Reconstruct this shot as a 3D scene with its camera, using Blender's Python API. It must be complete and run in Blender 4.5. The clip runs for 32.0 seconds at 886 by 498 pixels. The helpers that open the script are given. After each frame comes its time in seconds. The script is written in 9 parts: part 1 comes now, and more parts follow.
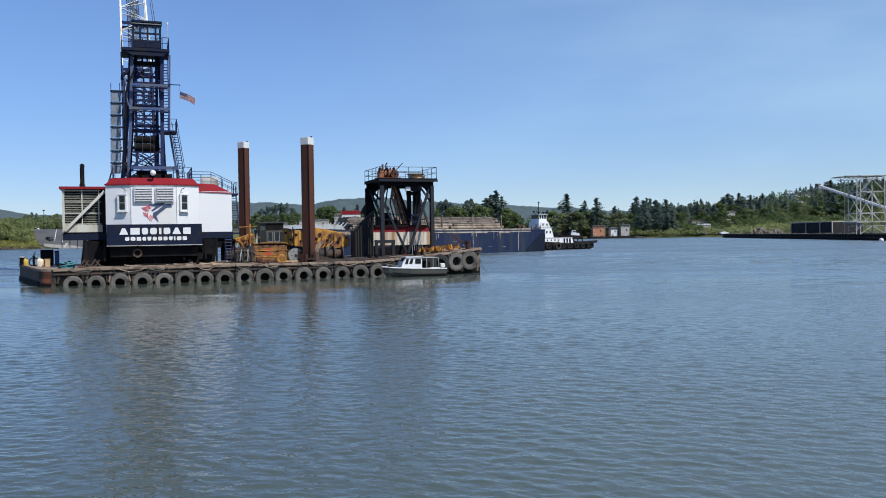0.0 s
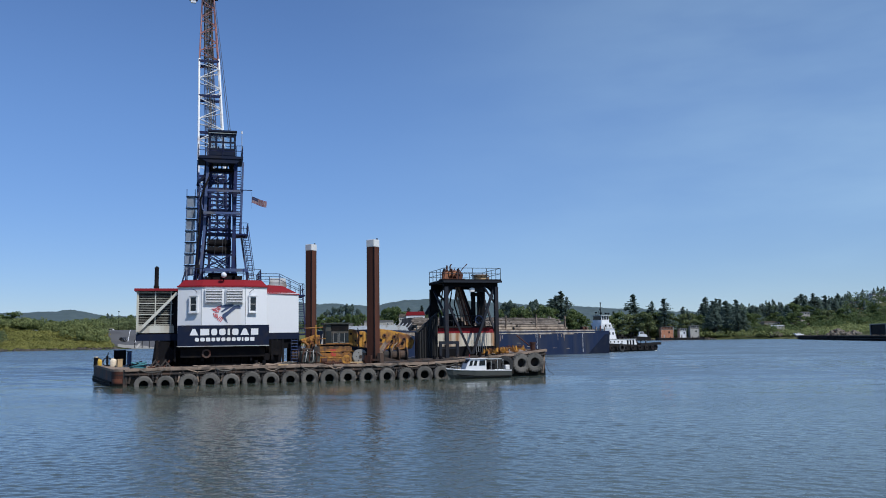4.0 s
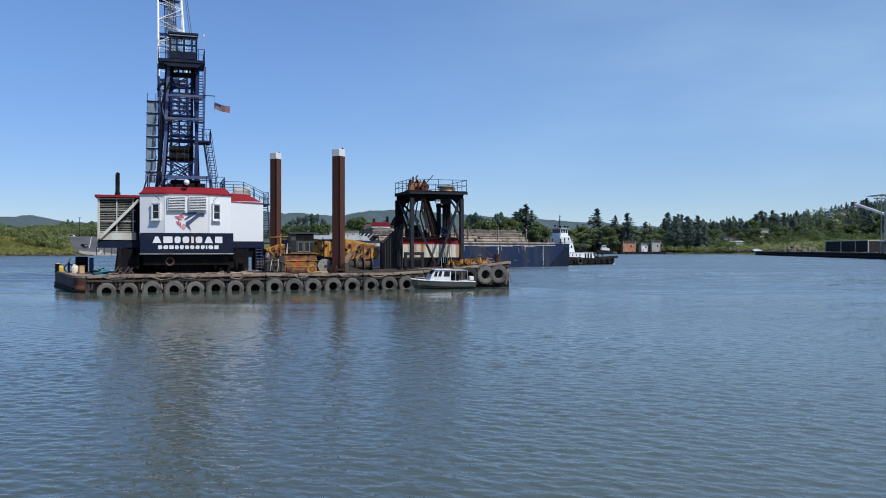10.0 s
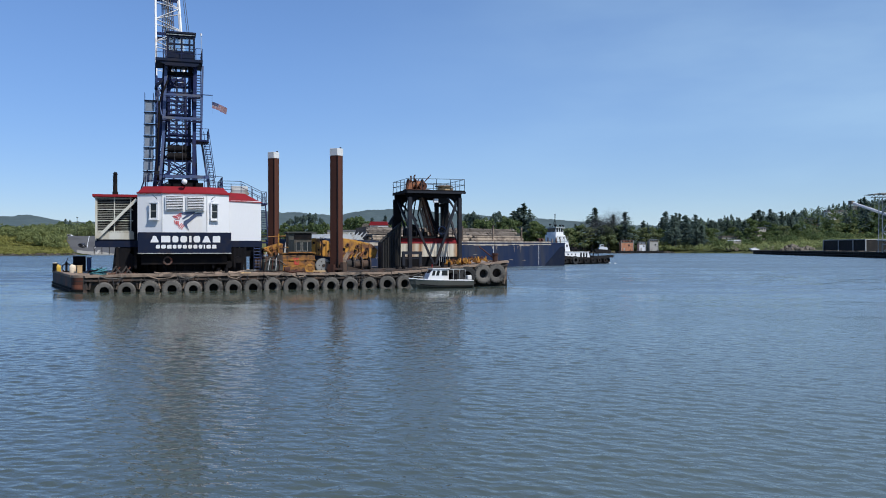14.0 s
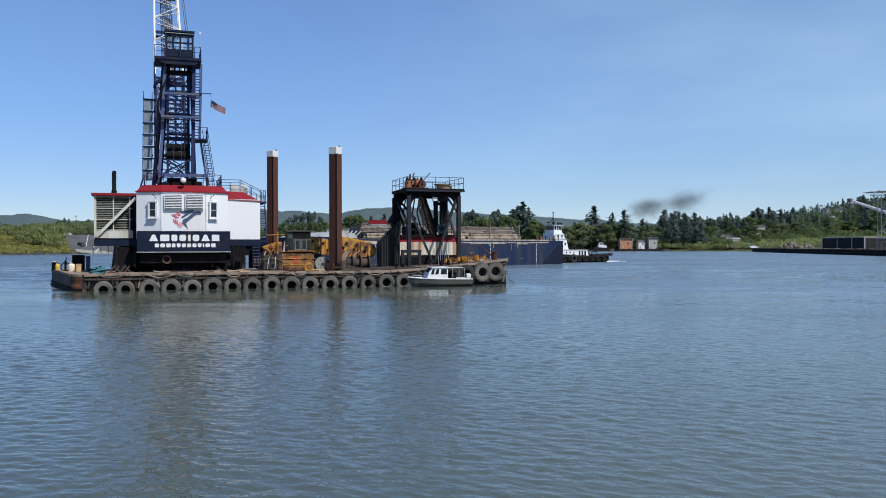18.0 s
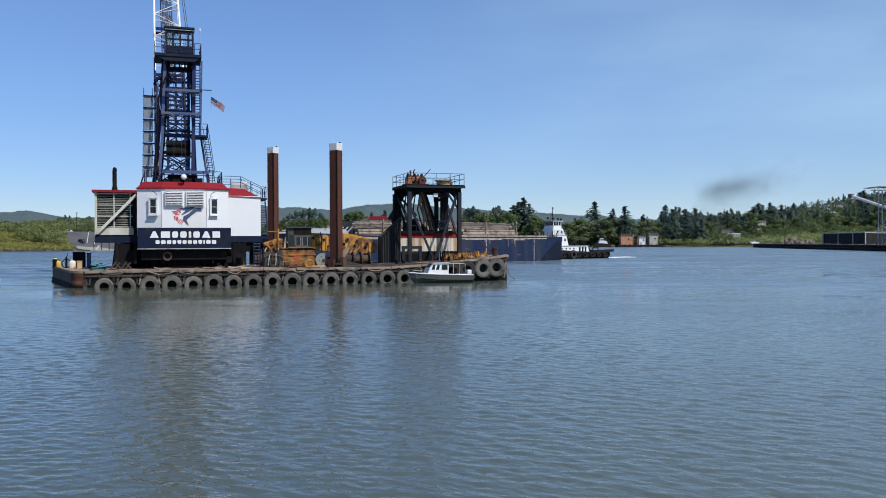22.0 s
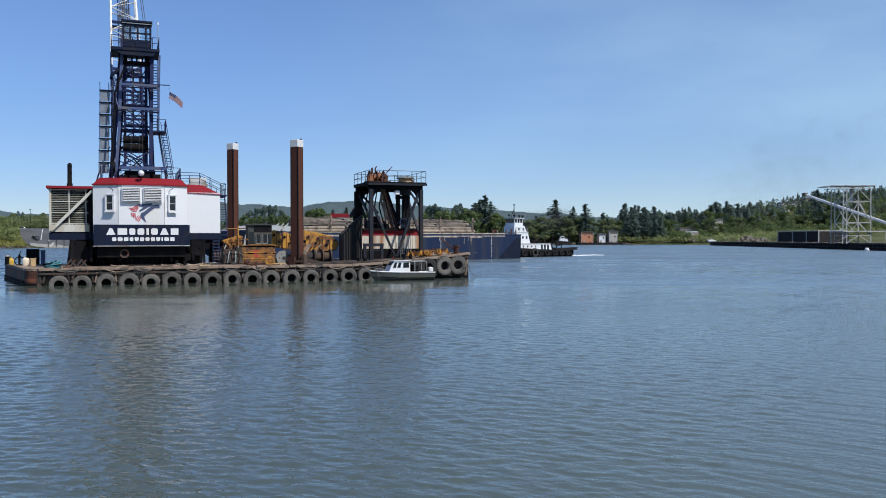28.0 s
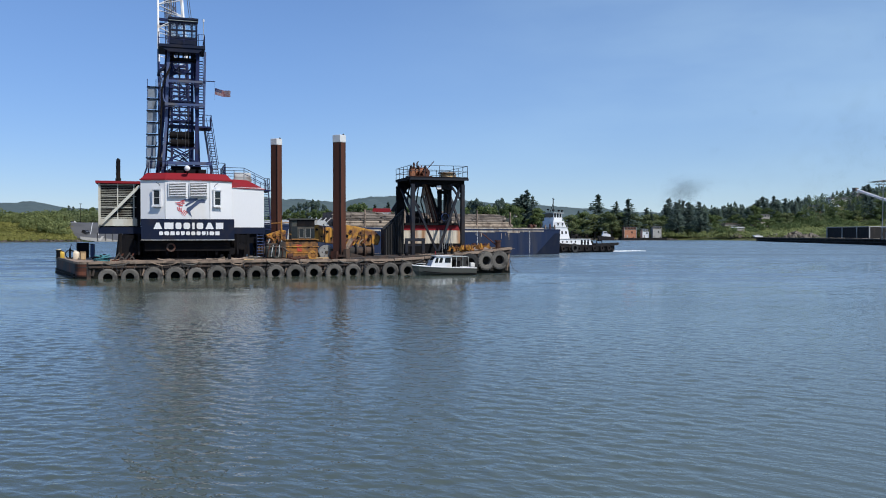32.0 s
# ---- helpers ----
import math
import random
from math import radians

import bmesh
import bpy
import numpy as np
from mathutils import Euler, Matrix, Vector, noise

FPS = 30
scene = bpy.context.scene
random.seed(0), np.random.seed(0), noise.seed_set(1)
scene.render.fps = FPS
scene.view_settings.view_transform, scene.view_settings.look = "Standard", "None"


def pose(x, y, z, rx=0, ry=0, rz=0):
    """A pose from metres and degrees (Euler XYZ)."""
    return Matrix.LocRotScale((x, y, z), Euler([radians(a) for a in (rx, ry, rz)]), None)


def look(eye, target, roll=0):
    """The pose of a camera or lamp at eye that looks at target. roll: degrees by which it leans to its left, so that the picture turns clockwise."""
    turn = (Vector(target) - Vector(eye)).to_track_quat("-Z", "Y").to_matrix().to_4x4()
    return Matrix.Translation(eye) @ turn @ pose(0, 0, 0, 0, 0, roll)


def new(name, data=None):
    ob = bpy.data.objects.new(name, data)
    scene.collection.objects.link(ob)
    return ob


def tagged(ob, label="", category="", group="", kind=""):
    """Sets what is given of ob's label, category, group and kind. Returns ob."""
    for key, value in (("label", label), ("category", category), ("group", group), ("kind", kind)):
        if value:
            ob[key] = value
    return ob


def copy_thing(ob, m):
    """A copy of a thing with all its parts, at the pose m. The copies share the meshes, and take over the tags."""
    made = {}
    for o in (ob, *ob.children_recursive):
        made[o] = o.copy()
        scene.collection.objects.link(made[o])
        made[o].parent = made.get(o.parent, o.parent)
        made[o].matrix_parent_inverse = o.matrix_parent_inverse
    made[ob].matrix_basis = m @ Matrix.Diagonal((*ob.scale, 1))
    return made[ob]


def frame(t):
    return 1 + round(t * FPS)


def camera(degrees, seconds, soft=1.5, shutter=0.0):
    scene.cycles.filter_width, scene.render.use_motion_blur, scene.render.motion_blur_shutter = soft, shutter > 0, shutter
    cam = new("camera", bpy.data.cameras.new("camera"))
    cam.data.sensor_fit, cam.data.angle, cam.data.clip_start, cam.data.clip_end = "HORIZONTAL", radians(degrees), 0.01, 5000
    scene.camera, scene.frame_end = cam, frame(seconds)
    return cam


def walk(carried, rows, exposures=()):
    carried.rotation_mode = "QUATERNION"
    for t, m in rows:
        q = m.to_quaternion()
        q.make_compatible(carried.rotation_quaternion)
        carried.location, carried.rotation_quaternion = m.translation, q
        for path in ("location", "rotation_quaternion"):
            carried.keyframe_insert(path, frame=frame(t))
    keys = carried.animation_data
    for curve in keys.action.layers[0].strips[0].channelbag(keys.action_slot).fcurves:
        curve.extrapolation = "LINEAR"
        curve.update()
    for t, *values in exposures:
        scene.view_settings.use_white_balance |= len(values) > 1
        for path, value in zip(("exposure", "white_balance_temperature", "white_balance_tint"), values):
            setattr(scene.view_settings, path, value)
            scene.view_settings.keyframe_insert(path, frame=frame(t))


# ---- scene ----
# ---------------------------------------------------------------- camera
EYE_Z = 3.85
cam = camera(55.2, 32.0, soft=1.0)


def aim(yaw, pitch, roll):
    turn = pose(0, 0, 0, 0, 0, yaw) @ pose(0, 0, 0, pitch, 0, 0) @ pose(0, 0, 0, 0, roll, 0) @ pose(0, 0, 0, 90, 0, 0)
    return Matrix.Translation((0, 0, EYE_Z)) @ turn


PATH = [
    (0.0, -1.936, -0.883, 0.889),
    (0.5, -1.974, -0.769, 0.899),
    (1.0, -1.575, -0.267, 0.969),
    (1.5, -1.387, -0.070, 0.879),
    (2.0, -1.406, -0.083, 0.943),
    (2.5, -1.427, -0.121, 0.857),
    (3.0, -1.432, -0.140, 0.936),
    (3.5, 0.572, 2.736, 0.782),
    (4.0, 2.300, 6.000, 0.800),
    (4.5, 4.400, 9.800, 0.800),
    (5.0, 5.900, 11.700, 0.800),
    (5.5, 4.867, 9.335, 0.763),
    (6.0, 2.755, 4.584, 0.384),
    (6.5, 0.350, 0.471, -0.010),
    (7.0, 0.074, 0.054, -0.027),
    (7.5, 0.054, 0.014, 0.002),
    (8.0, 0.017, 0.003, 0.019),
    (8.5, -0.066, 0.020, 0.062),
    (9.0, -0.000, -0.000, 0.000),
    (9.5, -0.000, -0.000, 0.000),
    (10.0, 0.027, -0.001, 0.009),
    (10.5, 0.002, -0.012, 0.055),
    (11.0, -0.054, 0.000, 0.007),
    (11.5, -0.028, 0.006, 0.043),
    (12.0, -0.055, 0.020, 0.065),
    (12.5, -0.056, -0.008, 0.041),
    (13.0, -0.062, -0.053, 0.054),
    (13.5, -0.101, -0.028, 0.078),
    (14.0, -0.108, -0.053, 0.058),
    (14.5, -0.108, -0.028, 0.079),
    (16.5, -0.194, -0.072, 0.133),
    (17.0, -0.176, -0.062, 0.147),
    (17.5, -0.167, -0.069, 0.121),
    (18.0, -0.166, -0.167, 0.139),
    (18.5, -0.167, -0.277, 0.164),
    (19.0, -0.112, -0.351, 0.178),
    (19.5, -0.074, -0.348, 0.202),
    (20.0, -0.108, -0.337, 0.195),
    (20.5, -0.125, -0.360, 0.255),
    (21.0, -0.119, -0.364, 0.240),
    (21.5, -0.095, -0.395, 0.221),
    (22.0, -0.121, -0.425, 0.246),
    (22.5, -0.120, -0.418, 0.269),
    (23.0, -0.099, -0.429, 0.279),
    (23.5, -0.143, -0.433, 0.281),
    (24.0, -0.378, -0.418, 0.264),
    (24.5, -1.795, -0.497, 0.140),
    (25.0, -2.677, -0.542, 0.158),
    (25.5, -2.729, -0.528, 0.125),
    (27.5, -2.784, -0.569, 0.176),
    (28.0, -2.713, -0.601, 0.164),
    (28.5, -1.955, -0.645, 0.138),
    (29.0, -0.441, -0.821, 0.009),
    (29.5, 0.167, -0.881, -0.015),
    (30.0, 0.201, -0.935, -0.006),
    (30.5, 0.168, -0.935, 0.002),
    (31.0, 0.141, -0.935, 0.004),
    (31.5, 0.101, -0.924, 0.017),
    (32.0, 0.090, -0.943, 0.010),
]
walk(cam, [(t, aim(y, p, r)) for t, y, p, r in PATH],
     exposures=[(t, e, k, 10) for t, e, k in ((0, 0.12, 6440), (1.0, 0.0, 6280), (3.0, 0.0, 6250), (3.6, -0.05, 6230), (4.6, -0.24, 5980), (5.5, -0.24, 5960), (6.1, -0.19, 5980),
                                              (7.0, 0.0, 6250), (13.0, 0.02, 6280), (17.0, 0.09, 6440), (22.0, 0.09, 6440), (25.0, 0.06, 6430), (32, 0.06, 6440))])

# ---------------------------------------------------------------- world and sun
SUN_AZ, SUN_EL = 47.0, 49.0      # degrees from straight behind the camera towards the right, and above the horizon
sun_dir = Vector((math.sin(radians(SUN_AZ)) * math.cos(radians(SUN_EL)),
                  -math.cos(radians(SUN_AZ)) * math.cos(radians(SUN_EL)), math.sin(radians(SUN_EL))))
world = bpy.data.worlds.new("sky")
scene.world = world
world.use_nodes = True
wn = world.node_tree
sky = wn.nodes.new("ShaderNodeTexSky")
sky.sky_type, sky.sun_disc = "NISHITA", False
sky.sun_elevation = radians(SUN_EL)
sky.sun_rotation = math.atan2(sun_dir.x, sun_dir.y)
sky.altitude, sky.air_density, sky.dust_density, sky.ozone_density = 0, 0.95, 0.0, 5.0
wn.nodes["Background"].inputs["Strength"].default_value = 0.118
clear = wn.nodes.new("ShaderNodeMix")
clear.data_type, clear.blend_type = "RGBA", "MULTIPLY"
clear.inputs[0].default_value = 1.0
wn.links.new(sky.outputs[0], clear.inputs[6])
# a thin veil of high cirrus, thickening towards the sunny side of the sky
toward = wn.nodes.new("ShaderNodeTexCoord")
drawn = wn.nodes.new("ShaderNodeMapping")
drawn.inputs["Rotation"].default_value, drawn.inputs["Scale"].default_value = (0, radians(24), radians(15)), (1.1, 1.1, 4.0)
wn.links.new(toward.outputs["Generated"], drawn.inputs["Vector"])
wisp = wn.nodes.new("ShaderNodeTexNoise")
wisp.inputs["Scale"].default_value, wisp.inputs["Detail"].default_value, wisp.inputs["Roughness"].default_value = 1.7, 5.0, 0.55
wn.links.new(drawn.outputs[0], wisp.inputs["Vector"])
side = wn.nodes.new("ShaderNodeSeparateXYZ")
wn.links.new(toward.outputs["Generated"], side.inputs[0])


def veil_range(value, a, b, lo, hi):
    x = wn.nodes.new("ShaderNodeMapRange")
    x.interpolation_type = "SMOOTHSTEP"
    for key, v in (("From Min", a), ("From Max", b), ("To Min", lo), ("To Max", hi)):
        x.inputs[key].default_value = v
    wn.links.new(value, x.inputs["Value"])
    return x.outputs[0]


cover = wn.nodes.new("ShaderNodeMath")
cover.operation = "MULTIPLY"
wn.links.new(veil_range(wisp.outputs["Fac"], 0.36, 0.66, 0.45, 1.0), cover.inputs[0])
wn.links.new(veil_range(side.outputs["X"], -0.25, 0.5, 0.0, 0.35), cover.inputs[1])
deep = wn.nodes.new("ShaderNodeMix")
deep.data_type = "RGBA"
deep.inputs[7].default_value = (0.87, 0.935, 1.07, 1)
wn.links.new(veil_range(side.outputs["Z"], 0.0, 0.32, 0.0, 1.0), deep.inputs[0])
haze = wn.nodes.new("ShaderNodeMix")
haze.data_type = "RGBA"
haze.inputs[6].default_value, haze.inputs[7].default_value = (0.60, 0.655, 0.83, 1), (0.675, 0.725, 0.89, 1)
wn.links.new(veil_range(side.outputs["X"], -0.5, 0.15, 0.0, 1.0), haze.inputs[0])
wn.links.new(haze.outputs[2], deep.inputs[6])
wn.links.new(deep.outputs[2], clear.inputs[7])
veil = wn.nodes.new("ShaderNodeMix")
veil.data_type = "RGBA"
veil.inputs[7].default_value = (4.9, 6.9, 8.2, 1)
wn.links.new(cover.outputs[0], veil.inputs[0])
wn.links.new(clear.outputs[2], veil.inputs[6])
wn.links.new(veil.outputs[2], wn.nodes["Background"].inputs[0])
sun = new("sun", bpy.data.lights.new("sun", "SUN"))
sun.data.energy, sun.data.angle, sun.data.color = 4.3, radians(0.5), (1.0, 0.95, 0.87)
sun.matrix_world = look(sun_dir * 100, (0, 0, 0))


# ---------------------------------------------------------------- materials
def material(name, base, rough=0.6, metal=0.0, stain=None, stain_amount=0.4, stain_scale=0.8, grain=12.0, grain_amount=0.12,
             bump=0.15, vary=0.0, streak=1.0, spec=0.5, island=False):
    """Paint or bare stuff with stains (large scale), grain (small scale), relief, and some change from piece to piece."""
    m = bpy.data.materials.new(name)
    m.use_nodes = True
    nt = m.node_tree
    n, ln = nt.nodes, nt.links
    b = n["Principled BSDF"]
    b.inputs["Metallic"].default_value = metal
    b.inputs["Specular IOR Level"].default_value = spec
    co = n.new("ShaderNodeTexCoord")
    mp = n.new("ShaderNodeMapping")
    mp.inputs["Scale"].default_value = (1, 1, 1 / streak)
    ln.new(co.outputs["Object"], mp.inputs["Vector"])

    def noise_of(scale, detail):
        t = n.new("ShaderNodeTexNoise")
        t.inputs["Scale"].default_value, t.inputs["Detail"].default_value = scale, detail
        ln.new(mp.outputs[0], t.inputs["Vector"])
        return t.outputs["Fac"]

    def mixed(fac, a, c, mode="MIX"):
        x = n.new("ShaderNodeMix")
        x.data_type, x.blend_type = "RGBA", mode
        for sock, v in ((0, fac), (6, a), (7, c)):
            if isinstance(v, (int, float)):
                x.inputs[sock].default_value = v
            elif isinstance(v, tuple):
                x.inputs[sock].default_value = (*v, 1)
            else:
                ln.new(v, x.inputs[sock])
        return x.outputs[2]

    def ramp(fac, a, c):
        x = n.new("ShaderNodeMapRange")
        x.inputs["From Min"].default_value, x.inputs["From Max"].default_value = a, c
        ln.new(fac, x.inputs["Value"])
        return x.outputs[0]

    col = base
    if stain:
        f = ramp(noise_of(stain_scale, 5.0), 0.62 - 0.3 * stain_amount, 0.80 - 0.3 * stain_amount)
        col = mixed(f, base, stain)
    g = noise_of(grain, 3.0)
    dark = tuple(c * (1 - 2.2 * grain_amount) for c in base)
    lit = tuple(min(1.0, c * (1 + 1.2 * grain_amount)) for c in base)
    if stain:
        shade = mixed(g, (1 - 2.2 * grain_amount,) * 3, (1.0, 1.0, 1.0))
        col = mixed(1.0, col, shade, "MULTIPLY")
    else:
        col = mixed(ramp(g, 0.3, 0.7), dark, lit)
    if vary:
        if island:
            rnd = n.new("ShaderNodeNewGeometry").outputs["Random Per Island"]
        else:
            rnd = n.new("ShaderNodeObjectInfo").outputs["Random"]
        mr = n.new("ShaderNodeMapRange")
        mr.inputs["To Min"].default_value, mr.inputs["To Max"].default_value = 1 - vary, 1 + vary
        ln.new(rnd, mr.inputs["Value"])
        col = mixed(1.0, col, mr.outputs[0], "MULTIPLY")
    if isinstance(col, tuple):
        b.inputs["Base Color"].default_value = (*col, 1)
    else:
        ln.new(col, b.inputs["Base Color"])
    rr = n.new("ShaderNodeMapRange")
    rr.inputs["To Min"].default_value, rr.inputs["To Max"].default_value = max(0.02, rough - 0.12), min(1, rough + 0.12)
    ln.new(g, rr.inputs["Value"])
    ln.new(rr.outputs[0], b.inputs["Roughness"])
    if bump:
        bp = n.new("ShaderNodeBump")
        bp.inputs["Strength"].default_value, bp.inputs["Distance"].default_value = bump, 0.03
        ln.new(g, bp.inputs["Height"])
        ln.new(bp.outputs[0], b.inputs["Normal"])
    return m


def glass_material(name, tint, rough=0.05):
    m = material(name, tint, rough, grain_amount=0.02, bump=0.0, spec=0.45)
    return m


M_white = material("white_paint", (0.70, 0.71, 0.725), 0.45, stain=(0.66, 0.63, 0.58), stain_amount=0.15, stain_scale=0.5, grain_amount=0.03, bump=0.05, streak=4)
M_louvre = material("cream_paint", (0.54, 0.54, 0.48), 0.55, stain=(0.40, 0.36, 0.28), stain_amount=0.4, stain_scale=0.9, grain_amount=0.06, streak=3)
M_slat = material("grey_louvre_slats", (0.20, 0.205, 0.18), 0.6, stain=(0.10, 0.095, 0.08), stain_amount=0.4, grain_amount=0.06, vary=0.15)
M_red = material("red_paint", (0.23, 0.010, 0.017), 0.65, spec=0.25, stain=(0.17, 0.018, 0.022), stain_amount=0.3, grain_amount=0.06)
M_navy = material("navy_paint", (0.004, 0.010, 0.032), 0.6, spec=0.2, stain=(0.015, 0.016, 0.028), stain_amount=0.4, grain_amount=0.1)
M_steel_navy = material("navy_steel", (0.008, 0.016, 0.072), 0.6, spec=0.25, stain=(0.03, 0.025, 0.03), stain_amount=0.3, grain_amount=0.1, vary=0.15)
M_gantry = material("dark_gantry_steel", (0.012, 0.015, 0.024), 0.6, spec=0.3, stain=(0.035, 0.024, 0.02), stain_amount=0.4, grain_amount=0.12, vary=0.15)
# lighter blue; tower legs and beams use it as sunlit navy steel
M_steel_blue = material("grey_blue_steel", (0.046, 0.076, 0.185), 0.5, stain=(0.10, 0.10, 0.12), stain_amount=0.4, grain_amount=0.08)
M_black = material("black_steel", (0.006, 0.006, 0.008), 0.8, spec=0.15, stain=(0.018, 0.014, 0.012), stain_amount=0.35, grain_amount=0.12, vary=0.2)
M_boom = material("white_boom_paint", (0.78, 0.78, 0.78), 0.5, stain=(0.45, 0.38, 0.33), stain_amount=0.25, grain_amount=0.05)
M_boomred = material("faded_red_paint", (0.33, 0.15, 0.14), 0.6, stain=(0.16, 0.10, 0.095), stain_amount=0.5, grain_amount=0.08)
M_rope = material("steel_rope", (0.06, 0.06, 0.065), 0.5, metal=0.4)
M_rust = material("rusted_steel", (0.105, 0.038, 0.023), 0.8, stain=(0.034, 0.022, 0.018), stain_amount=0.5, stain_scale=0.5, grain_amount=0.16, streak=6, spec=0.3)
M_silver = material("bright_galvanised_steel", (0.70, 0.70, 0.68), 0.45, metal=0.15, stain=(0.52, 0.51, 0.49), stain_amount=0.3, grain_amount=0.05)
M_hull = material("grey_brown_hull", (0.036, 0.031, 0.028), 0.85, stain=(0.10, 0.06, 0.04), stain_amount=0.5, stain_scale=0.9, grain_amount=0.2, bump=0.4, streak=2)
M_bow = material("weathered_blue_grey_hull", (0.052, 0.050, 0.050), 0.8, stain=(0.15, 0.06, 0.034), stain_amount=0.5, stain_scale=0.55, grain_amount=0.15, bump=0.3)
M_wet = material("black_wet_steel", (0.007, 0.007, 0.006), 0.8, spec=0.15, stain=(0.018, 0.019, 0.012), stain_amount=0.4, stain_scale=2, grain_amount=0.15)
M_orange = material("rust_orange_plate", (0.20, 0.065, 0.032), 0.8, stain=(0.06, 0.042, 0.036), stain_amount=0.55, grain_amount=0.15)
M_deck = material("weathered_timber_deck", (0.37, 0.275, 0.205), 0.85, stain=(0.22, 0.16, 0.12), stain_amount=0.45, stain_scale=1.3, grain_amount=0.16, vary=0.22)
M_rail = material("grey_timber", (0.29, 0.215, 0.16), 0.85, stain=(0.10, 0.078, 0.062), stain_amount=0.5, stain_scale=1.2, grain_amount=0.15, vary=0.15)
M_tyre = material("dusty_rubber", (0.125, 0.116, 0.102), 0.85, stain=(0.045, 0.041, 0.037), stain_amount=0.5, stain_scale=2.0, grain_amount=0.12, vary=0.2)
M_tyre_dark = material("black_rubber", (0.022, 0.022, 0.022), 0.8, grain_amount=0.15, vary=0.2)
M_chain = material("dark_chain", (0.06, 0.05, 0.045), 0.7, metal=0.3)
M_yellow = material("yellow_paint", (0.53, 0.255, 0.030), 0.65, stain=(0.15, 0.065, 0.03), stain_amount=0.65, stain_scale=1.4, grain_amount=0.1)
M_yellow_dark = material("dirty_yellow_paint", (0.31, 0.132, 0.026), 0.75, stain=(0.075, 0.042, 0.026), stain_amount=0.5, stain_scale=1.6, grain_amount=0.14)
M_greygreen = material("grey_green_paint", (0.034, 0.040, 0.035), 0.7, stain=(0.10, 0.08, 0.06), stain_amount=0.3, grain_amount=0.1)
M_lightgrey = material("light_grey_paint", (0.42, 0.44, 0.44), 0.6, stain=(0.25, 0.22, 0.19), stain_amount=0.4, grain_amount=0.08)
M_glass_dark = glass_material("dark_window_glass", (0.012, 0.015, 0.018), 0.12)
M_clear = glass_material("clear_window_glass", (0.9, 0.95, 0.95), 0.02)
M_clear.node_tree.nodes["Principled BSDF"].inputs["Transmission Weight"].default_value = 1.0
M_reel = material("grey_reel_steel", (0.24, 0.24, 0.23), 0.6, stain=(0.13, 0.11, 0.095), stain_amount=0.4, grain_amount=0.1)
M_teal = material("teal_rope", (0.06, 0.22, 0.25), 0.8, grain=30, grain_amount=0.2)
M_tan = material("tan_box", (0.48, 0.33, 0.17), 0.7, grain_amount=0.08)
M_can_yellow = material("yellow_plastic", (0.62, 0.40, 0.06), 0.5, grain_amount=0.04)
M_cream = material("cream_plastic", (0.78, 0.66, 0.50), 0.5, grain_amount=0.05)
M_orange_mach = material("rusty_orange_machine", (0.36, 0.13, 0.055), 0.75, stain=(0.16, 0.08, 0.05), stain_amount=0.5, stain_scale=2, grain_amount=0.15)
M_flag_red = material("flag_red", (0.17, 0.016, 0.022), 0.8, grain_amount=0.04, bump=0.0)
M_flag_white = material("flag_white", (0.27, 0.26, 0.28), 0.8, grain_amount=0.04, bump=0.0)
M_flag_blue = material("flag_blue", (0.014, 0.018, 0.07), 0.8, grain_amount=0.04, bump=0.0)
M_blue_hull = material("dark_blue_hull_paint", (0.009, 0.020, 0.058), 0.6, spec=0.25, stain=(0.030, 0.036, 0.058), stain_amount=0.5, stain_scale=0.35, grain=3, grain_amount=0.12, streak=5)
# the hull blue again, with shade put into the colour
M_hull_shade = material("shaded_navy_hull_paint", (0.004, 0.009, 0.026), 0.7, spec=0.2, stain=(0.012, 0.016, 0.03), stain_amount=0.4, stain_scale=0.6, grain=3, grain_amount=0.12)
M_pale_band = material("worn_pale_band", (0.46, 0.40, 0.33), 0.8, stain=(0.17, 0.12, 0.09), stain_amount=0.5, stain_scale=0.7, grain_amount=0.12, streak=4)
M_log = material("barked_log", (0.34, 0.275, 0.21), 0.9, stain=(0.15, 0.115, 0.09), stain_amount=0.5, stain_scale=1.0, grain_amount=0.16, vary=0.3)
M_bundle = material("weathered_timber_ends", (0.215, 0.18, 0.15), 0.9, stain=(0.09, 0.073, 0.062), stain_amount=0.5, grain_amount=0.2, vary=0.35)
M_boat_hull = material("grey_green_boat_hull", (0.078, 0.084, 0.074), 0.5, stain=(0.08, 0.08, 0.07), stain_amount=0.3, grain_amount=0.06)
M_tug_dark = material("dark_tug_hull", (0.012, 0.011, 0.011), 0.7, spec=0.25, stain=(0.03, 0.022, 0.018), stain_amount=0.4, grain_amount=0.12)
M_foam = material("white_foam", (0.80, 0.84, 0.86), 0.9, grain=3, grain_amount=0.1)
M_smoke = material("dark_soot", (0.055, 0.055, 0.060), 1.0, grain_amount=0.02, bump=0.0, spec=0.0)
M_asphalt = material("pale_asphalt", (0.088, 0.088, 0.092), 0.9, stain=(0.065, 0.065, 0.068), stain_amount=0.4, stain_scale=0.08, grain=0.8, grain_amount=0.08)
M_concrete = material("concrete", (0.29, 0.28, 0.25), 0.85, stain=(0.24, 0.22, 0.19), stain_amount=0.4, stain_scale=0.3, grain=2, grain_amount=0.1)
M_bark = material("dark_bark", (0.075, 0.055, 0.04), 0.9, grain=3, grain_amount=0.2)


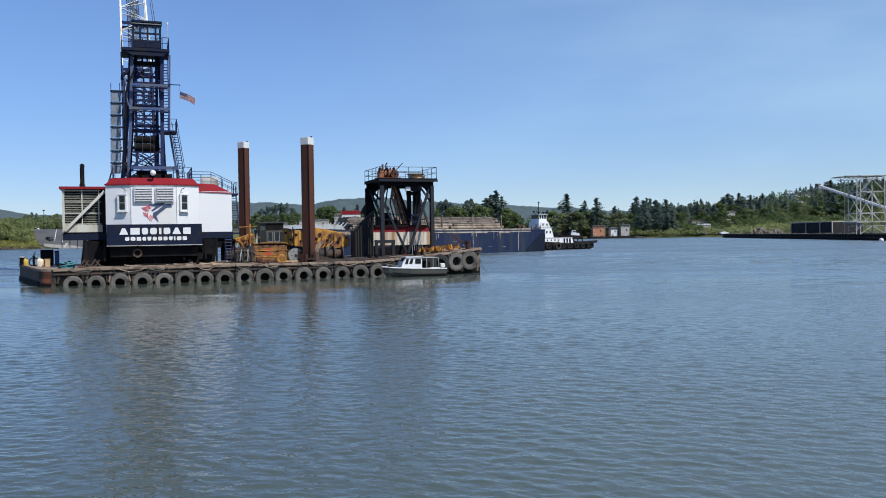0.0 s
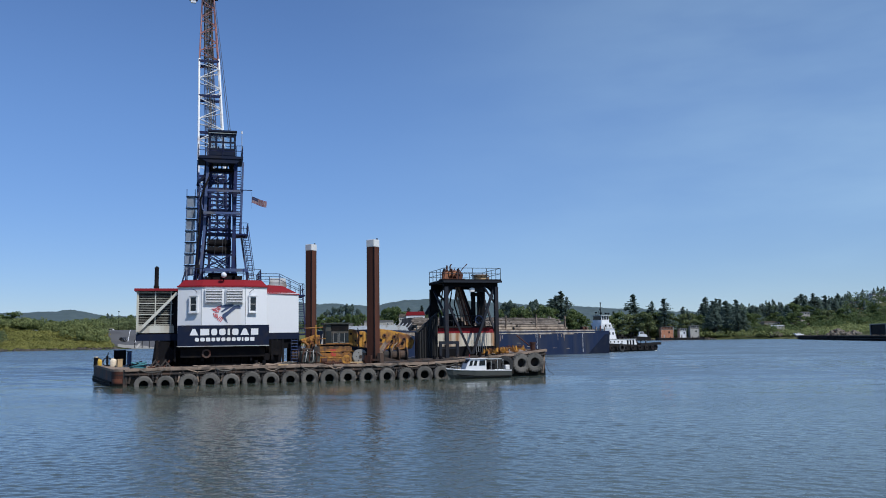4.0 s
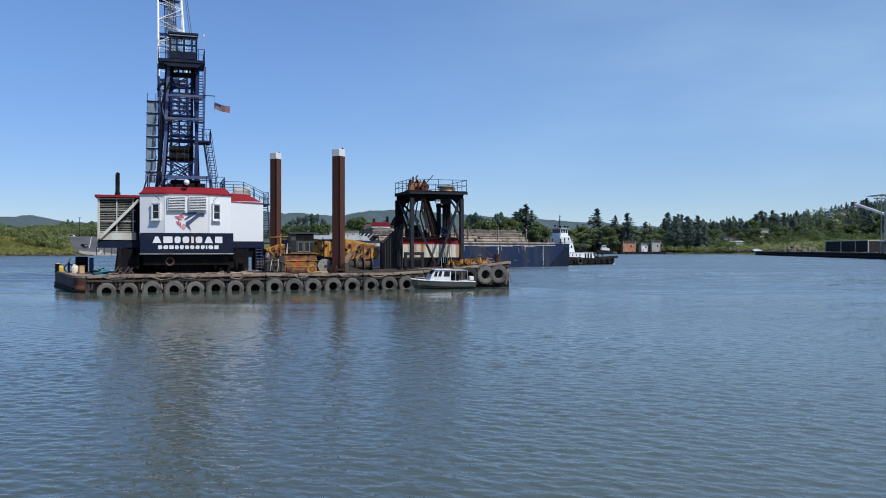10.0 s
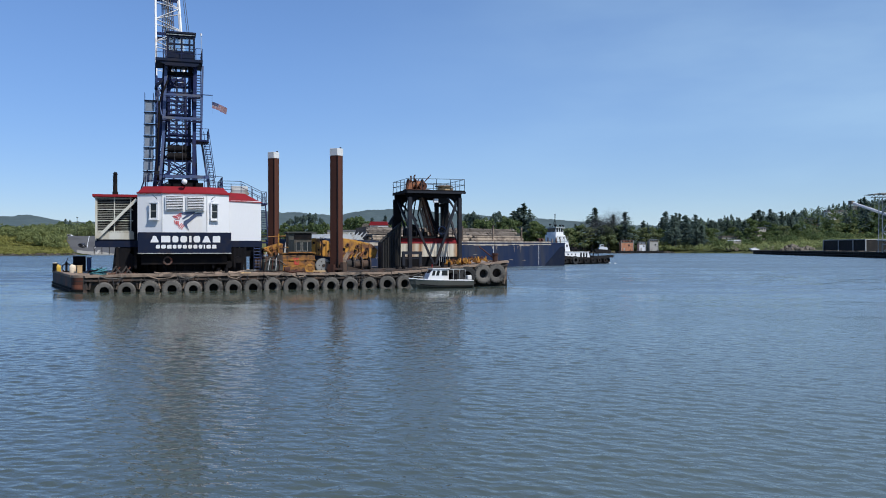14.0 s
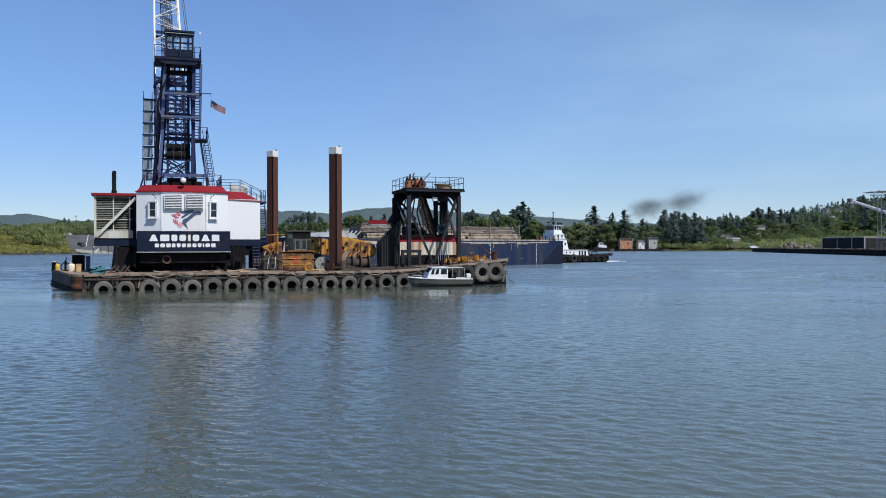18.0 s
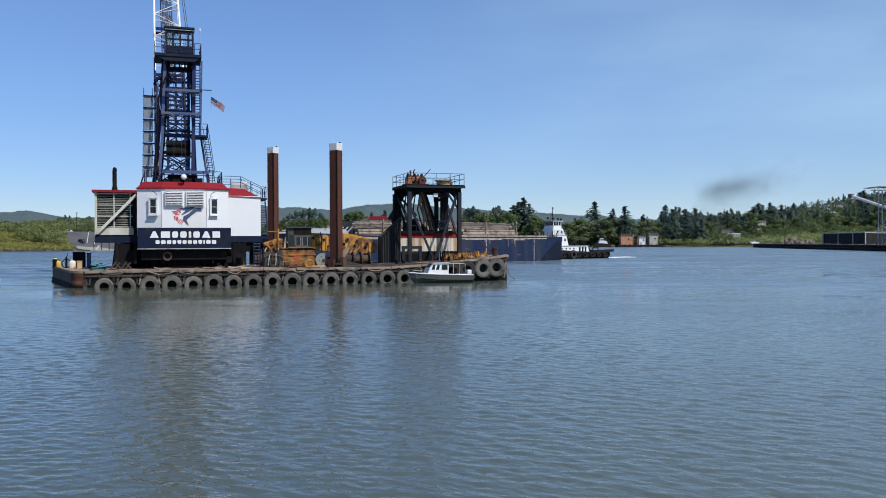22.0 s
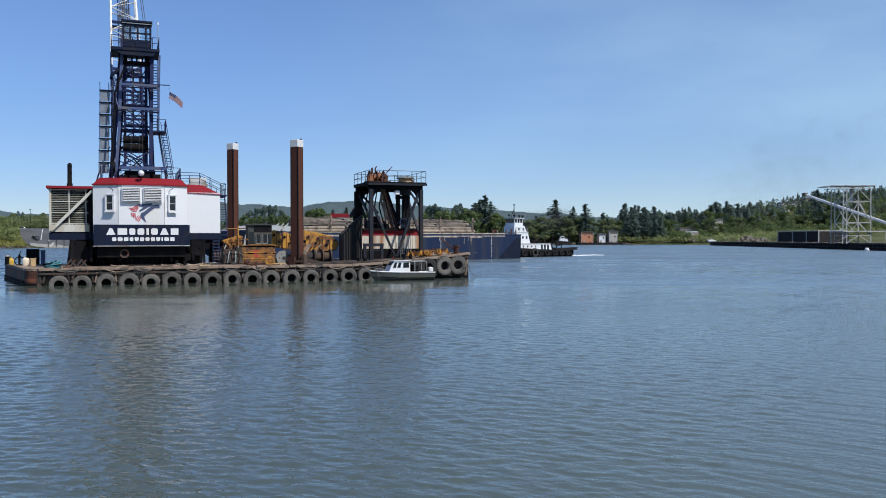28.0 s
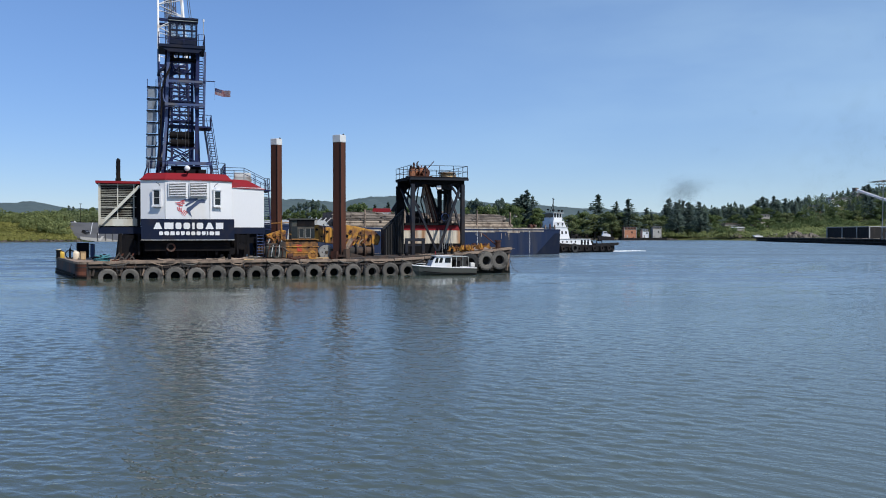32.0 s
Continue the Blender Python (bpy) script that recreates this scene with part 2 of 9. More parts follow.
def foliage(name, base, tip, scale=0.25):
    m = bpy.data.materials.new(name)
    m.use_nodes = True
    nt = m.node_tree
    n, ln = nt.nodes, nt.links
    b = n["Principled BSDF"]
    b.inputs["Roughness"].default_value, b.inputs["Specular IOR Level"].default_value = 0.75, 0.2
    geo = n.new("ShaderNodeNewGeometry")
    info = n.new("ShaderNodeObjectInfo")
    t = n.new("ShaderNodeTexNoise")
    t.inputs["Scale"].default_value = scale
    ln.new(geo.outputs["Position"], t.inputs["Vector"])
    add = n.new("ShaderNodeMath")
    add.operation = "ADD"
    ln.new(geo.outputs["Random Per Island"], add.inputs[0])
    ln.new(t.outputs["Fac"], add.inputs[1])
    add2 = n.new("ShaderNodeMath")
    add2.operation = "MULTIPLY_ADD"
    add2.inputs[1].default_value, add2.inputs[2].default_value = 0.5, 0.0
    ln.new(info.outputs["Random"], add2.inputs[0])
    add3 = n.new("ShaderNodeMath")
    ln.new(add.outputs[0], add3.inputs[0])
    ln.new(add2.outputs[0], add3.inputs[1])
    mr = n.new("ShaderNodeMapRange")
    mr.inputs["From Min"].default_value, mr.inputs["From Max"].default_value = 0.35, 1.75
    ln.new(add3.outputs[0], mr.inputs["Value"])
    x = n.new("ShaderNodeMix")
    x.data_type = "RGBA"
    x.inputs[6].default_value, x.inputs[7].default_value = (*base, 1), (*tip, 1)
    ln.new(mr.outputs[0], x.inputs[0])
    ln.new(x.outputs[2], b.inputs["Base Color"])
    # leaves let some of the light through
    thin = n.new("ShaderNodeBsdfTranslucent")
    ln.new(x.outputs[2], thin.inputs["Color"])
    both = n.new("ShaderNodeMixShader")
    both.inputs[0].default_value = 0.46
    ln.new(b.outputs[0], both.inputs[1])
    ln.new(thin.outputs[0], both.inputs[2])
    ln.new(both.outputs[0], n["Material Output"].inputs["Surface"])
    return m


# the fir colour includes some blue distance haze
M_fir = foliage("hazy_fir_needles", (0.062, 0.098, 0.086), (0.148, 0.200, 0.166))
M_leaf = foliage("broad_leaves", (0.056, 0.094, 0.038), (0.165, 0.215, 0.085))
M_shrub = foliage("bank_shrubs", (0.092, 0.112, 0.028), (0.300, 0.290, 0.088), 0.11)
M_grove = foliage("grey_green_leaves", (0.098, 0.135, 0.062), (0.215, 0.250, 0.118))
M_thicket = foliage("olive_thicket", (0.082, 0.118, 0.042), (0.270, 0.302, 0.122), 0.15)
# distance haze is mixed into the blue-green base colour of the hills
M_hazy_hill = foliage("hazy_wooded_hill", (0.088, 0.136, 0.158), (0.165, 0.222, 0.232), 0.035)
M_field = material("dry_grass_ground", (0.13, 0.135, 0.055), 0.95, stain=(0.06, 0.075, 0.03), stain_amount=0.5, stain_scale=0.03, grain=0.4, grain_amount=0.15, spec=0.1)


def water_material():
    m = bpy.data.materials.new("river_water")
    m.use_nodes = True
    nt = m.node_tree
    n, ln = nt.nodes, nt.links
    b = n["Principled BSDF"]
    b.inputs["IOR"].default_value = 1.45
    b.inputs["Roughness"].default_value = 0.05
    co = n.new("ShaderNodeTexCoord")

    def layer(scale, detail, along, turn):
        """Wave noise drawn out by the factor along in the direction of its crests."""
        mp = n.new("ShaderNodeMapping")
        mp.vector_type = "TEXTURE"
        mp.inputs["Scale"].default_value = (along, 1, 1)
        mp.inputs["Rotation"].default_value = (0, 0, radians(turn))
        ln.new(co.outputs["Object"], mp.inputs["Vector"])
        t = n.new("ShaderNodeTexNoise")
        t.inputs["Scale"].default_value, t.inputs["Detail"].default_value = scale, detail
        t.inputs["Roughness"].default_value = 0.5
        ln.new(mp.outputs[0], t.inputs["Vector"])
        return t.outputs["Fac"]

    def scaled(v, k, plus=None, base=0.0):
        x = n.new("ShaderNodeMath")
        x.operation = "MULTIPLY_ADD"
        ln.new(v, x.inputs[0])
        x.inputs[1].default_value = k
        x.inputs[2].default_value = base
        if plus is not None:
            ln.new(plus, x.inputs[2])
        return x.outputs[0]

    h = scaled(layer(2.5, 3.0, 2.1, -40), 0.20)
    h = scaled(layer(5.0, 3.0, 1.7, -10), 0.16, h)
    h = scaled(layer(9.0, 2.0, 1.8, -38), 0.09, h)
    far = scaled(layer(0.4, 3.0, 2.2, -12), 4.0)
    gust = n.new("ShaderNodeMapRange")
    gust.inputs["From Min"].default_value, gust.inputs["From Max"].default_value = 0.3, 0.7
    gust.inputs["To Min"].default_value, gust.inputs["To Max"].default_value = 0.55, 1.0
    ln.new(layer(0.03, 2.0, 3.0, 8), gust.inputs["Value"])
    bp = n.new("ShaderNodeBump")
    bp.inputs["Distance"].default_value = 0.14
    # calmer water in the lee of the moored barge
    place = n.new("ShaderNodeNewGeometry")
    lee = n.new("ShaderNodeMapping")
    lee.vector_type = "TEXTURE"
    lee.inputs["Location"].default_value, lee.inputs["Rotation"].default_value = (-11.3, 74.2, 0), (0, 0, radians(18))
    lee.inputs["Scale"].default_value = (25, 14, 1)
    ln.new(place.outputs["Position"], lee.inputs["Vector"])
    reach = n.new("ShaderNodeVectorMath")
    reach.operation = "LENGTH"
    ln.new(lee.outputs[0], reach.inputs[0])
    ragged = scaled(layer(0.12, 3.0, 2.5, 10), 0.45, reach.outputs["Value"])
    calm = n.new("ShaderNodeMapRange")
    calm.interpolation_type = "SMOOTHSTEP"
    calm.inputs["From Min"].default_value, calm.inputs["From Max"].default_value = 0.98, 1.28
    calm.inputs["To Min"].default_value, calm.inputs["To Max"].default_value = 0.5, 1.0
    ln.new(ragged, calm.inputs["Value"])
    both = n.new("ShaderNodeMath")
    both.operation = "MULTIPLY"
    ln.new(gust.outputs[0], both.inputs[0])
    ln.new(calm.outputs[0], both.inputs[1])
    broad = n.new("ShaderNodeMath")
    broad.operation = "MULTIPLY"
    ln.new(both.outputs[0], broad.inputs[0])
    ln.new(broad.outputs[0], bp.inputs["Strength"])
    swell = n.new("ShaderNodeMix")
    ln.new(h, swell.inputs[2])
    ln.new(scaled(far, 1.0, h), swell.inputs[3])
    ln.new(swell.outputs[0], bp.inputs["Height"])
    # the shading normals lean towards the camera, fitted so the water mirrors higher sky
    lean = n.new("ShaderNodeVectorMath")
    lean.operation = "ADD"
    # tilt and roughness grow with Y, fitted to the distance from the camera, in streaks
    xyz = n.new("ShaderNodeSeparateXYZ")
    ln.new(place.outputs["Position"], xyz.inputs[0])
    far_off = n.new("ShaderNodeMapRange")
    far_off.interpolation_type = "SMOOTHSTEP"
    far_off.inputs["From Min"].default_value, far_off.inputs["From Max"].default_value = 30.0, 130.0
    ln.new(xyz.outputs["Y"], far_off.inputs["Value"])
    ln.new(far_off.outputs[0], swell.inputs[0])
    fine = n.new("ShaderNodeMapRange")
    fine.inputs["To Min"].default_value, fine.inputs["To Max"].default_value = 1.0, 0.8
    ln.new(far_off.outputs[0], fine.inputs["Value"])
    ln.new(fine.outputs[0], broad.inputs[1])
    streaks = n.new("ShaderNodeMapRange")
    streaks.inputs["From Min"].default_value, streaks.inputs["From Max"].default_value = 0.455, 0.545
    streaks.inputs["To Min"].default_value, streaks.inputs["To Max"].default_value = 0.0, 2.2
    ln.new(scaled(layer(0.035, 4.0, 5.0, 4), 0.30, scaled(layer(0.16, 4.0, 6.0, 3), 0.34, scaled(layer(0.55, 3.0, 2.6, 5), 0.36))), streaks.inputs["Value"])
    rough = n.new("ShaderNodeMath")
    rough.operation = "MULTIPLY"
    open_water = n.new("ShaderNodeMath")
    open_water.operation = "MULTIPLY"
    ln.new(far_off.outputs[0], open_water.inputs[0])
    ln.new(scaled(calm.outputs[0], 2.0, None, -1.0), open_water.inputs[1])
    ln.new(open_water.outputs[0], rough.inputs[0])
    ln.new(streaks.outputs[0], rough.inputs[1])
    far_rough = n.new("ShaderNodeMapRange")
    far_rough.inputs["From Min"].default_value, far_rough.inputs["From Max"].default_value = 85.0, 190.0
    far_rough.inputs["To Min"].default_value, far_rough.inputs["To Max"].default_value = 0.035, 0.24
    ln.new(xyz.outputs["Y"], far_rough.inputs["Value"])
    ln.new(far_rough.outputs[0], b.inputs["Roughness"])
    tilt = n.new("ShaderNodeCombineXYZ")
    ln.new(scaled(rough.outputs[0], -0.11, None), tilt.inputs["Y"])
    ln.new(scaled(rough.outputs[0], -0.03, None), tilt.inputs["X"])
    low = n.new("ShaderNodeVectorMath")
    low.operation = "ADD"
    low.inputs[1].default_value = (0.0, -0.02, 0.0)
    ln.new(tilt.outputs[0], low.inputs[0])
    ln.new(low.outputs[0], lean.inputs[1])
    ln.new(bp.outputs[0], lean.inputs[0])
    unit = n.new("ShaderNodeVectorMath")
    unit.operation = "NORMALIZE"
    ln.new(lean.outputs[0], unit.inputs[0])
    ln.new(unit.outputs[0], b.inputs["Normal"])
    silt = layer(0.02, 3.0, 3.0, 5)
    x = n.new("ShaderNodeMix")
    x.data_type = "RGBA"
    x.inputs[6].default_value, x.inputs[7].default_value = (0.058, 0.074, 0.058, 1), (0.074, 0.090, 0.068, 1)
    ln.new(silt, x.inputs[0])
    # brighter sky sheen painted into the base colour, in streaks and towards +x
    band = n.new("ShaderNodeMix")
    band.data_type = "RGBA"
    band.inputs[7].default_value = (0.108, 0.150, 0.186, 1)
    sheen_side = n.new("ShaderNodeMapRange")
    sheen_side.interpolation_type = "SMOOTHSTEP"
    sheen_side.inputs["From Min"].default_value, sheen_side.inputs["From Max"].default_value = -12.0, 45.0
    sheen_side.inputs["To Max"].default_value = 0.95
    ln.new(xyz.outputs["X"], sheen_side.inputs["Value"])
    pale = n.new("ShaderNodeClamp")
    ln.new(scaled(rough.outputs[0], 0.35, sheen_side.outputs[0]), pale.inputs["Value"])
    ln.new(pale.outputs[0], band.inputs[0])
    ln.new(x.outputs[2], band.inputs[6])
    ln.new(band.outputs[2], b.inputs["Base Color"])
    return m


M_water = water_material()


# ---------------------------------------------------------------- mesh helpers
def part(name, bm, mat, parent=None, label="", smooth=False, m=None, bevel=0.0):
    me = bpy.data.meshes.new(name)
    if bevel:
        bmesh.ops.bevel(bm, geom=[e for e in bm.edges], offset=bevel, segments=1, affect="EDGES")
    bm.to_mesh(me)
    bm.free()
    for x in (mat if isinstance(mat, (list, tuple)) else [mat]):
        me.materials.append(x)
    if smooth:
        me.polygons.foreach_set("use_smooth", [True] * len(me.polygons))
    ob = new(name, me)
    if parent:
        ob.parent = parent
    if m is not None:
        ob.matrix_basis = m
    if label:
        ob["label"] = label
    return ob


def again(name, ob, parent, m):
    """Another piece on the same mesh."""
    o = new(name, ob.data)
    o.parent = parent
    o.matrix_basis = m
    return o


def empty(name, m, label, category, group="", kind=""):
    e = new(name)
    e.matrix_basis = m
    return tagged(e, label, category, group, kind)


def B():
    return bmesh.new()


def box(bm, x0, x1, y0, y1, z0, z1, m=None):
    v = [bm.verts.new((m @ Vector(p)) if m is not None else p) for p in
         ((x0, y0, z0), (x1, y0, z0), (x1, y1, z0), (x0, y1, z0), (x0, y0, z1), (x1, y0, z1), (x1, y1, z1), (x0, y1, z1))]
    for f in ((3, 2, 1, 0), (4, 5, 6, 7), (0, 1, 5, 4), (1, 2, 6, 5), (2, 3, 7, 6), (3, 0, 4, 7)):
        bm.faces.new([v[i] for i in f])
    return bm


def axes(p, q):
    p, q = Vector(p), Vector(q)
    d = q - p
    w = d.normalized()
    a = Vector((0, 0, 1)) if abs(w.z) < 0.95 else Vector((0, 1, 0))
    u = w.cross(a).normalized()
    return p, q, u, u.cross(w).normalized()


def beam(bm, p, q, w, h=None):
    """A straight bar of w across (level) and h (upward)."""
    h = h or w
    p, q, u, v = axes(p, q)
    ring = [(-w / 2, -h / 2), (w / 2, -h / 2), (w / 2, h / 2), (-w / 2, h / 2)]
    a = [bm.verts.new(p + u * x + v * y) for x, y in ring]
    b = [bm.verts.new(q + u * x + v * y) for x, y in ring]
    for i in range(4):
        j = (i + 1) % 4
        bm.faces.new((a[i], a[j], b[j], b[i]))
    bm.faces.new(a[::-1])
    bm.faces.new(b)
    return bm


def tube(bm, p, q, r, seg=8, r2=None):
    r2 = r if r2 is None else r2
    p, q, u, v = axes(p, q)
    an = [2 * math.pi * i / seg for i in range(seg)]
    a = [bm.verts.new(p + (u * math.cos(t) + v * math.sin(t)) * r) for t in an]
    b = [bm.verts.new(q + (u * math.cos(t) + v * math.sin(t)) * r2) for t in an]
    for i in range(seg):
        j = (i + 1) % seg
        bm.faces.new((a[i], a[j], b[j], b[i]))
    bm.faces.new(a[::-1])
    bm.faces.new(b)
    return bm


def pipe(bm, pts, r, seg=6):
    """One bent pipe through the points; it closes on itself where the last point is the first."""
    pts = [Vector(p) for p in pts]
    loop = len(pts) > 3 and (pts[0] - pts[-1]).length < 1e-6
    if loop:
        pts.pop()
    n = len(pts)
    side, rings = None, []
    for i, p in enumerate(pts):
        d = pts[(i + 1) % n] - pts[i - 1] if loop else pts[min(i + 1, n - 1)] - pts[max(i - 1, 0)]
        d.normalize()
        side = d.orthogonal() if side is None else side - d * side.dot(d)
        side.normalize()
        up = d.cross(side)
        rings.append([bm.verts.new(p + (side * math.cos(2 * math.pi * k / seg) + up * math.sin(2 * math.pi * k / seg)) * r) for k in range(seg)])
    pairs = list(zip(rings, rings[1:])) + ([(rings[-1], rings[0])] if loop else [])
    for a, b in pairs:
        for i in range(seg):
            j = (i + 1) % seg
            bm.faces.new((a[i], a[j], b[j], b[i]))
    if not loop:
        bm.faces.new(rings[0][::-1])
        bm.faces.new(rings[-1])
    return bm


def lathe(bm, profile, seg=20, m=Matrix.Identity(4), closed=False):
    """Turns (radius, height) pairs about the z axis."""
    rings = []
    for r, z in profile:
        rings.append([bm.verts.new(m @ Vector((r * math.cos(2 * math.pi * i / seg), r * math.sin(2 * math.pi * i / seg), z))) for i in range(seg)])
    pairs = list(zip(rings, rings[1:]))
    if closed:
        pairs.append((rings[-1], rings[0]))
    for a, b in pairs:
        for i in range(seg):
            j = (i + 1) % seg
            bm.faces.new((a[i], a[j], b[j], b[i]))
    if not closed:
        bm.faces.new(rings[0][::-1])
        bm.faces.new(rings[-1])
    return bm


def prism(bm, poly, z0, z1):
    """An upright prism on a plan; z0 and z1 are heights or functions of (x, y)."""
    f0 = z0 if callable(z0) else (lambda x, y: z0)
    f1 = z1 if callable(z1) else (lambda x, y: z1)
    a = [bm.verts.new((x, y, f0(x, y))) for x, y in poly]
    b = [bm.verts.new((x, y, f1(x, y))) for x, y in poly]
    k = len(poly)
    for i in range(k):
        j = (i + 1) % k
        bm.faces.new((a[i], a[j], b[j], b[i]))
    bm.faces.new(a[::-1])
    bm.faces.new(b)
    return bm


def slab(bm, poly, y0, y1):
    """A prism on a profile in x and z, from y0 to y1."""
    a = [bm.verts.new((x, y0, z)) for x, z in poly]
    b = [bm.verts.new((x, y1, z)) for x, z in poly]
    k = len(poly)
    for i in range(k):
        j = (i + 1) % k
        bm.faces.new((a[j], a[i], b[i], b[j]))
    bm.faces.new(a)
    bm.faces.new(b[::-1])
    return bm


def railing(parent, pts, height=1.05, mat=None, step=1.4, bars=(0.5, 1.0)):
    """Posts and rails along points; each post and rail is a piece."""
    mat = mat or M_steel_navy
    for p, q in zip(pts, pts[1:]):
        p, q = Vector(p), Vector(q)
        k = max(1, round((q - p).length / step))
        for i in range(k + 1):
            if i == 0 and p != Vector(pts[0]):
                continue
            b = p.lerp(q, i / k)
            part("post", tube(B(), b, b + Vector((0, 0, height)), 0.032, 6), mat, parent)
        for f in bars:
            up = Vector((0, 0, height * f))
            part("rail", tube(B(), p + up, q + up, 0.028, 6), mat, parent)


def stair(parent, p, q, width, across, mat=None, rise=0.24):
    """A steep stair from p up to q; across is the level way of its treads."""
    mat = mat or M_steel_navy
    p, q, across = Vector(p), Vector(q), Vector(across).normalized()
    for s in (-0.5, 0.5):
        part("stringer", beam(B(), p + across * width * s, q + across * width * s, 0.06, 0.2), mat, parent)
        part("handrail", tube(B(), p + across * width * s + Vector((0, 0, 1)), q + across * width * s + Vector((0, 0, 1)), 0.03, 6), mat, parent)
    k = int(abs(q.z - p.z) / rise)
    for i in range(1, k):
        c = p.lerp(q, i / k)
        part("tread", beam(B(), c - across * width / 2, c + across * width / 2, 0.24, 0.05), mat, parent)


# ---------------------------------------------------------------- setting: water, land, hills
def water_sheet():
    """The river: one sheet to the horizon, its grid stepped to fit the camera's view, raised into wind waves of many
    lengths.
    """
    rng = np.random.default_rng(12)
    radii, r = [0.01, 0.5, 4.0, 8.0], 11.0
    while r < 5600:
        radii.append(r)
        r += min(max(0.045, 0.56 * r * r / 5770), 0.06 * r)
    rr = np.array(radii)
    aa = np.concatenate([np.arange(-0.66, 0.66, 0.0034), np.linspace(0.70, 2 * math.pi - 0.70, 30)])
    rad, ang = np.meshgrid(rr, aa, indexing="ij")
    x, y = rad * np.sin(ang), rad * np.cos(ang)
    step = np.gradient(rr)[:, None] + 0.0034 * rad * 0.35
    z = np.zeros_like(x)
    waves = 84
    for i in range(waves):
        length = 0.15 * (1.0 / 0.15) ** ((i + rng.random()) / waves)
        way = radians(66 + 38 * rng.standard_normal())
        k = 2 * math.pi / length
        slope = 0.150 / math.sqrt(waves / 2) * (1.0 if length < 0.6 else 0.66)
        keep = np.clip((length / step - 2.0) / 1.6, 0, 1)
        ph = k * (x * math.cos(way) + y * math.sin(way)) + 6.28 * rng.random()
        # crests a little sharper than troughs
        z += keep * slope / k * (np.cos(ph) + 0.18 * np.cos(2 * ph))
    # gusts, and the calm strip along the moored barge
    gust = np.zeros_like(x)
    for i in range(10):
        length = rng.uniform(9, 60)
        way = rng.random() * 6.28
        gust += np.cos(2 * math.pi / length * (x * math.cos(way) * 0.5 + y * math.sin(way)) + 6.28 * rng.random())
    c, n0 = math.cos(radians(18)), math.sin(radians(18))
    s = (x + 31.2) * c + (y - 74.0) * n0
    off = (x + 31.2) * n0 - (y - 74.0) * c
    inside = np.clip((s + 7) / 7, 0, 1) * np.clip((54 - s) / 8, 0, 1) * np.clip((off + 4) / 3, 0, 1)
    t = np.clip((off - 2.0) / 14.0, 0, 1)
    lee = 1 - inside * 0.76 * (1 - t * t * (3 - 2 * t))
    z *= np.clip(0.88 + 0.085 * gust, 0.5, 1.25) * lee
    rows, cols = x.shape
    me = bpy.data.meshes.new("water")
    me.vertices.add(rows * cols)
    me.vertices.foreach_set("co", np.stack([x, y, z], -1).astype(np.float32).ravel())
    j = np.arange(cols)
    base = (np.arange(rows - 1) * cols)[:, None]
    quad = np.stack([base + j, base + (j + 1) % cols, base + cols + (j + 1) % cols, base + cols + j], -1).reshape(-1, 4)[:, ::-1]
    count = len(quad)
    me.loops.add(count * 4)
    me.loops.foreach_set("vertex_index", quad.astype(np.int32).ravel())
    me.polygons.add(count)
    me.polygons.foreach_set("loop_start", np.arange(0, count * 4, 4, dtype=np.int32))
    me.polygons.foreach_set("use_smooth", np.ones(count, dtype=bool))
    me.update(calc_edges=True)
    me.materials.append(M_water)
    return tagged(new("water", me), "grey-green river water with small wind ripples", "water", kind="structure")


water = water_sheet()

SHORE = [(-4000, 300), (-700, 330), (-420, 395), (-262, 430), (-200, 492), (-110, 575), (0, 640), (120, 650), (177, 640),
         (205, 600), (225, 530), (205, 430), (185, 340), (178, 250), (230, 120), (420, 0), (4000, -60)]


def shore_y(x):
    """Where the far bank's waterline runs, on the stretch that faces the camera."""
    xs, ys = zip(*SHORE[:9])
    return float(np.interp(x, xs, ys))


def smooth(a, b, v):
    t = min(1.0, max(0.0, (v - a) / (b - a)))
    return t * t * (3 - 2 * t)


def land_depth(x, y):
    """Metres inland from the waterline: below zero on the river."""
    best, inside = 1e9, False
    n = len(SHORE)
    for (ax, ay), (bx, by) in zip(SHORE, SHORE[1:]):
        dx, dy = bx - ax, by - ay
        t = min(1.0, max(0.0, ((x - ax) * dx + (y - ay) * dy) / (dx * dx + dy * dy)))
        best = min(best, math.hypot(x - ax - t * dx, y - ay - t * dy))
    poly = SHORE + [(4000, 6000), (-4000, 6000)]
    j = len(poly) - 1
    for i in range(len(poly)):
        (xi, yi), (xj, yj) = poly[i], poly[j]
        if (yi > y) != (yj > y) and x < (xj - xi) * (y - yi) / (yj - yi) + xi:
            inside = not inside
        j = i
    return best if inside else -best


def ground_z(x, y):
    d = land_depth(x, y)
    if d < 0:
        z = max(-4.0, d * 0.3)
        if y < -14:
            z = max(z, min(3.0, (-14 - y) * 0.4 - 1.0))
        return z
    bank = 1.6 * smooth(0, 8, d) + 2.4 * smooth(5, 60, d)
    left = smooth(-60, -190, x) * 8.0 * smooth(8, 58, d)
    hill = 44 * math.exp(-((x - 520) / 190) ** 2 - ((y - 900) / 260) ** 2) + 9 * math.exp(-((x - 250) / 130) ** 2 - ((y - 820) / 120) ** 2)
    roll = 1.5 * noise.noise(Vector((x * 0.01, y * 0.01, 0))) * smooth(20, 120, d)
    return bank + left + hill * smooth(0, 150, d) + roll


def spaced(lo, hi, fine_lo, fine_hi, fine, coarse):
    out, v = [], lo
    while v < hi:
        out.append(v)
        v += fine if fine_lo <= v < fine_hi else coarse
    out.append(hi)
    return out


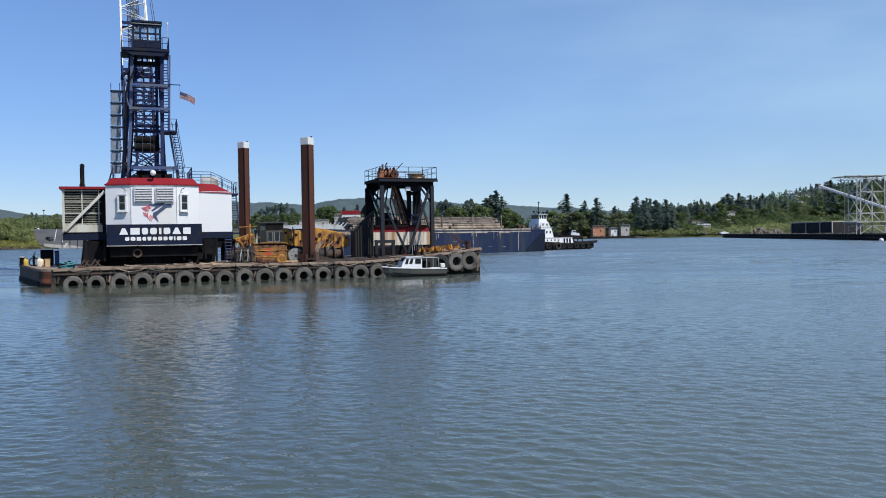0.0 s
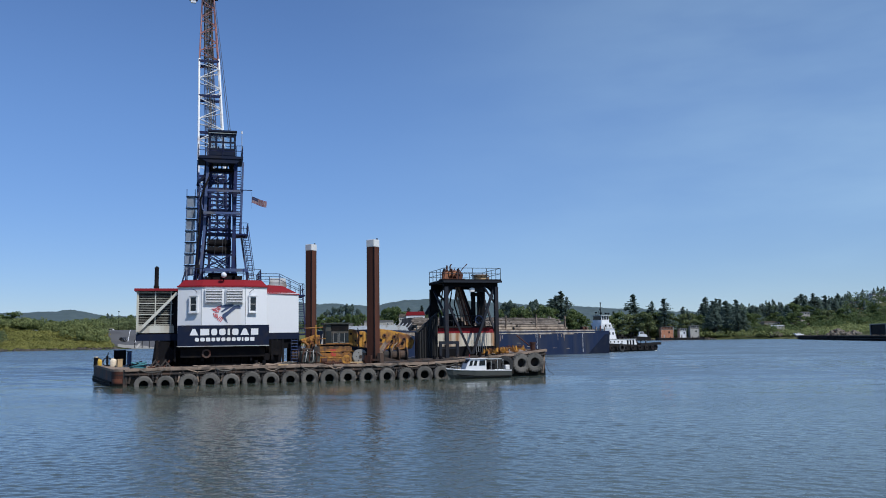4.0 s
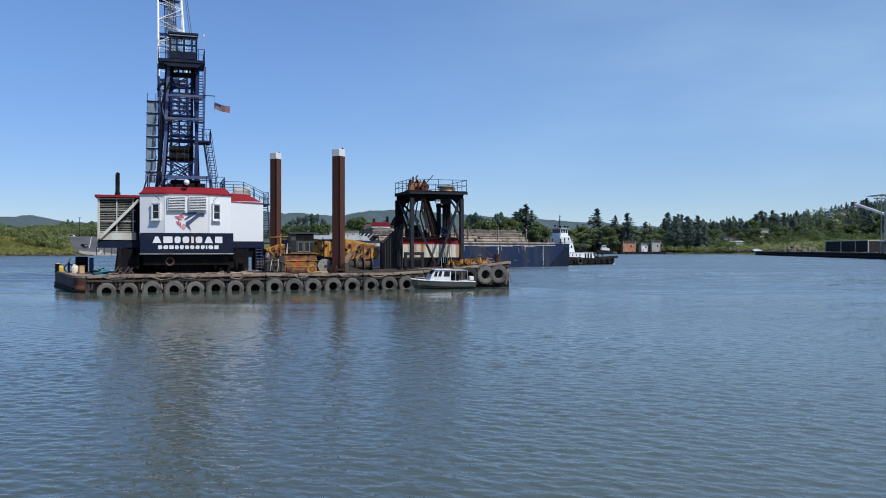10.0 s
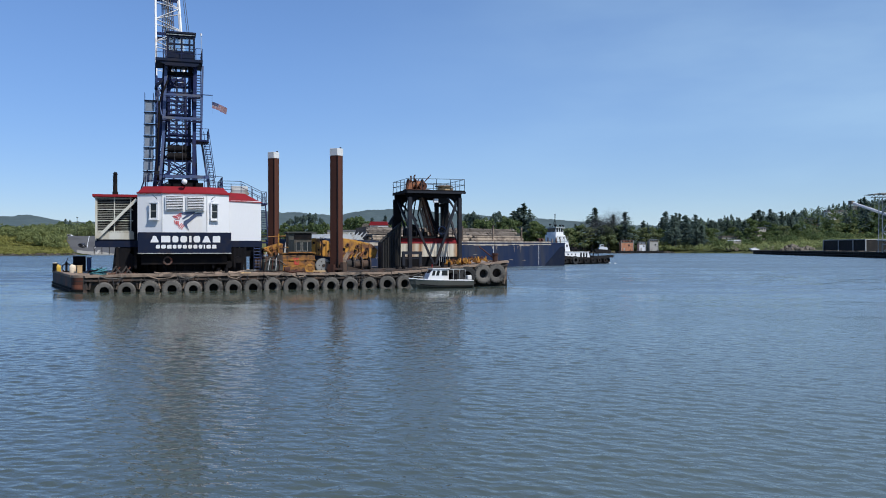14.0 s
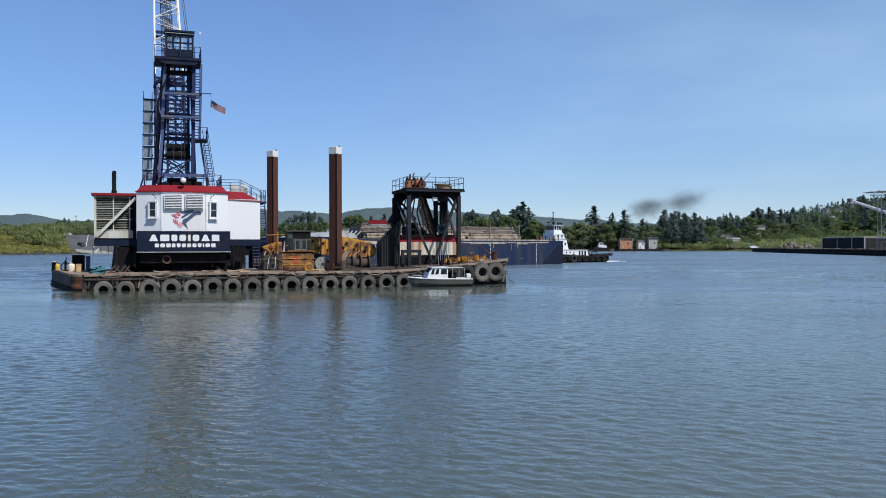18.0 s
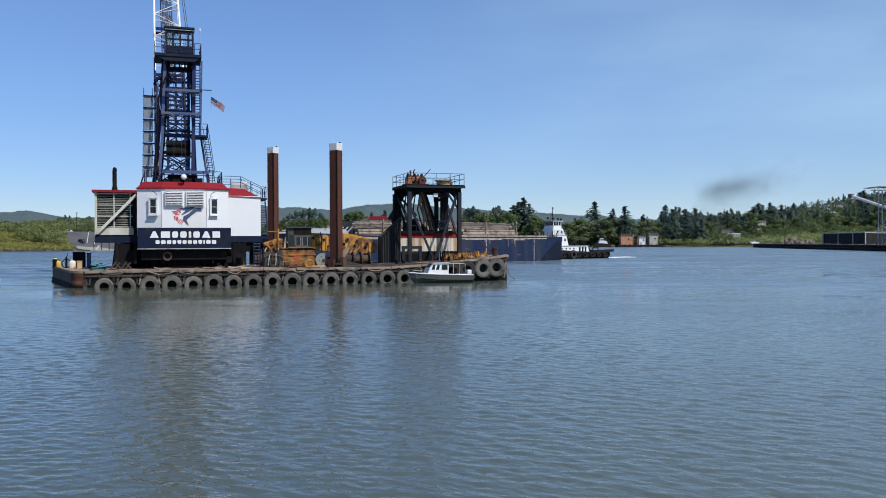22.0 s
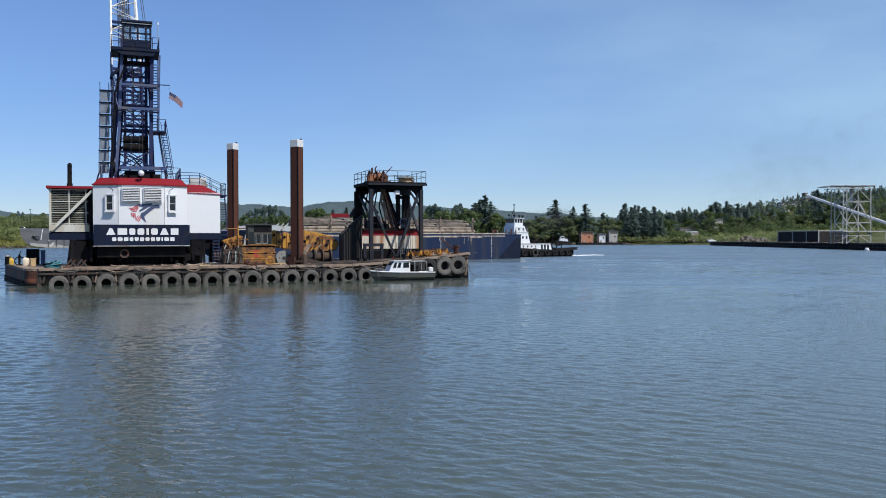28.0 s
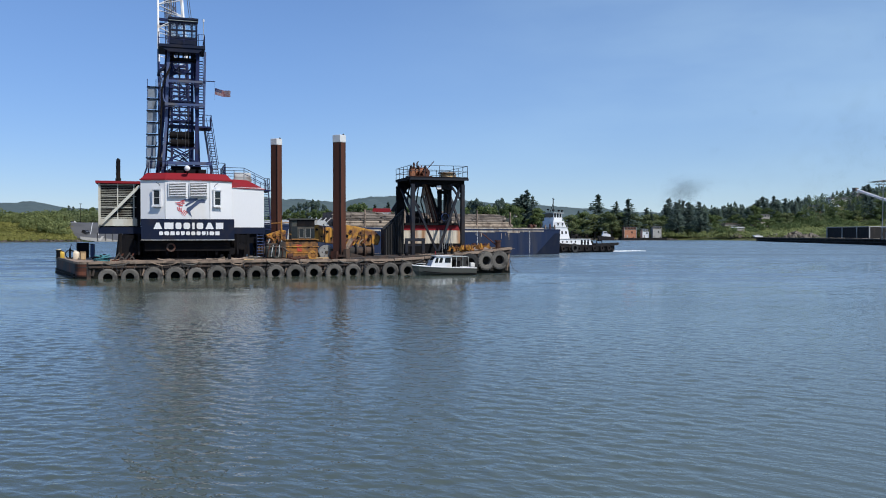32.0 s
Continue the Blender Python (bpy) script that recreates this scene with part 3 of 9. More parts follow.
def land():
    xs = spaced(-4000, 4000, -480, 620, 10, 220)
    ys = spaced(-900, 4000, 240, 760, 10, 180)
    ys = sorted(set(ys + [-60, -30, -20, -14, -8, 0, 60, 120, 160, 200, 220, 800, 850, 900, 950, 1000, 1080]))
    verts = [(x, y, ground_z(x, y)) for y in ys for x in xs]
    w = len(xs)
    faces = [(i + j * w, i + 1 + j * w, i + 1 + (j + 1) * w, i + (j + 1) * w) for j in range(len(ys) - 1) for i in range(w - 1)]
    me = bpy.data.meshes.new("ground")
    me.from_pydata(verts, [], faces)
    me.materials.append(M_field)
    tagged(new("ground", me), "grassy river banks and rising ground behind the far shore", "ground", kind="structure")


land()


def hills(name, dist, crest, rough, seed):
    """A wooded ridge: crest is a list of (degrees to the right, height)."""
    az0, az1 = -42, 44
    k = 760
    az, hs = zip(*crest)
    verts, faces = [], []
    rows = 46
    for j in range(rows):
        f = j / (rows - 1)
        for i in range(k + 1):
            a = az0 + (az1 - az0) * i / k
            top = float(np.interp(a, az, hs)) + 14.0 + rough * noise.fractal(Vector((a * 0.5, f * 4.5, seed)), 0.6, 2.0, 2)
            wob = 3.4 * noise.noise(Vector((a * 2.6, f * 27, seed))) + 2.2 * noise.noise(Vector((a * 5.4, f * 56, seed + 4)))
            d = dist + 420 * f
            z = top * math.sin(f * math.pi / 2) ** 0.8 + wob * f
            t = radians(a)
            verts.append((d * math.tan(t), d, z))
    w = k + 1
    for j in range(rows - 1):
        for i in range(k):
            faces.append((i + j * w, i + 1 + j * w, i + 1 + (j + 1) * w, i + (j + 1) * w))
    me = bpy.data.meshes.new(name)
    me.from_pydata(verts, [], faces)
    me.materials.append(M_hazy_hill)
    me.polygons.foreach_set("use_smooth", [True] * len(faces))
    tagged(new(name, me), "distant forested hills with blue-green haze in their colour", "hills", kind="structure")


hills("backdrop", 2300, [(-42, 92), (-29, 90), (-26, 96), (-24, 74), (-20, 78), (-15, 100), (-12, 108), (-9, 98), (-7, 94),
                         (-5, 110), (-2, 113), (1, 97), (4, 90), (7, 80), (9, 76), (10, 72), (14, 60), (20, 56), (44, 56)], 6.0, 3.0)


# ---------------------------------------------------------------- trees
def leaf_cloud(bm, lobes, count, size, rng):
    """Loose leaf clumps through ellipsoid lobes (x, y, z, radius, height)."""
    for _ in range(count):
        x, y, z, r, hgt = rng.choice(lobes)
        v = Vector((rng.gauss(0, 1), rng.gauss(0, 1), rng.gauss(0, 1))).normalized() * (0.55 + 0.5 * rng.random())
        c = Vector((x + v.x * r, y + v.y * r, z + v.z * hgt))
        s = size * (0.6 + 0.8 * rng.random())
        n = (v + Vector((rng.gauss(0, 0.5), rng.gauss(0, 0.5), rng.gauss(0, 0.5)))).normalized()
        a = n.orthogonal().normalized()
        b = n.cross(a)
        t = rng.random() * 6.3
        a, b = a * math.cos(t) + b * math.sin(t), b * math.cos(t) - a * math.sin(t)
        bm.faces.new([bm.verts.new(c + a * s), bm.verts.new(c + b * s * 0.8 + n * s * 0.25), bm.verts.new(c - a * s * 0.9), bm.verts.new(c - b * s * 0.8 - n * s * 0.2)])


def broad_tree(seed, mat, label):
    """A leafy tree, one unit of height tall 10 m."""
    rng = random.Random(seed)
    e = empty("tree", pose(0, -300, -30), label, "tree")
    bm = tube(B(), (0, 0, -0.6), (0.1, 0, 3.4), 0.28, 7, 0.18)
    lobes = []
    for i in range(15):
        a = i * 2.4 + rng.random()
        z = 3.2 + 6.0 * rng.random()
        r = (0.3 + 2.7 * rng.random()) * min(1.0, 0.35 + (9.6 - z) / 4.5)
        k = rng.uniform(0.55, 1.45)
        lobes.append((r * math.cos(a), r * math.sin(a), z, k, k * rng.uniform(0.65, 1.0)))
        if i % 2:
            tube(bm, (0.05, 0, 2.2 + rng.random()), (r * math.cos(a) * 0.8, r * math.sin(a) * 0.8, z), 0.12, 5, 0.04)
    lobes += [(rng.gauss(0, 0.3), 0, 9.1, 0.7, 0.8), (0, 0, 5.6, 1.7, 1.6)]
    part("trunk", bm, M_bark, e)
    bm = B()
    leaf_cloud(bm, lobes, 2300, 0.235, rng)
    part("crown", bm, mat, e)
    return e


def fir_tree(seed, label, broad=1.75):
    """A conifer of 10 m: uneven whorls of drooping boughs, each a spray of small fans, with gaps and a ragged side."""
    rng = random.Random(seed)
    e = empty("tree", pose(0, -300, -30), label, "tree")
    lean = rng.uniform(-0.25, 0.25)
    part("trunk", tube(B(), (0, 0, -0.6), (lean, 0, 9.7), 0.2, 6, 0.02), M_bark, e)
    bm = B()
    z = 0.8 + 0.9 * rng.random()
    bare = rng.random() * 6.3
    while z < 9.7:
        f = (9.9 - z) / 9.1
        full = 0.14 + 2.3 * broad * f ** 0.85 * min(1.0, 0.55 + 1.6 * (1.02 - f))
        full *= 0.82 + 0.7 * noise.noise(Vector((seed * 3.1, 0.5, z * 0.75)))
        for k in range(5 if f > 0.25 else 4):
            a = rng.random() * 6.3
            reach = full * rng.uniform(0.45, 1.2) * (0.72 + 0.28 * math.cos(a - bare))
            c, s = math.cos(a), math.sin(a)
            droop = rng.uniform(0.15, 0.5)
            steps = 3 + int(reach * 2.2)
            for i in range(steps):
                g = (i + rng.random()) / steps
                r = reach * g
                p = Vector((lean * z / 9.7 + c * r, s * r, z - droop * r * (1.1 - 0.4 * g) + rng.gauss(0, 0.05)))
                l, w = rng.uniform(0.16, 0.34) * (0.75 + 0.2 * broad), rng.uniform(0.10, 0.22) * (0.75 + 0.2 * broad)
                d = Vector((c + rng.gauss(0, 0.5), s + rng.gauss(0, 0.5), rng.uniform(-0.7, 0.1))).normalized() * l
                side = Vector((-s, c, rng.gauss(0, 0.6))).normalized() * w
                bm.faces.new([bm.verts.new(q) for q in (p - d * 0.7, p + side, p + d, p - side - Vector((0, 0, 0.10)))])
        z += rng.uniform(0.14, 0.34) * (0.6 + 0.6 * f)
    for dx, dy in ((0.10, 0), (-0.06, 0.08), (-0.05, -0.08)):
        bm.faces.new([bm.verts.new(p) for p in ((lean + dx, dy, 9.1), (lean - dy, dx, 9.25), (lean, 0, 10.0))])
    part("crown", bm, M_fir, e)
    return e


FIRS = [fir_tree(11 + i, "tall dark green conifer on the wooded shore", 1.75 + 0.3 * i) for i in range(6)]
WIDE_FIRS = [fir_tree(91 + i, "broad ragged conifer on the wooded shore", 2.5 + 0.25 * i) for i in range(4)]
LEAFY = [broad_tree(31 + i, M_leaf, "leafy green tree on the far bank") for i in range(3)]
THICKET = [broad_tree(61 + i, M_thicket, "olive-green bushy tree on the levee bank") for i in range(2)]
GROVE = [broad_tree(51 + i, M_grove, "grey-green leafy tree on the river bank") for i in range(2)]
DARK = [broad_tree(41 + i, M_fir, "tall dark leafy tree on the far bank") for i in range(2)]
tree_rng = random.Random(5)
used_first = set()


def plant(kind, slope, y, top, wide=1.0):
    """A tree y metres out along the camera's sight line slope, whose crown ends at the height top."""
    x = slope * y
    g = ground_z(x, y)
    k = max(0.25, (top - g) / 10.0)
    src = tree_rng.choice(kind)
    m = pose(x, y, g - 0.05, 0, 0, tree_rng.random() * 360) @ Matrix.Diagonal((k * wide, k * wide, k, 1))
    if src not in used_first:
        used_first.add(src)
        src.matrix_basis = m
        return src
    return copy_thing(src, m @ Matrix.Diagonal((*[1 / c for c in src.scale], 1)))


def view_slopes(u, v):
    """Sideways and upward slopes from the camera through the view position u, v (focal length 1498)."""
    return (u - 784) / 1498.0, (440 - v) / 1498.0


# trees before the hillside houses are capped below the camera's sight lines: (from, to, height line, distance)
SIGHT_CAPS = [(1338, 1366, 411, 712), (1434, 1450, 404, 780), (1472, 1496, 396, 800), (1270, 1312, 424, 700)]


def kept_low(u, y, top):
    """The height that a tree may reach without hiding a house from the camera."""
    for u0, u1, v, far in SIGHT_CAPS:
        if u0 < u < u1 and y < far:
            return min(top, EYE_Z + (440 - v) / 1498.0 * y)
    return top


def planted(kind, spots, y, wide=1.0, spread=30):
    # u, v are view positions: each tree is placed to fit the camera's view
    for u, v in spots:
        a, e = view_slopes(u, v)
        d = y + tree_rng.uniform(-spread, spread)
        top = EYE_Z + e * d
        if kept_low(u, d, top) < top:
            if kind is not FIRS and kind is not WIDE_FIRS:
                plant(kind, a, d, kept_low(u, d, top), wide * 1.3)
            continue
        plant(kind, a, d, EYE_Z + e * d, wide)


# the tall conifers of the far shore, from the town to the hill
planted(FIRS, [(912, 372), (921, 366), (931, 358), (940, 369), (1058, 366), (1088, 379), (1109, 374), (1142, 390),
               (1181, 373), (1193, 380), (1199, 376), (1205, 377), (1215, 380), (1222, 385), (1233, 379), (1240, 388)], 690, 1.4)
planted(FIRS, [(1262, 389), (1270, 392), (1278, 387), (1290, 386), (1301, 391), (1312, 389), (1320, 392), (1331, 384), (1337, 377), (1346, 371),
               (1353, 374), (1364, 370), (1372, 376), (1386, 374), (1398, 377), (1408, 371), (1416, 378), (1432, 386), (1440, 384)], 760, 1.6)
planted(FIRS, [(1455, 380), (1463, 372), (1470, 365), (1478, 371), (1488, 372), (1497, 374), (1505, 368), (1516, 362), (1526, 352), (1533, 349),
               (1541, 356), (1552, 364), (1560, 358), (1572, 350), (1585, 352), (1598, 345), (1612, 350), (1630, 346), (1650, 342), (1675, 347)], 860, 1.7)
planted(LEAFY, [(478, 402), (490, 404), (500, 399), (584, 400), (596, 402), (628, 384),
                (618, 390), (640, 383), (655, 392), (700, 396), (712, 388), (826, 392), (836, 388), (842, 380), (858, 392), (872, 391), (880, 388), (890, 392), (898, 389), (906, 393), (916, 390)], 672, 1.15)
planted(LEAFY, [(946, 392), (958, 398), (970, 404), (1018, 404), (1030, 399), (1043, 404), (1070, 398), (1085, 396), (1097, 400), (1120, 402), (1170, 405)], 690, 1.3)
planted(GROVE, [(1010, 418), (1022, 410), (1036, 412), (1048, 420), (1064, 414), (1080, 408), (1094, 412), (1108, 405), (1124, 408), (1150, 404), (1004, 404), (1050, 402), (1072, 400), (1162, 414)], 658, 1.5, 10)
planted(GROVE, [(1205, 425), (1218, 428), (1232, 424), (1252, 420), (1268, 424), (1284, 420), (1300, 428), (1322, 426), (1340, 428)], 668, 1.6, 16)
planted(LEAFY, [(1262, 404), (1300, 402), (1340, 402), (1372, 398), (1398, 404), (1420, 402), (1448, 400), (1500, 396), (1530, 388), (1560, 390), (1600, 388)], 735, 1.4)
planted(WIDE_FIRS, [(1176, 384), (1188, 392), (1197, 384), (1209, 390), (1219, 382), (1228, 390), (1236, 386), (1245, 398), (1150, 400)], 668, 1.25)
planted(WIDE_FIRS, [(1258, 396), (1268, 398), (1284, 394), (1296, 396), (1309, 395), (1326, 393), (1340, 386), (1350, 381), (1360, 384), (1372, 380), (1392, 382), (1404, 379),
                    (1418, 388), (1436, 394), (1448, 390), (1462, 386), (1474, 376), (1484, 382), (1500, 378), (1514, 374), (1528, 364), (1540, 362), (1556, 370), (1580, 362), (1605, 358)], 745, 1.3)
planted(GROVE, [(1275, 410), (1290, 414), (1316, 408), (1338, 404), (1352, 412), (1368, 408), (1384, 402), (1408, 408), (1425, 404), (1445, 412), (1465, 410), (1490, 402), (1512, 400), (1535, 398)], 715, 1.5)
# the foot of the wooded hill: dark trees behind, lighter leafy ones before them
foot_rng = random.Random(19)
u = 1246.0
while u < 1610:
    rise = 16 * smooth(1440, 1560, u)
    planted(WIDE_FIRS if foot_rng.random() < 0.55 else LEAFY, [(u, foot_rng.uniform(387, 405) - rise)], 715, 1.5)
    if foot_rng.random() < 0.55:
        planted(LEAFY if foot_rng.random() < 0.6 else GROVE, [(u + 4, foot_rng.uniform(400, 414) - rise)], 672, 1.5, 18)
    if u > 1440 and foot_rng.random() < 0.6:
        planted(LEAFY, [(u + 3, foot_rng.uniform(376, 396))], 780, 1.4)
    u += foot_rng.uniform(7, 14)
planted(LEAFY, [(857, 388), (866, 390), (875, 386), (893, 389), (902, 386), (911, 390), (820, 392), (848, 388)], 640, 0.75, 8)
planted(DARK, [(832, 377), (841, 374), (850, 380), (877, 377), (884, 373), (891, 379)], 648, 0.55, 5)
planted(DARK, [(517, 386), (528, 381), (541, 379), (552, 376), (561, 377), (571, 384)], 690, 0.62, 20)
planted(LEAFY, [(508, 395), (514, 400), (524, 398), (535, 396), (547, 399), (558, 394), (568, 397), (578, 393), (590, 398)], 655, 0.85, 14)
# trees on the left bank, before the levee
planted(LEAFY, [(-160, 372), (-130, 381), (-100, 376), (-72, 386), (-52, 382), (-30, 393), (-14, 394), (16, 397), (66, 397)], 545, 1.6)
planted(THICKET, [(-140, 384), (-115, 392), (-88, 388), (-60, 396), (-38, 398), (-18, 400), (-4, 399), (10, 401), (24, 400), (38, 402), (52, 399), (64, 402), (78, 400),
                  (90, 402), (102, 403), (112, 405)], 528, 1.9, 18)
planted(LEAFY, [(108, 396), (116, 392), (128, 396), (139, 397), (152, 394), (162, 390), (176, 394), (190, 392), (206, 395), (222, 390), (238, 394), (262, 390)], 640, 1.3)
planted(FIRS, [(120, 386), (128, 388), (660, 384), (686, 380), (694, 386), (702, 380), (1246, 396), (1022, 396)], 720, 1.2)


def woods(name, label, x0, x1, y0, y1, count, size, top, mat, seed, pointed):
    """Closed woods too far off to count: crowns of loose clumps."""
    rng = random.Random(seed)
    bm = B()
    for _ in range(count):
        a = rng.uniform(x0, x1)
        y = rng.uniform(y0, y1)
        x = a * y
        if land_depth(x, y) < 6:
            continue
        g = ground_z(x, y)
        hgt = top * (0.55 + 0.6 * rng.random())
        # crowns on a sight line to a house are cut down or left out
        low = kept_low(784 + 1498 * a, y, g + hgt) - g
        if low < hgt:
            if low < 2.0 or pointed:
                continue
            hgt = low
        if pointed:
            wide = size * rng.uniform(0.6, 1.15)
            for i in range(110):
                f = rng.random() ** 0.7
                r = wide * f ** 0.8 * rng.uniform(0.25, 1.0)
                t = rng.random() * 6.3
                z = g + hgt * (1 - 0.88 * f)
                c, s = math.cos(t), math.sin(t)
                k = rng.uniform(0.5, 1.1)
                bm.faces.new([bm.verts.new(p) for p in ((x + c * r * 0.6, y + s * r * 0.6, z + 0.7 * k), (x + c * r - s * k, y + s * r + c * k, z - 0.5 * k),
                                                        (x + c * (r + 0.5 * k), y + s * (r + 0.5 * k), z - 0.9 * k), (x + c * r + s * k, y + s * r - c * k, z - 0.3 * k))])
        else:
            lobes = [(x + rng.gauss(0, size * 0.5), y + rng.gauss(0, size * 0.5), g + hgt * (0.35 + 0.4 * rng.random()), size * 0.6, hgt * 0.28) for _ in range(3)]
            leaf_cloud(bm, lobes, 190, 0.48, rng)
    tagged(part(name, bm, mat), label, "woods", kind="stuff")


woods("far_woods", "dark conifer woods covering the far shore and hill", 0.17, 0.68, 690, 960, 470, 6.0, 13.5, M_fir, 71, True)
woods("mixed_woods", "leafy green woods behind the river bank", -0.36, 0.20, 680, 900, 420, 6.0, 13, M_leaf, 72, False)
woods("hill_woods", "leafy trees between the conifers on the hill", 0.20, 0.66, 700, 930, 380, 5.5, 11, M_leaf, 74, False)
woods("hill_brush", "light green brush below the hill", 0.26, 0.62, 606, 690, 190, 3.4, 5.2, M_thicket, 73, False)
woods("hill_bushes", "dark green bushes and small trees below the hill", 0.24, 0.62, 612, 700, 150, 4.2, 9.0, M_leaf, 78, False)


woods("levee_grove", "grey-green trees in a belt behind the boat ramp", -0.475, -0.33, 590, 660, 260, 4.5, 10.5, M_grove, 76, False)


def shrubs(name, label, spots, size, mat, seed):
    """Low closed scrub: clumps laid over the ground."""
    rng = random.Random(seed)
    bm = B()
    for x, y, lift in spots(rng):
        g = ground_z(x, y)
        for _ in range(13):
            c = Vector((x + rng.gauss(0, size), y + rng.gauss(0, size), g + lift * (0.35 + 0.75 * rng.random())))
            s = size * 0.42 * (0.6 + 0.8 * rng.random())
            n = Vector((rng.gauss(0, 0.6), rng.gauss(-0.3, 0.5), 0.8)).normalized()
            a = n.orthogonal().normalized()
            b = n.cross(a)
            bm.faces.new([bm.verts.new(c + a * s), bm.verts.new(c + b * s), bm.verts.new(c - a * s), bm.verts.new(c - b * s - n * s * 0.3)])
    tagged(part(name, bm, mat), label, "shrubs", kind="stuff")


woods("levee_thicket", "olive-green thicket on top of the levee", -0.80, -0.448, 492, 560, 460, 4.2, 7.5, M_thicket, 75, False)
woods("bank_grove", "grey-green trees coming down to the water", -0.84, -0.578, 404, 500, 330, 4.6, 9.5, M_grove, 77, False)


def left_bank(rng):
    for _ in range(9800):
        x = rng.uniform(-470, -200)
        y = shore_y(x) + 3 + 66 * rng.random() ** 1.2
        if x / y > -0.438 - 0.020 * (y - 494) / 74:
            continue
        yield x, y, 0.4 + 1.7 * max(0.0, 0.35 + noise.noise(Vector((x * 0.09, y * 0.09, 0))))


def far_bank(rng):
    for _ in range(2600):
        x = rng.uniform(60, 330)
        y = shore_y(x) + (4 if x > 165 else 14) + 40 * rng.random() if x < 180 else rng.uniform(560, 660)
        if land_depth(x, y) < 3:
            continue
        yield x, y, 2.0 + 2.5 * rng.random()


def shore_rocks(name, label, x0, x1, count, seed):
    rng = random.Random(seed)
    bm = B()
    for _ in range(count):
        x = rng.uniform(x0, x1)
        y = shore_y(x) + rng.uniform(-0.5, 5.0)
        r = rng.uniform(0.35, 1.1)
        bmesh.ops.create_icosphere(bm, subdivisions=1, radius=r, matrix=pose(x, y, rng.uniform(0.0, 0.5) + 0.12 * (y - shore_y(x)), rng.random() * 90, 0, rng.random() * 90) @ Matrix.Diagonal((1.5, 1.0, 0.7, 1)))
    tagged(part(name, bm, M_rock), label, "rocks", kind="stuff")


M_rock = material("dark_brown_rock", (0.085, 0.072, 0.058), 0.9, stain=(0.035, 0.030, 0.024), stain_amount=0.5, stain_scale=0.3, grain=2, grain_amount=0.2, vary=0.4, island=True)
shore_rocks("shore_rocks", "dark rocks along the far waterline", -20, 176, 650, 83)
shore_rocks("bank_rocks", "dark stones along the foot of the levee", -420, -208, 620, 84)
shrubs("bank_shrubs", "yellow-green scrub covering the sloping bank", left_bank, 1.0, M_shrub, 81)
shrubs("shore_brush", "mixed green brush along the far waterline", far_bank, 1.2, M_thicket, 82)


# ---------------------------------------------------------------- the crane barge
BARGE = pose(-31.2, 74.0, 0, 0, 0, 18.0)
DECK = 1.45


def on(s, n, z=0.0, rz=0.0):
    """A pose on the barge: s along its near side, n across it, z over the water."""
    return BARGE @ pose(s, n, z, 0, 0, rz)


def deck_z(s):
    if s < 0:
        return DECK - 0.03 * s
    return DECK + 1.08 * (max(0.0, s - 27.0) / 13.0) ** 1.4


LEN, WID = 39.8, 20.5
PLAN = [(0.0, 0.0), (8, 0), (16, 0), (24, 0), (28, 0), (31, 0), (34, 0), (37, 0), (LEN, 0), (LEN, WID), (37, WID), (34, WID), (31, WID), (28, WID),
        (16, WID), (0, WID), (-1.8, 19.0), (-4.2, 15.8), (-1.0, 1.0)]
barge = empty("crane_barge", BARGE, "rusty grey work barge with a timber deck, moored in the river", "barge")
part("hull", prism(B(), PLAN, -1.2, lambda x, y: deck_z(x) - 0.12), M_hull, barge)
bow = B()
for (ax, ay), (bx, by) in (((-4.26, 15.8), (-1.05, 1.0)),):
    for k in range(4):
        f0, f1 = k / 4, (k + 1) / 4
        p = (ax + (bx - ax) * f0, ay + (by - ay) * f0)
        q = (ax + (bx - ax) * f1, ay + (by - ay) * f1)
        prism(bow, [(p[0] - 0.06, p[1] - 0.02), (q[0] - 0.06, q[1] - 0.02), (q[0] + 0.02, q[1]), (p[0] + 0.02, p[1])], -0.6, lambda x, y: deck_z(x) - 0.02)
part("bow_plate", bow, M_bow, barge, "blue-grey bow plating with rust stains")
for p, q in (((-4.3, 15.8), (-1.1, 1.0)),):
    part("bow_rail", beam(B(), (*p, deck_z(p[0]) - 0.06), (*q, deck_z(q[0]) - 0.06), 0.2, 0.2), M_rail, barge)


def corner_band(z0, z1, proud, f0=0.0, f1=1.0):
    """A strip of the rounded corner plating, between two heights."""
    arc = []
    for i in range(9):
        f = f0 + (f1 - f0) * i / 8
        out = 0.26 * math.sin(math.pi * f) + proud
        arc.append((-1.12 + 1.07 * f - 0.707 * out, 0.98 - 1.07 * f - 0.707 * out))
    back = [(-0.98 + 1.0 * (f0 + (f1 - f0)), 1.04 - 1.0 * (f0 + (f1 - f0))), (-0.98 + f0, 1.04 - f0)]
    return prism(B(), arc + back, z0, z1)


part("corner_plate", corner_band(-0.5, DECK - 0.14, 0.0), M_rust, barge, "rust-red rounded corner plate")
part("rust_patch", corner_band(0.36, 0.66, 0.012, 0.15, 0.95), M_orange, barge, "bright rust patch on the corner")
part("corner_rail", corner_band(DECK - 0.14, DECK + 0.06, 0.03), M_rail, barge)
part("corner_seam", corner_band(0.98, 1.04, 0.02), M_hull, barge)
part("wet_corner", corner_band(-0.4, 0.24, 0.016), M_wet, barge)
for z, r in ((0.32, 0.09), (0.05, 0.1)):
    part("bow_bar", beam(B(), (-4.34, 15.8, z + 0.06), (-1.14, 1.0, z), r * 2, r * 2), M_wet, barge)
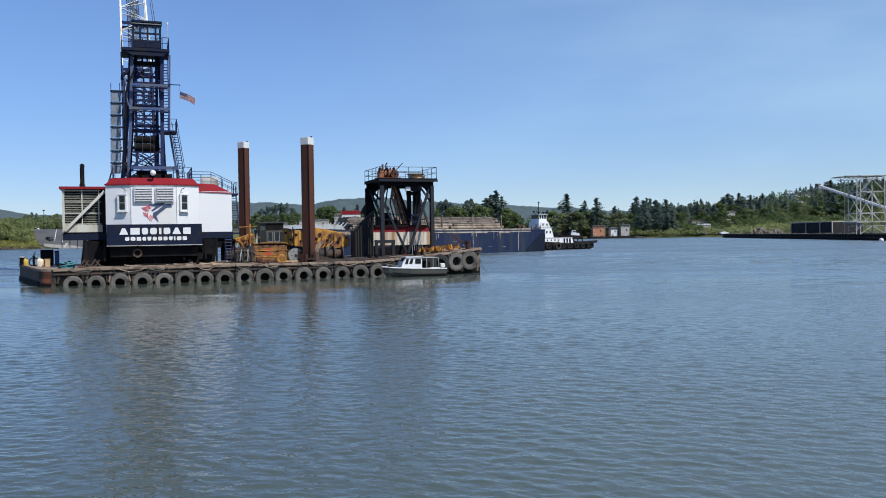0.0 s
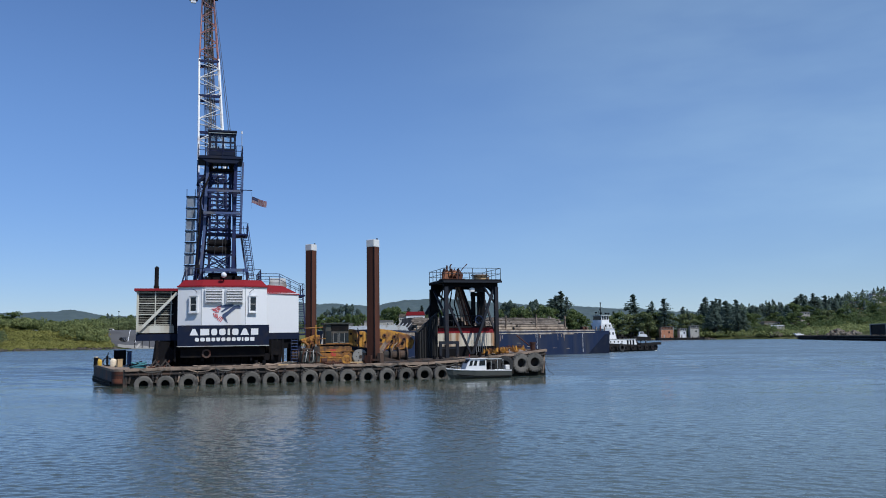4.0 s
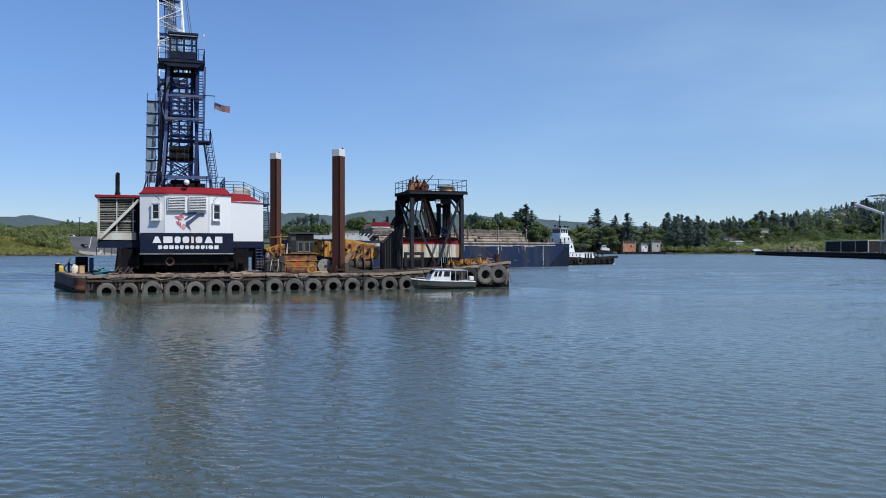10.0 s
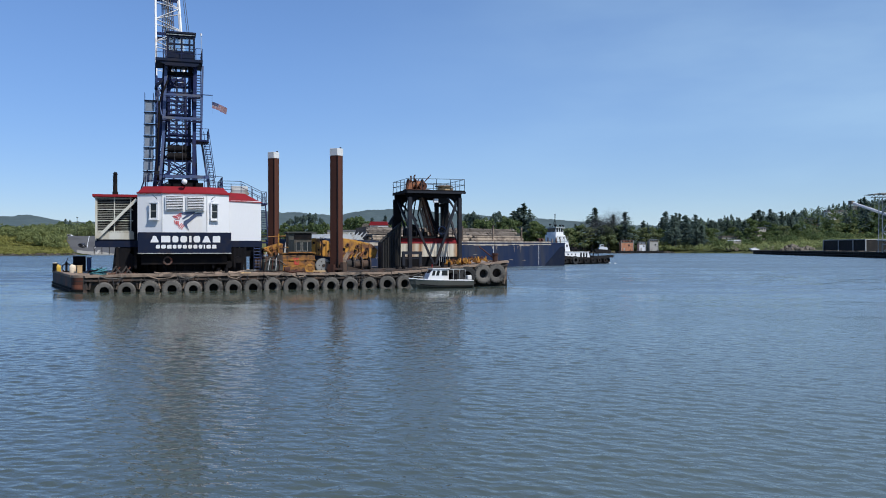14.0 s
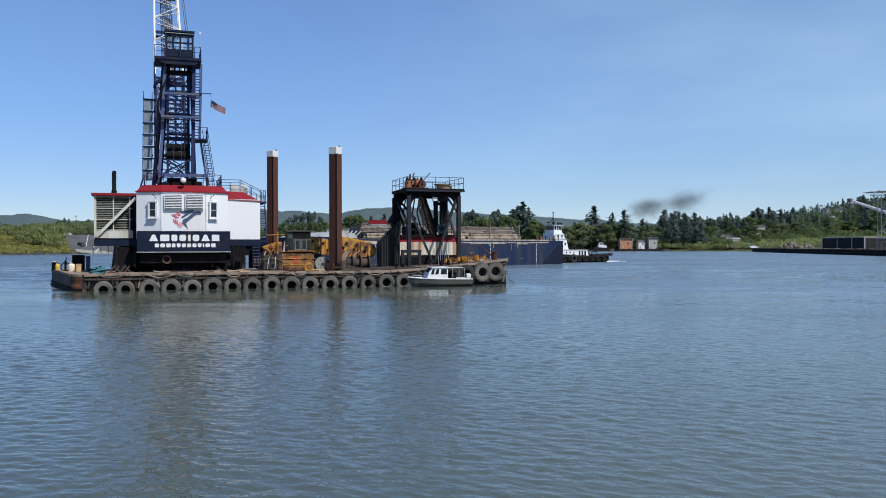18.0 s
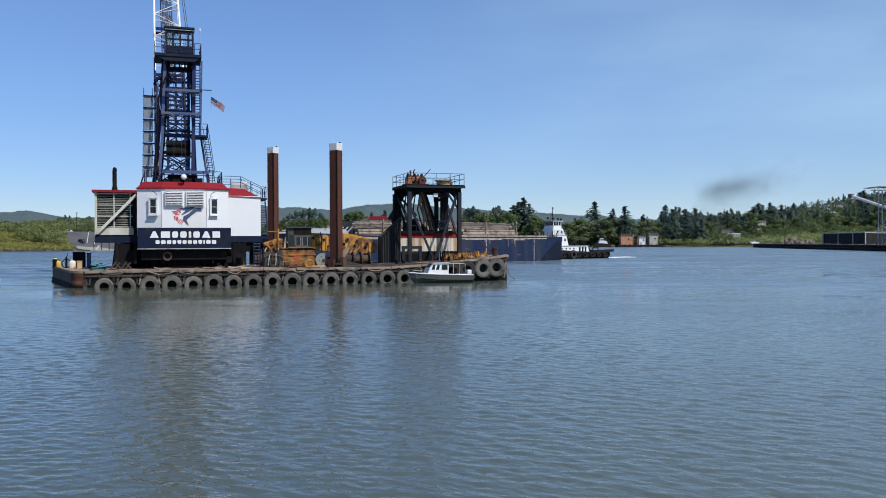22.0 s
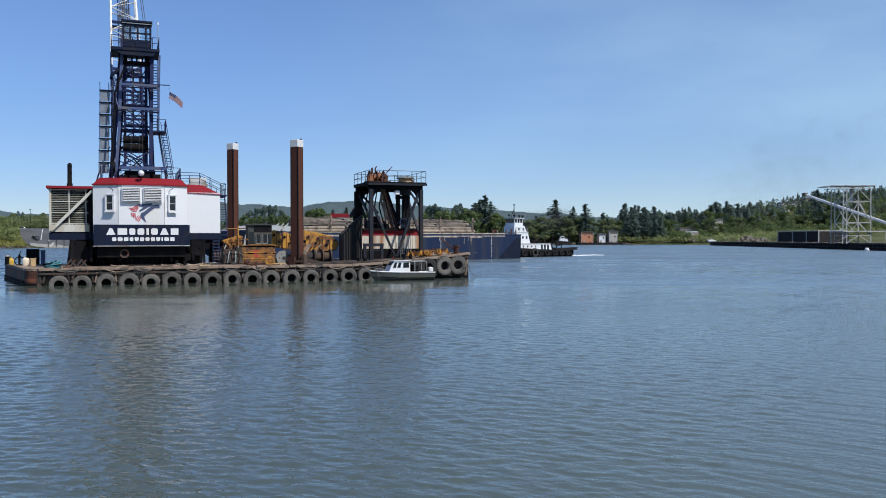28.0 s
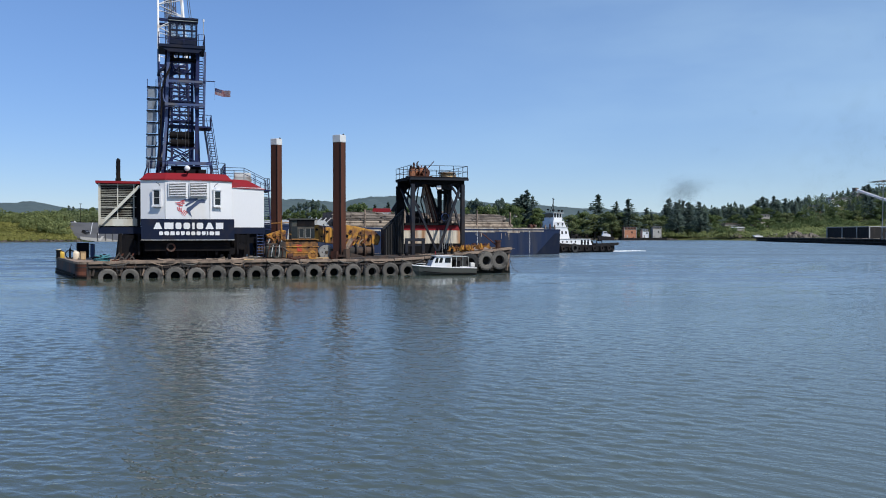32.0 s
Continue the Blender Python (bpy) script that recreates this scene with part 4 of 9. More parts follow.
for f, z in ((0.12, 0.9), (0.3, 0.55), (0.52, 1.0), (0.7, 0.6), (0.88, 0.85)):
    x, y = -4.36 + 3.2 * f, 15.8 - 14.8 * f
    part("rust_patch", prism(B(), [(x - 0.02, y + 0.9), (x + 0.36, y - 0.8), (x + 0.45, y - 0.8), (x + 0.08, y + 0.9)], z - 0.3, z), M_orange if f > 0.5 else M_rust, barge)
part("corner_post", prism(B(), [(-0.06, -0.12), (0.28, -0.12), (0.28, 0.06), (-0.06, 0.06)], -0.5, DECK + 0.02), M_hull, barge)

# deck planks run across the barge
for i in range(40):
    s0 = -0.4 + i * 1.005
    lo = 0.12 if s0 > 0 else 0.9
    bm = B()
    z0, z1 = deck_z(s0), deck_z(s0 + 0.985)
    v = [bm.verts.new(p) for p in ((s0, lo, z0 - 0.12), (s0 + 0.985, lo, z1 - 0.12), (s0 + 0.985, WID - 0.1, z1 - 0.12), (s0, WID - 0.1, z0 - 0.12),
                                   (s0, lo, z0), (s0 + 0.985, lo, z1), (s0 + 0.985, WID - 0.1, z1), (s0, WID - 0.1, z0))]
    for f in ((3, 2, 1, 0), (4, 5, 6, 7), (0, 1, 5, 4), (1, 2, 6, 5), (2, 3, 7, 6), (3, 0, 4, 7)):
        bm.faces.new([v[j] for j in f])
    part("deck_plank", bm, M_deck, barge)
bm = prism(B(), [(-1.0, 1.3), (-0.42, 1.3), (-0.42, WID - 2.5), (-1.6, WID - 2.6), (-3.95, 15.6)], DECK - 0.12, lambda x, y: deck_z(x) + 0.004)
part("bow_deck", bm, M_deck, barge)

# timber rub rails, with a slight sag from length to length
rail_rng = random.Random(3)
for i in range(13):
    s0, s1 = i * 3.06 + 0.1, (i + 1) * 3.06 + 0.05
    for dz, th, mat in ((-0.02, 0.24, M_rail), (-0.42, 0.16, M_hull)):
        d = rail_rng.uniform(-0.05, 0.05)
        part("rub_rail", beam(B(), (s0, -0.16, deck_z(s0) + dz + d), (s1, -0.16, deck_z(s1) + dz - d), 0.3, th), mat, barge, bevel=0.02)
# wet waterline strake, blackened further to paint the shade between the tyres
wet = prism(B(), [(-0.02, -0.05), (LEN, -0.05), (LEN, 0.0), (-0.02, 0.0)], -0.8, 0.62)
part("wet_strake", wet, M_wet, barge, "black wet strake along the waterline, with shade between the tyres in its colour")
SPOTS = [1.67, 3.52, 5.45, 7.32, 9.12, 10.9, 12.65, 14.42, 16.17, 18.0, 19.74, 21.62, 23.47, 25.29, 27.14, 28.84]
for i, s in enumerate([0.35] + [(p + q) / 2 for p, q in zip(SPOTS, SPOTS[1:])] + [30.6, 32.2, 34.4, 36.2, 37.8, 39.4]):
    for d in (-0.17, 0.15):
        w = 0.055 + 0.03 * rail_rng.random()
        part("fender_post", beam(B(), (s + d * 0.5, -0.1, 0.25), (s + d * rail_rng.uniform(0.6, 2.2), -0.1, deck_z(s) - 0.3), w * 2, 0.14), M_rail if rail_rng.random() < 0.4 else M_hull, barge)
    if i % 3 == 1:
        part("lashing", pipe(B(), [(s - 0.3, -0.34, deck_z(s) - 0.1), (s - 0.1, -0.36, deck_z(s) - 0.75), (s + 0.25, -0.36, deck_z(s) - 0.6), (s + 0.45, -0.34, deck_z(s) - 0.08)], 0.035), M_rope, barge)
for i in range(9):
    s = 1.5 + i * 3.35 + rail_rng.uniform(-0.6, 0.6)
    l = rail_rng.uniform(1.4, 2.6)
    pts = [(s + l * f, -0.33, deck_z(s) - 0.02 - rail_rng.uniform(0.22, 0.34) * 4 * f * (1 - f)) for f in (0, 0.2, 0.4, 0.6, 0.8, 1)]
    part("slung_hose", pipe(B(), pts, 0.05), M_rail if i % 2 else M_tyre, barge)
for i in range(6):
    part("end_rail", beam(B(), (LEN + 0.14, i * 3.4 + 0.1, deck_z(LEN) - 0.05), (LEN + 0.14, i * 3.4 + 3.45, deck_z(LEN) - 0.05), 0.28, 0.25), M_rail, barge)


# ---------------------------------------------------------------- tyres hung along the side
def tyre_mesh(radius, width, lugs, seg=26):
    """A wide tyre about the y axis, with its tread lugs."""
    k = radius
    prof = [(0.47 * k, -0.34 * width), (0.53 * k, -0.46 * width), (0.82 * k, -0.5 * width), (0.95 * k, -0.44 * width), (1.0 * k, -0.3 * width),
            (1.0 * k, 0.3 * width), (0.95 * k, 0.44 * width), (0.82 * k, 0.5 * width), (0.53 * k, 0.46 * width), (0.47 * k, 0.34 * width), (0.60 * k, 0.0)]
    turn = pose(0, 0, 0, 90, 0, 0)
    bm = lathe(B(), prof, seg, turn, closed=True)
    if lugs:
        for i in range(22):
            a = 2 * math.pi * i / 22
            for side in (-1, 1):
                t = a + side * 0.07
                m = pose(0, 0, 0, 0, -math.degrees(t), 0)
                box(bm, 0.95 * k, 1.04 * k, side * 0.02 * width, side * 0.47 * width, -0.065 * k, 0.065 * k, m)
                box(bm, 0.80 * k, 1.0 * k, side * 0.42 * width, side * 0.525 * width, -0.045 * k, 0.045 * k, m)
    bmesh.ops.recalc_face_normals(bm, faces=bm.faces)
    return bm


def hung_tyre(s, z, radius, width, lugs, lean=0.0, mat=None, n=-0.42, label=""):
    e = empty("tyre_fender", on(s, n - width * 0.1, z), label or "worn grey tyre hung on chains as a fender", "tyre", "tyres along the barge side")
    part("tyre", tyre_mesh(radius, width, lugs), mat or M_tyre, e, smooth=False, m=pose(0, 0, 0, lean, tyre_rng.uniform(0, 40), tyre_rng.uniform(-7, 7)))
    top = deck_z(s) - z
    for dx in (-0.35, 0.35):
        part("chain", tube(B(), (dx * radius, 0, radius * 0.72), (dx * 1.9 * radius, 0.22, max(top - 0.05, radius * 0.75)), 0.035, 5), M_chain, e)
    return e


tyre_rng = random.Random(9)
for i, s in enumerate(SPOTS):
    r = 0.82 + tyre_rng.uniform(-0.06, 0.05)
    hung_tyre(s, 0.09 + 0.012 * s + tyre_rng.uniform(-0.06, 0.06), r, 0.5, i in (2, 3, 5, 7, 8, 10, 11, 13))
for s, z, r in ((33.59, 1.0, 0.85), (35.31, 1.12, 0.88), (37.0, 1.27, 0.92), (38.46, 1.34, 0.92)):
    hung_tyre(s, z, r, 0.5, True, mat=M_tyre_dark if s < 36 else M_tyre, label="big lugged tractor tyre hung at the barge end")

# a mooring line from the end of the barge into the water
line = empty("mooring_line", on(LEN + 0.2, 0.4), "slack mooring line running into the water", "rope")
part("strand", pipe(B(), [(0, 0, 1.4), (0.12, -0.15, 0.75), (0.3, -0.3, 0.35), (0.62, -0.4, 0.14), (0.85, -0.5, -0.2)], 0.03), M_rope, line)


# ---------------------------------------------------------------- spuds
def spud(s, n, top, name_label):
    e = empty("spud_pile", on(s, n), name_label, "pile", "spud piles of the barge")
    h = 0.455
    turned = pose(0, 0, 0, 0, 0, 42)
    part("shaft", box(B(), -h, h, -h, h, -3.0, top - 0.72, turned), M_rust, e, bevel=0.035)
    part("cap", box(B(), -h - 0.015, h + 0.015, -h - 0.015, h + 0.015, top - 0.72, top, turned), M_silver, e, "bright bare steel cap", bevel=0.03)
    for d in (-0.28, 0.0, 0.28):
        part("weld_seam", box(B(), d - 0.012, d + 0.012, -h - 0.012, -h + 0.01, -1.0, top - 0.74, turned), M_rust, e)
    part("corner_bar", box(B(), -h - 0.03, -h + 0.07, -h - 0.03, -h + 0.05, -1.0, top - 0.74, turned), M_black, e)
    part("knob", tube(B(), (0.42, 0.1, top), (0.42, 0.1, top + 0.16), 0.09, 8), M_black, e)
    return e


spud(22.6, 1.65, 13.56, "square rust-brown steel spud pile with a silver cap")
spud(18.45, 17.6, 14.78, "square rust-brown steel spud pile behind the deck gear")
for s, n in ((22.6, 1.65), (18.45, 17.6)):
    e = empty("spud_well", on(s, n, DECK), "welded steel collar around the spud pile", "collar")
    for i in range(4):
        a = radians(90 * i + 45)
        c, d = math.cos(a), math.sin(a)
        part("guide", box(B(), 0.66, 0.98, -0.32, 0.32, 0, 0.85 + 0.2 * (i % 2), pose(0, 0, 0, 0, 0, 90 * i + 45)), M_hull if i % 2 else M_rust, e)
    part("ring", lathe(B(), [(0.66, 0.3), (0.95, 0.3), (0.95, 0.5), (0.66, 0.5)], 24, closed=True), M_rust, e)


# ---------------------------------------------------------------- the derrick crane (x along the barge, y away from its near side, z over the water)
CRANE = on(8.52, 9.5)
crane = empty("derrick_crane", CRANE, "huge navy, white and red derrick crane standing on the barge", "crane")

# base: the roller tub on the deck with its stiffeners and the dark works under the house
part("tub", tube(B(), (0, 0, DECK), (0, 0, 3.3), 4.9, 48), M_black, crane, "round black base tub")
part("tub_ring", lathe(B(), [(4.9, 2.95), (5.35, 2.95), (5.35, 3.25), (4.9, 3.25)], 48, closed=True), M_black, crane)
stiff = part("stiffener", box(B(), -0.06, 0.06, -5.3, -4.88, DECK, 2.95), M_black, crane)
for i in range(1, 36):
    again("stiffener", stiff, crane, pose(0, 0, 0, 0, 0, i * 10))
part("tub_foot", lathe(B(), [(4.9, DECK), (5.6, DECK), (5.6, DECK + 0.16), (4.9, DECK + 0.3)], 48, closed=True), M_black, crane)
part("turntable", tube(B(), (0, 0, 3.3), (0, 0, 3.95), 5.2, 48), M_black, crane)
for x in (-6.0, -4.4, -1.9, 2.6, 4.6, 5.6):
    part("hanger", box(B(), x - 0.1, x + 0.1, -5.55, -5.35, 2.0 if abs(x) < 5 else DECK, 4.0), M_black, crane)
part("counterweight", box(B(), -3.9, 3.9, -5.7, -3.5, 2.35, 3.4), M_black, crane)
part("slew_house", box(B(), -5.9, -3.4, -3.0, 2.5, 2.2, 3.98), M_black, crane)
part("slew_motor", tube(B(), (-5.75, -3.4, DECK + 0.02), (-5.55, -3.4, 3.9), 0.85, 18, 0.75), M_black, crane)
part("gear_case", tube(B(), (-5.4, -4.2, 2.6), (-5.4, -2.0, 2.6), 0.95, 18), M_black, crane)
ring = part("life_ring", lathe(B(), [(0.26, -0.06), (0.42, -0.08), (0.42, 0.08), (0.26, 0.06)], 18, pose(-1.55, -5.75, 2.7, 90, 0, 0), closed=True), M_orange, crane, "rusty ring hung on the base")
part("slew_motor", tube(B(), (4.75, -3.9, DECK + 0.02), (4.8, -3.9, 3.9), 0.8, 18, 0.95), M_black, crane)
part("slew_house", box(B(), 3.4, 5.2, -3.6, 1.5, 2.0, 3.98), M_black, crane)
for x, z in ((3.3, 2.6), (4.1, 2.3), (5.0, 2.75)):
    part("gear_case", tube(B(), (x, -5.3, z), (x, -4.2, z), 0.34, 14), M_black, crane)
part("deck_girder", box(B(), 5.2, 7.2, -4.3, -3.9, 3.05, 3.98), M_black, crane)
for x in (6.5, 7.1):
    part("ladder_side", box(B(), x - 0.05, x + 0.05, -4.75, -4.6, DECK, 4.0), M_navy, crane)
for i in range(8):
    part("ladder_rung", box(B(), 6.5, 7.1, -4.78, -4.58, DECK + 0.25 + 0.3 * i, DECK + 0.31 + 0.3 * i), M_lightgrey if i == 0 else M_steel_blue, crane)

# machinery deck
part("machinery_deck", prism(B(), [(-8.05, -3.6), (-4.4, -3.6), (-4.4, -5.2), (7.3, -4.5), (7.3, 6.0), (-8.05, 6.0)], 3.98, 4.6), M_navy, crane)

# house: three front facets, side walls, the wider rear
FRONT = [(-4.25, -4.9), (-2.04, -5.9), (2.0, -5.9), (4.1, -4.9)]
for (ax, ay), (bx, by) in zip(FRONT, FRONT[1:]):
    d = Vector((bx - ax, by - ay, 0))
    n = Vector((d.y, -d.x, 0)).normalized()
    poly = [(ax, ay), (bx, by), (bx - n.x * 0.2, by - n.y * 0.2), (ax - n.x * 0.2, ay - n.y * 0.2)]
    part("house_panel", prism(B(), poly, 4.6, 9.05), M_white, crane, "white painted steel panel")
    seam = Vector((bx, by, 0)) + n * 0.012
    if bx < 4:
        part("seam", box(B(), bx - 0.025, bx + 0.025, by - 0.03, by + 0.05, 4.6, 8.95), M_lightgrey, crane)
part("house_wall", prism(B(), [(-4.25, -4.9), (-4.05, -4.85), (-4.05, 3), (-4.25, 3)], 4.6, 8.95), M_white, crane)
part("side_wall", prism(B(), [(4.1, -4.55), (7.25, -4.1), (7.25, -3.9), (4.1, -4.35)], 4.6, 8.52), M_white, crane, "white rear wing wall of the house")
part("side_wall", prism(B(), [(7.25, -4.1), (7.25, 5.5), (7.05, 5.5), (7.05, -3.9)], 4.6, 8.45), M_white, crane)
part("rear_wall", box(B(), -7.9, 7.25, 5.5, 5.7, 4.6, 8.5), M_white, crane)
part("house_core", prism(B(), [(-4.0, -4.6), (-1.9, -5.55), (1.9, -5.55), (3.9, -4.6), (6.6, -3.8), (6.6, 5.4), (-4.0, 5.4)], 4.6, 8.4), M_navy, crane)

# red roof: bevelled band over the front, low wing roof, dark flat top
ROOFLOW = [(-4.32, -4.98), (-2.06, -6.0), (2.02, -6.0), (4.18, -4.98)]
ROOFTOP = [(-3.75, -4.2), (-1.9, -5.1), (1.85, -5.1), (3.65, -4.2)]
for i in range(3):
    bm = B()
    z0, z1 = 9.05, 9.72
    a, b, c, d = ROOFLOW[i], ROOFLOW[i + 1], ROOFTOP[i + 1], ROOFTOP[i]
    lo = [bm.verts.new((*a, z0)), bm.verts.new((*b, z0)), bm.verts.new((*c, z1)), bm.verts.new((*d, z1))]
    bm.faces.new(lo)
    un = [bm.verts.new((v.co.x * 0.98, v.co.y + 0.25, v.co.z - 0.1)) for v in lo]
    bm.faces.new(un[::-1])
    for k in range(4):
        j = (k + 1) % 4
        bm.faces.new((lo[j], lo[k], un[k], un[j]))
    part("roof_slope", bm, M_red, crane, "red painted roof edge")
    part("roof_trim", beam(B(), (*a, z0 + 0.03), (*b, z0 + 0.03), 0.1, 0.12), M_red, crane)
part("roof", prism(B(), [(-3.75, -4.2), (-1.9, -5.1), (1.85, -5.1), (3.65, -4.2), (3.65, 5.4), (-3.75, 5.4)], 9.5, 9.75), M_red, crane)
bm = B()
w = [(4.0, -4.65, 8.45), (7.4, -4.2, 8.35), (7.4, 5.6, 8.35), (4.0, 5.6, 8.45), (4.0, -3.4, 9.35), (5.7, -3.2, 9.3), (5.7, 4.6, 9.3), (4.0, 4.6, 9.35)]
v = [bm.verts.new(p) for p in w]
for f in ((3, 2, 1, 0), (4, 5, 6, 7), (0, 1, 5, 4), (1, 2, 6, 5), (2, 3, 7, 6), (3, 0, 4, 7)):
    bm.faces.new([v[i] for i in f])
part("wing_roof", bm, M_red, crane, "dark red roof of the rear wing")

# sign board with its painted bars
part("sign_board", box(B(), -4.18, 4.22, -6.32, -5.9, 3.42, 5.36), M_navy, crane, "navy sign board with white painted bars")
part("sign_edge", box(B(), -4.2, 4.24, -6.36, -5.86, 3.36, 3.43), M_lightgrey, crane)
for side in (-1, 1):
    part("sign_return", box(B(), side * 4.0, side * 4.2, -5.9, -4.7, 3.42, 5.3), M_navy, crane)


def painted_bars(widths, x, z, length, height):
    """A row of plain white painted blocks, told apart by their widths and cut corners."""
    total = sum(w for w, kind in widths) + 0.3 * (len(widths) - 1)
    k = length / total
    at = x - length / 2
    for w, kind in widths:
        if kind == "lean":
            shapes = [[(0, 0), (1, 0), (0.66, 1), (0.34, 1)]]
        elif kind in ("pair", "open"):
            shapes = [[(0, 0.2), (0.18, 0), (0.82, 0), (1, 0.2), (1, 0.8), (0.82, 1), (0.18, 1), (0, 0.8)]]
        elif kind == "cross":
            shapes = [[(0, 0.4), (0.2, 0), (0.8, 0), (1, 0.4), (1, 1), (0, 1)]]
        else:
            shapes = [[(0, 0), (1, 0), (1, 1), (0, 1)]]
        for poly in shapes:
            pts = [(at + px * w * k, z - height / 2 + pz * height) for px, pz in poly]
            part("painted_bar", slab(B(), pts, -6.34, -6.31), M_white, crane)
        at += (w + 0.3) * k


painted_bars([(1.25, "lean"), (1.3, "three"), (0.85, "open"), (0.95, "pair"), (0.35, "one"), (0.95, "open"), (1.25, "lean"), (1.1, "three")], 0.05, 4.72, 6.3, 0.60)
painted_bars([(0.95, "open"), (1.1, "pair"), (1.0, "three"), (0.85, "open"), (0.9, "cross"), (0.95, "pair"), (0.95, "pair"), (0.95, "open"), (0.9, "cross"), (0.35, "one"), (1.1, "pair"), (1.0, "three")],
             0.12, 4.02, 5.45, 0.35)

# a plain star-and-bird shaped badge in its colours
M_galvanised = material("galvanised_sheet", (0.20, 0.24, 0.30), 0.5, stain=(0.11, 0.125, 0.15), stain_amount=0.4)
M_badge_blue = material("badge_navy", (0.045, 0.065, 0.13), 0.5, grain_amount=0.03)
M_badge_red = material("badge_red", (0.50, 0.06, 0.07), 0.5, grain_amount=0.03)


def badge(points, mat, lift=0.0):
    part("badge", slab(B(), points, -5.945 - lift, -5.9), mat, crane)


def crest(points, mat, lift=0.0):
    """A badge shape traced from view positions, 58.3 to the metre."""
    badge([((x - 338) / 58.3 + 0.02, 5.36 + (222 - y) / 58.3) for x, y in points], mat, lift)


crest([(312, 114), (340, 109), (386, 106), (392, 112), (356, 134), (328, 151), (321, 146), (346, 126), (324, 123)], M_badge_blue)
crest([(386, 118), (410, 112), (424, 113), (428, 130), (402, 130), (368, 158), (347, 178), (358, 209), (345, 197), (328, 177), (331, 160), (356, 146)], M_badge_blue, 0.004)
for x0, y0 in ((270, 131), (276, 139), (286, 147)):
    crest([(x0, y0), (x0 + 22, y0 - 2), (308, y0 - 14), (319, y0 - 13), (319, y0 - 10), (309, y0 - 9), (x0 + 24, y0 + 3), (x0 + 5, y0 + 4)], M_badge_red)
for x0, y0, x1, y1 in ((282, 156, 286, 177), (291, 158, 295, 182), (300, 160, 302, 184), (318, 172, 302, 194), (325, 177, 309, 200), (331, 183, 317, 205)):
    crest([(x0 - 2, y0), (x0 + 3, y0), (x1 + 3, y1), (x1 - 2, y1)], M_badge_red)

# vents on the front
for x in (-0.94, 0.96):
    hood = part("vent", box(B(), x - 0.82, x + 0.82, -6.16, -5.9, 7.42, 8.82), M_white, crane, "white louvred vent box")
    part("vent_back", box(B(), x - 0.74, x + 0.74, -6.17, -6.1, 7.5, 8.74), M_black, hood)
    for i in range(8):
        z = 7.57 + i * 0.152
        part("slat", box(B(), -0.72, 0.72, -0.07, 0.07, -0.012, 0.03, pose(x, -6.2, z, 28, 0, 0)), M_white, hood)

# windows in the angled facets
for side in (-1, 1):
    c = Vector((-2.72, -5.6, 7.36) if side < 0 else (2.62, -5.61, 7.36))
    m = pose(c.x, c.y, c.z, 0, 0, 24.5 * side)
    win = part("window", box(B(), -0.42, 0.42, -0.16, 0.05, -0.80, 0.80), M_white, crane, "white framed window", m=m)
    part("pane", box(B(), -0.28, 0.28, -0.19, -0.13, 0.03, 0.64), M_glass_dark, win)
    part("pane", box(B(), -0.28, 0.28, -0.19, -0.13, -0.62, -0.03), M_glass_dark, win)
    for x in (-0.36, 0.36):
        part("jamb", box(B(), x - 0.07, x + 0.07, -0.26, -0.16, -0.80, 0.80), M_white, win)
    part("sill", box(B(), -0.46, 0.46, -0.34, -0.16, -0.86, -0.74), M_white, win)
    part("head", box(B(), -0.46, 0.46, -0.30, -0.16, 0.74, 0.84), M_white, win)
    part("meeting_rail", box(B(), -0.3, 0.3, -0.22, -0.16, -0.035, 0.035), M_lightgrey, win)
    part("bracket", pipe(B(), [(-0.25 * side, -0.02, 1.12), (-0.25 * side, -0.35, 1.3), (0.0, -0.35, 1.42)], 0.03), M_navy, win)

# cooler box on the left with louvres, white base, red roof, a cream brace and the exhaust
part("cooler_box", box(B(), -7.95, -4.6, -3.2, 4.5, 4.6, 8.75), M_black, crane)
part("cooler_base", box(B(), -7.95, -4.6, -3.5, -3.2, 4.72, 5.40), M_louvre, crane)
for x in (-7.9, -6.35, -4.9):
    part("louvre_post", box(B(), x - 0.045, x + 0.045, -3.42, -3.2, 5.40, 8.72), M_louvre, crane)
for z in (5.48, 6.5, 7.55, 8.64):
    part("louvre_rail", box(B(), -7.9, -4.7, -3.4, -3.2, z - 0.035, z + 0.035), M_louvre, crane)
for x0, x1 in ((-7.84, -6.39), (-6.31, -4.95)):
    for i in range(19):
        z = 5.55 + i * 0.165
        part("louvre", box(B(), x0, x1, -0.045, 0.045, -0.012, 0.012, pose(0, -3.3, z, 38, 0, 0)), M_slat, crane)
part("cooler_end", box(B(), -8.05, -7.95, -3.5, 4.5, 4.6, 8.75), M_louvre, crane)
part("cooler_roof", box(B(), -8.28, -4.3, -3.75, 4.7, 8.75, 8.98), M_red, crane)
part("brace", beam(B(), (-7.85, -3.75, 4.85), (-4.35, -3.75, 8.55), 0.2, 0.25), M_louvre, crane, "cream diagonal brace")
# no real post: a black strip painting the shade of the corner gap
part("corner_post", box(B(), -4.6, -4.3, -3.6, -3.2, 4.6, 8.7), M_black, crane)
stack = part("exhaust", tube(B(), (-6.38, -1.5, 8.9), (-6.38, -1.5, 11.05), 0.2, 14), M_black, crane, "black exhaust stack")
part("exhaust_foot", tube(B(), (-6.38, -1.5, 8.9), (-6.38, -1.5, 9.35), 0.26, 14), M_black, stack)
part("rain_cap", tube(B(), (-6.38, -1.5, 11.05), (-6.32, -1.5, 11.28), 0.24, 14, 0.12), M_black, stack)

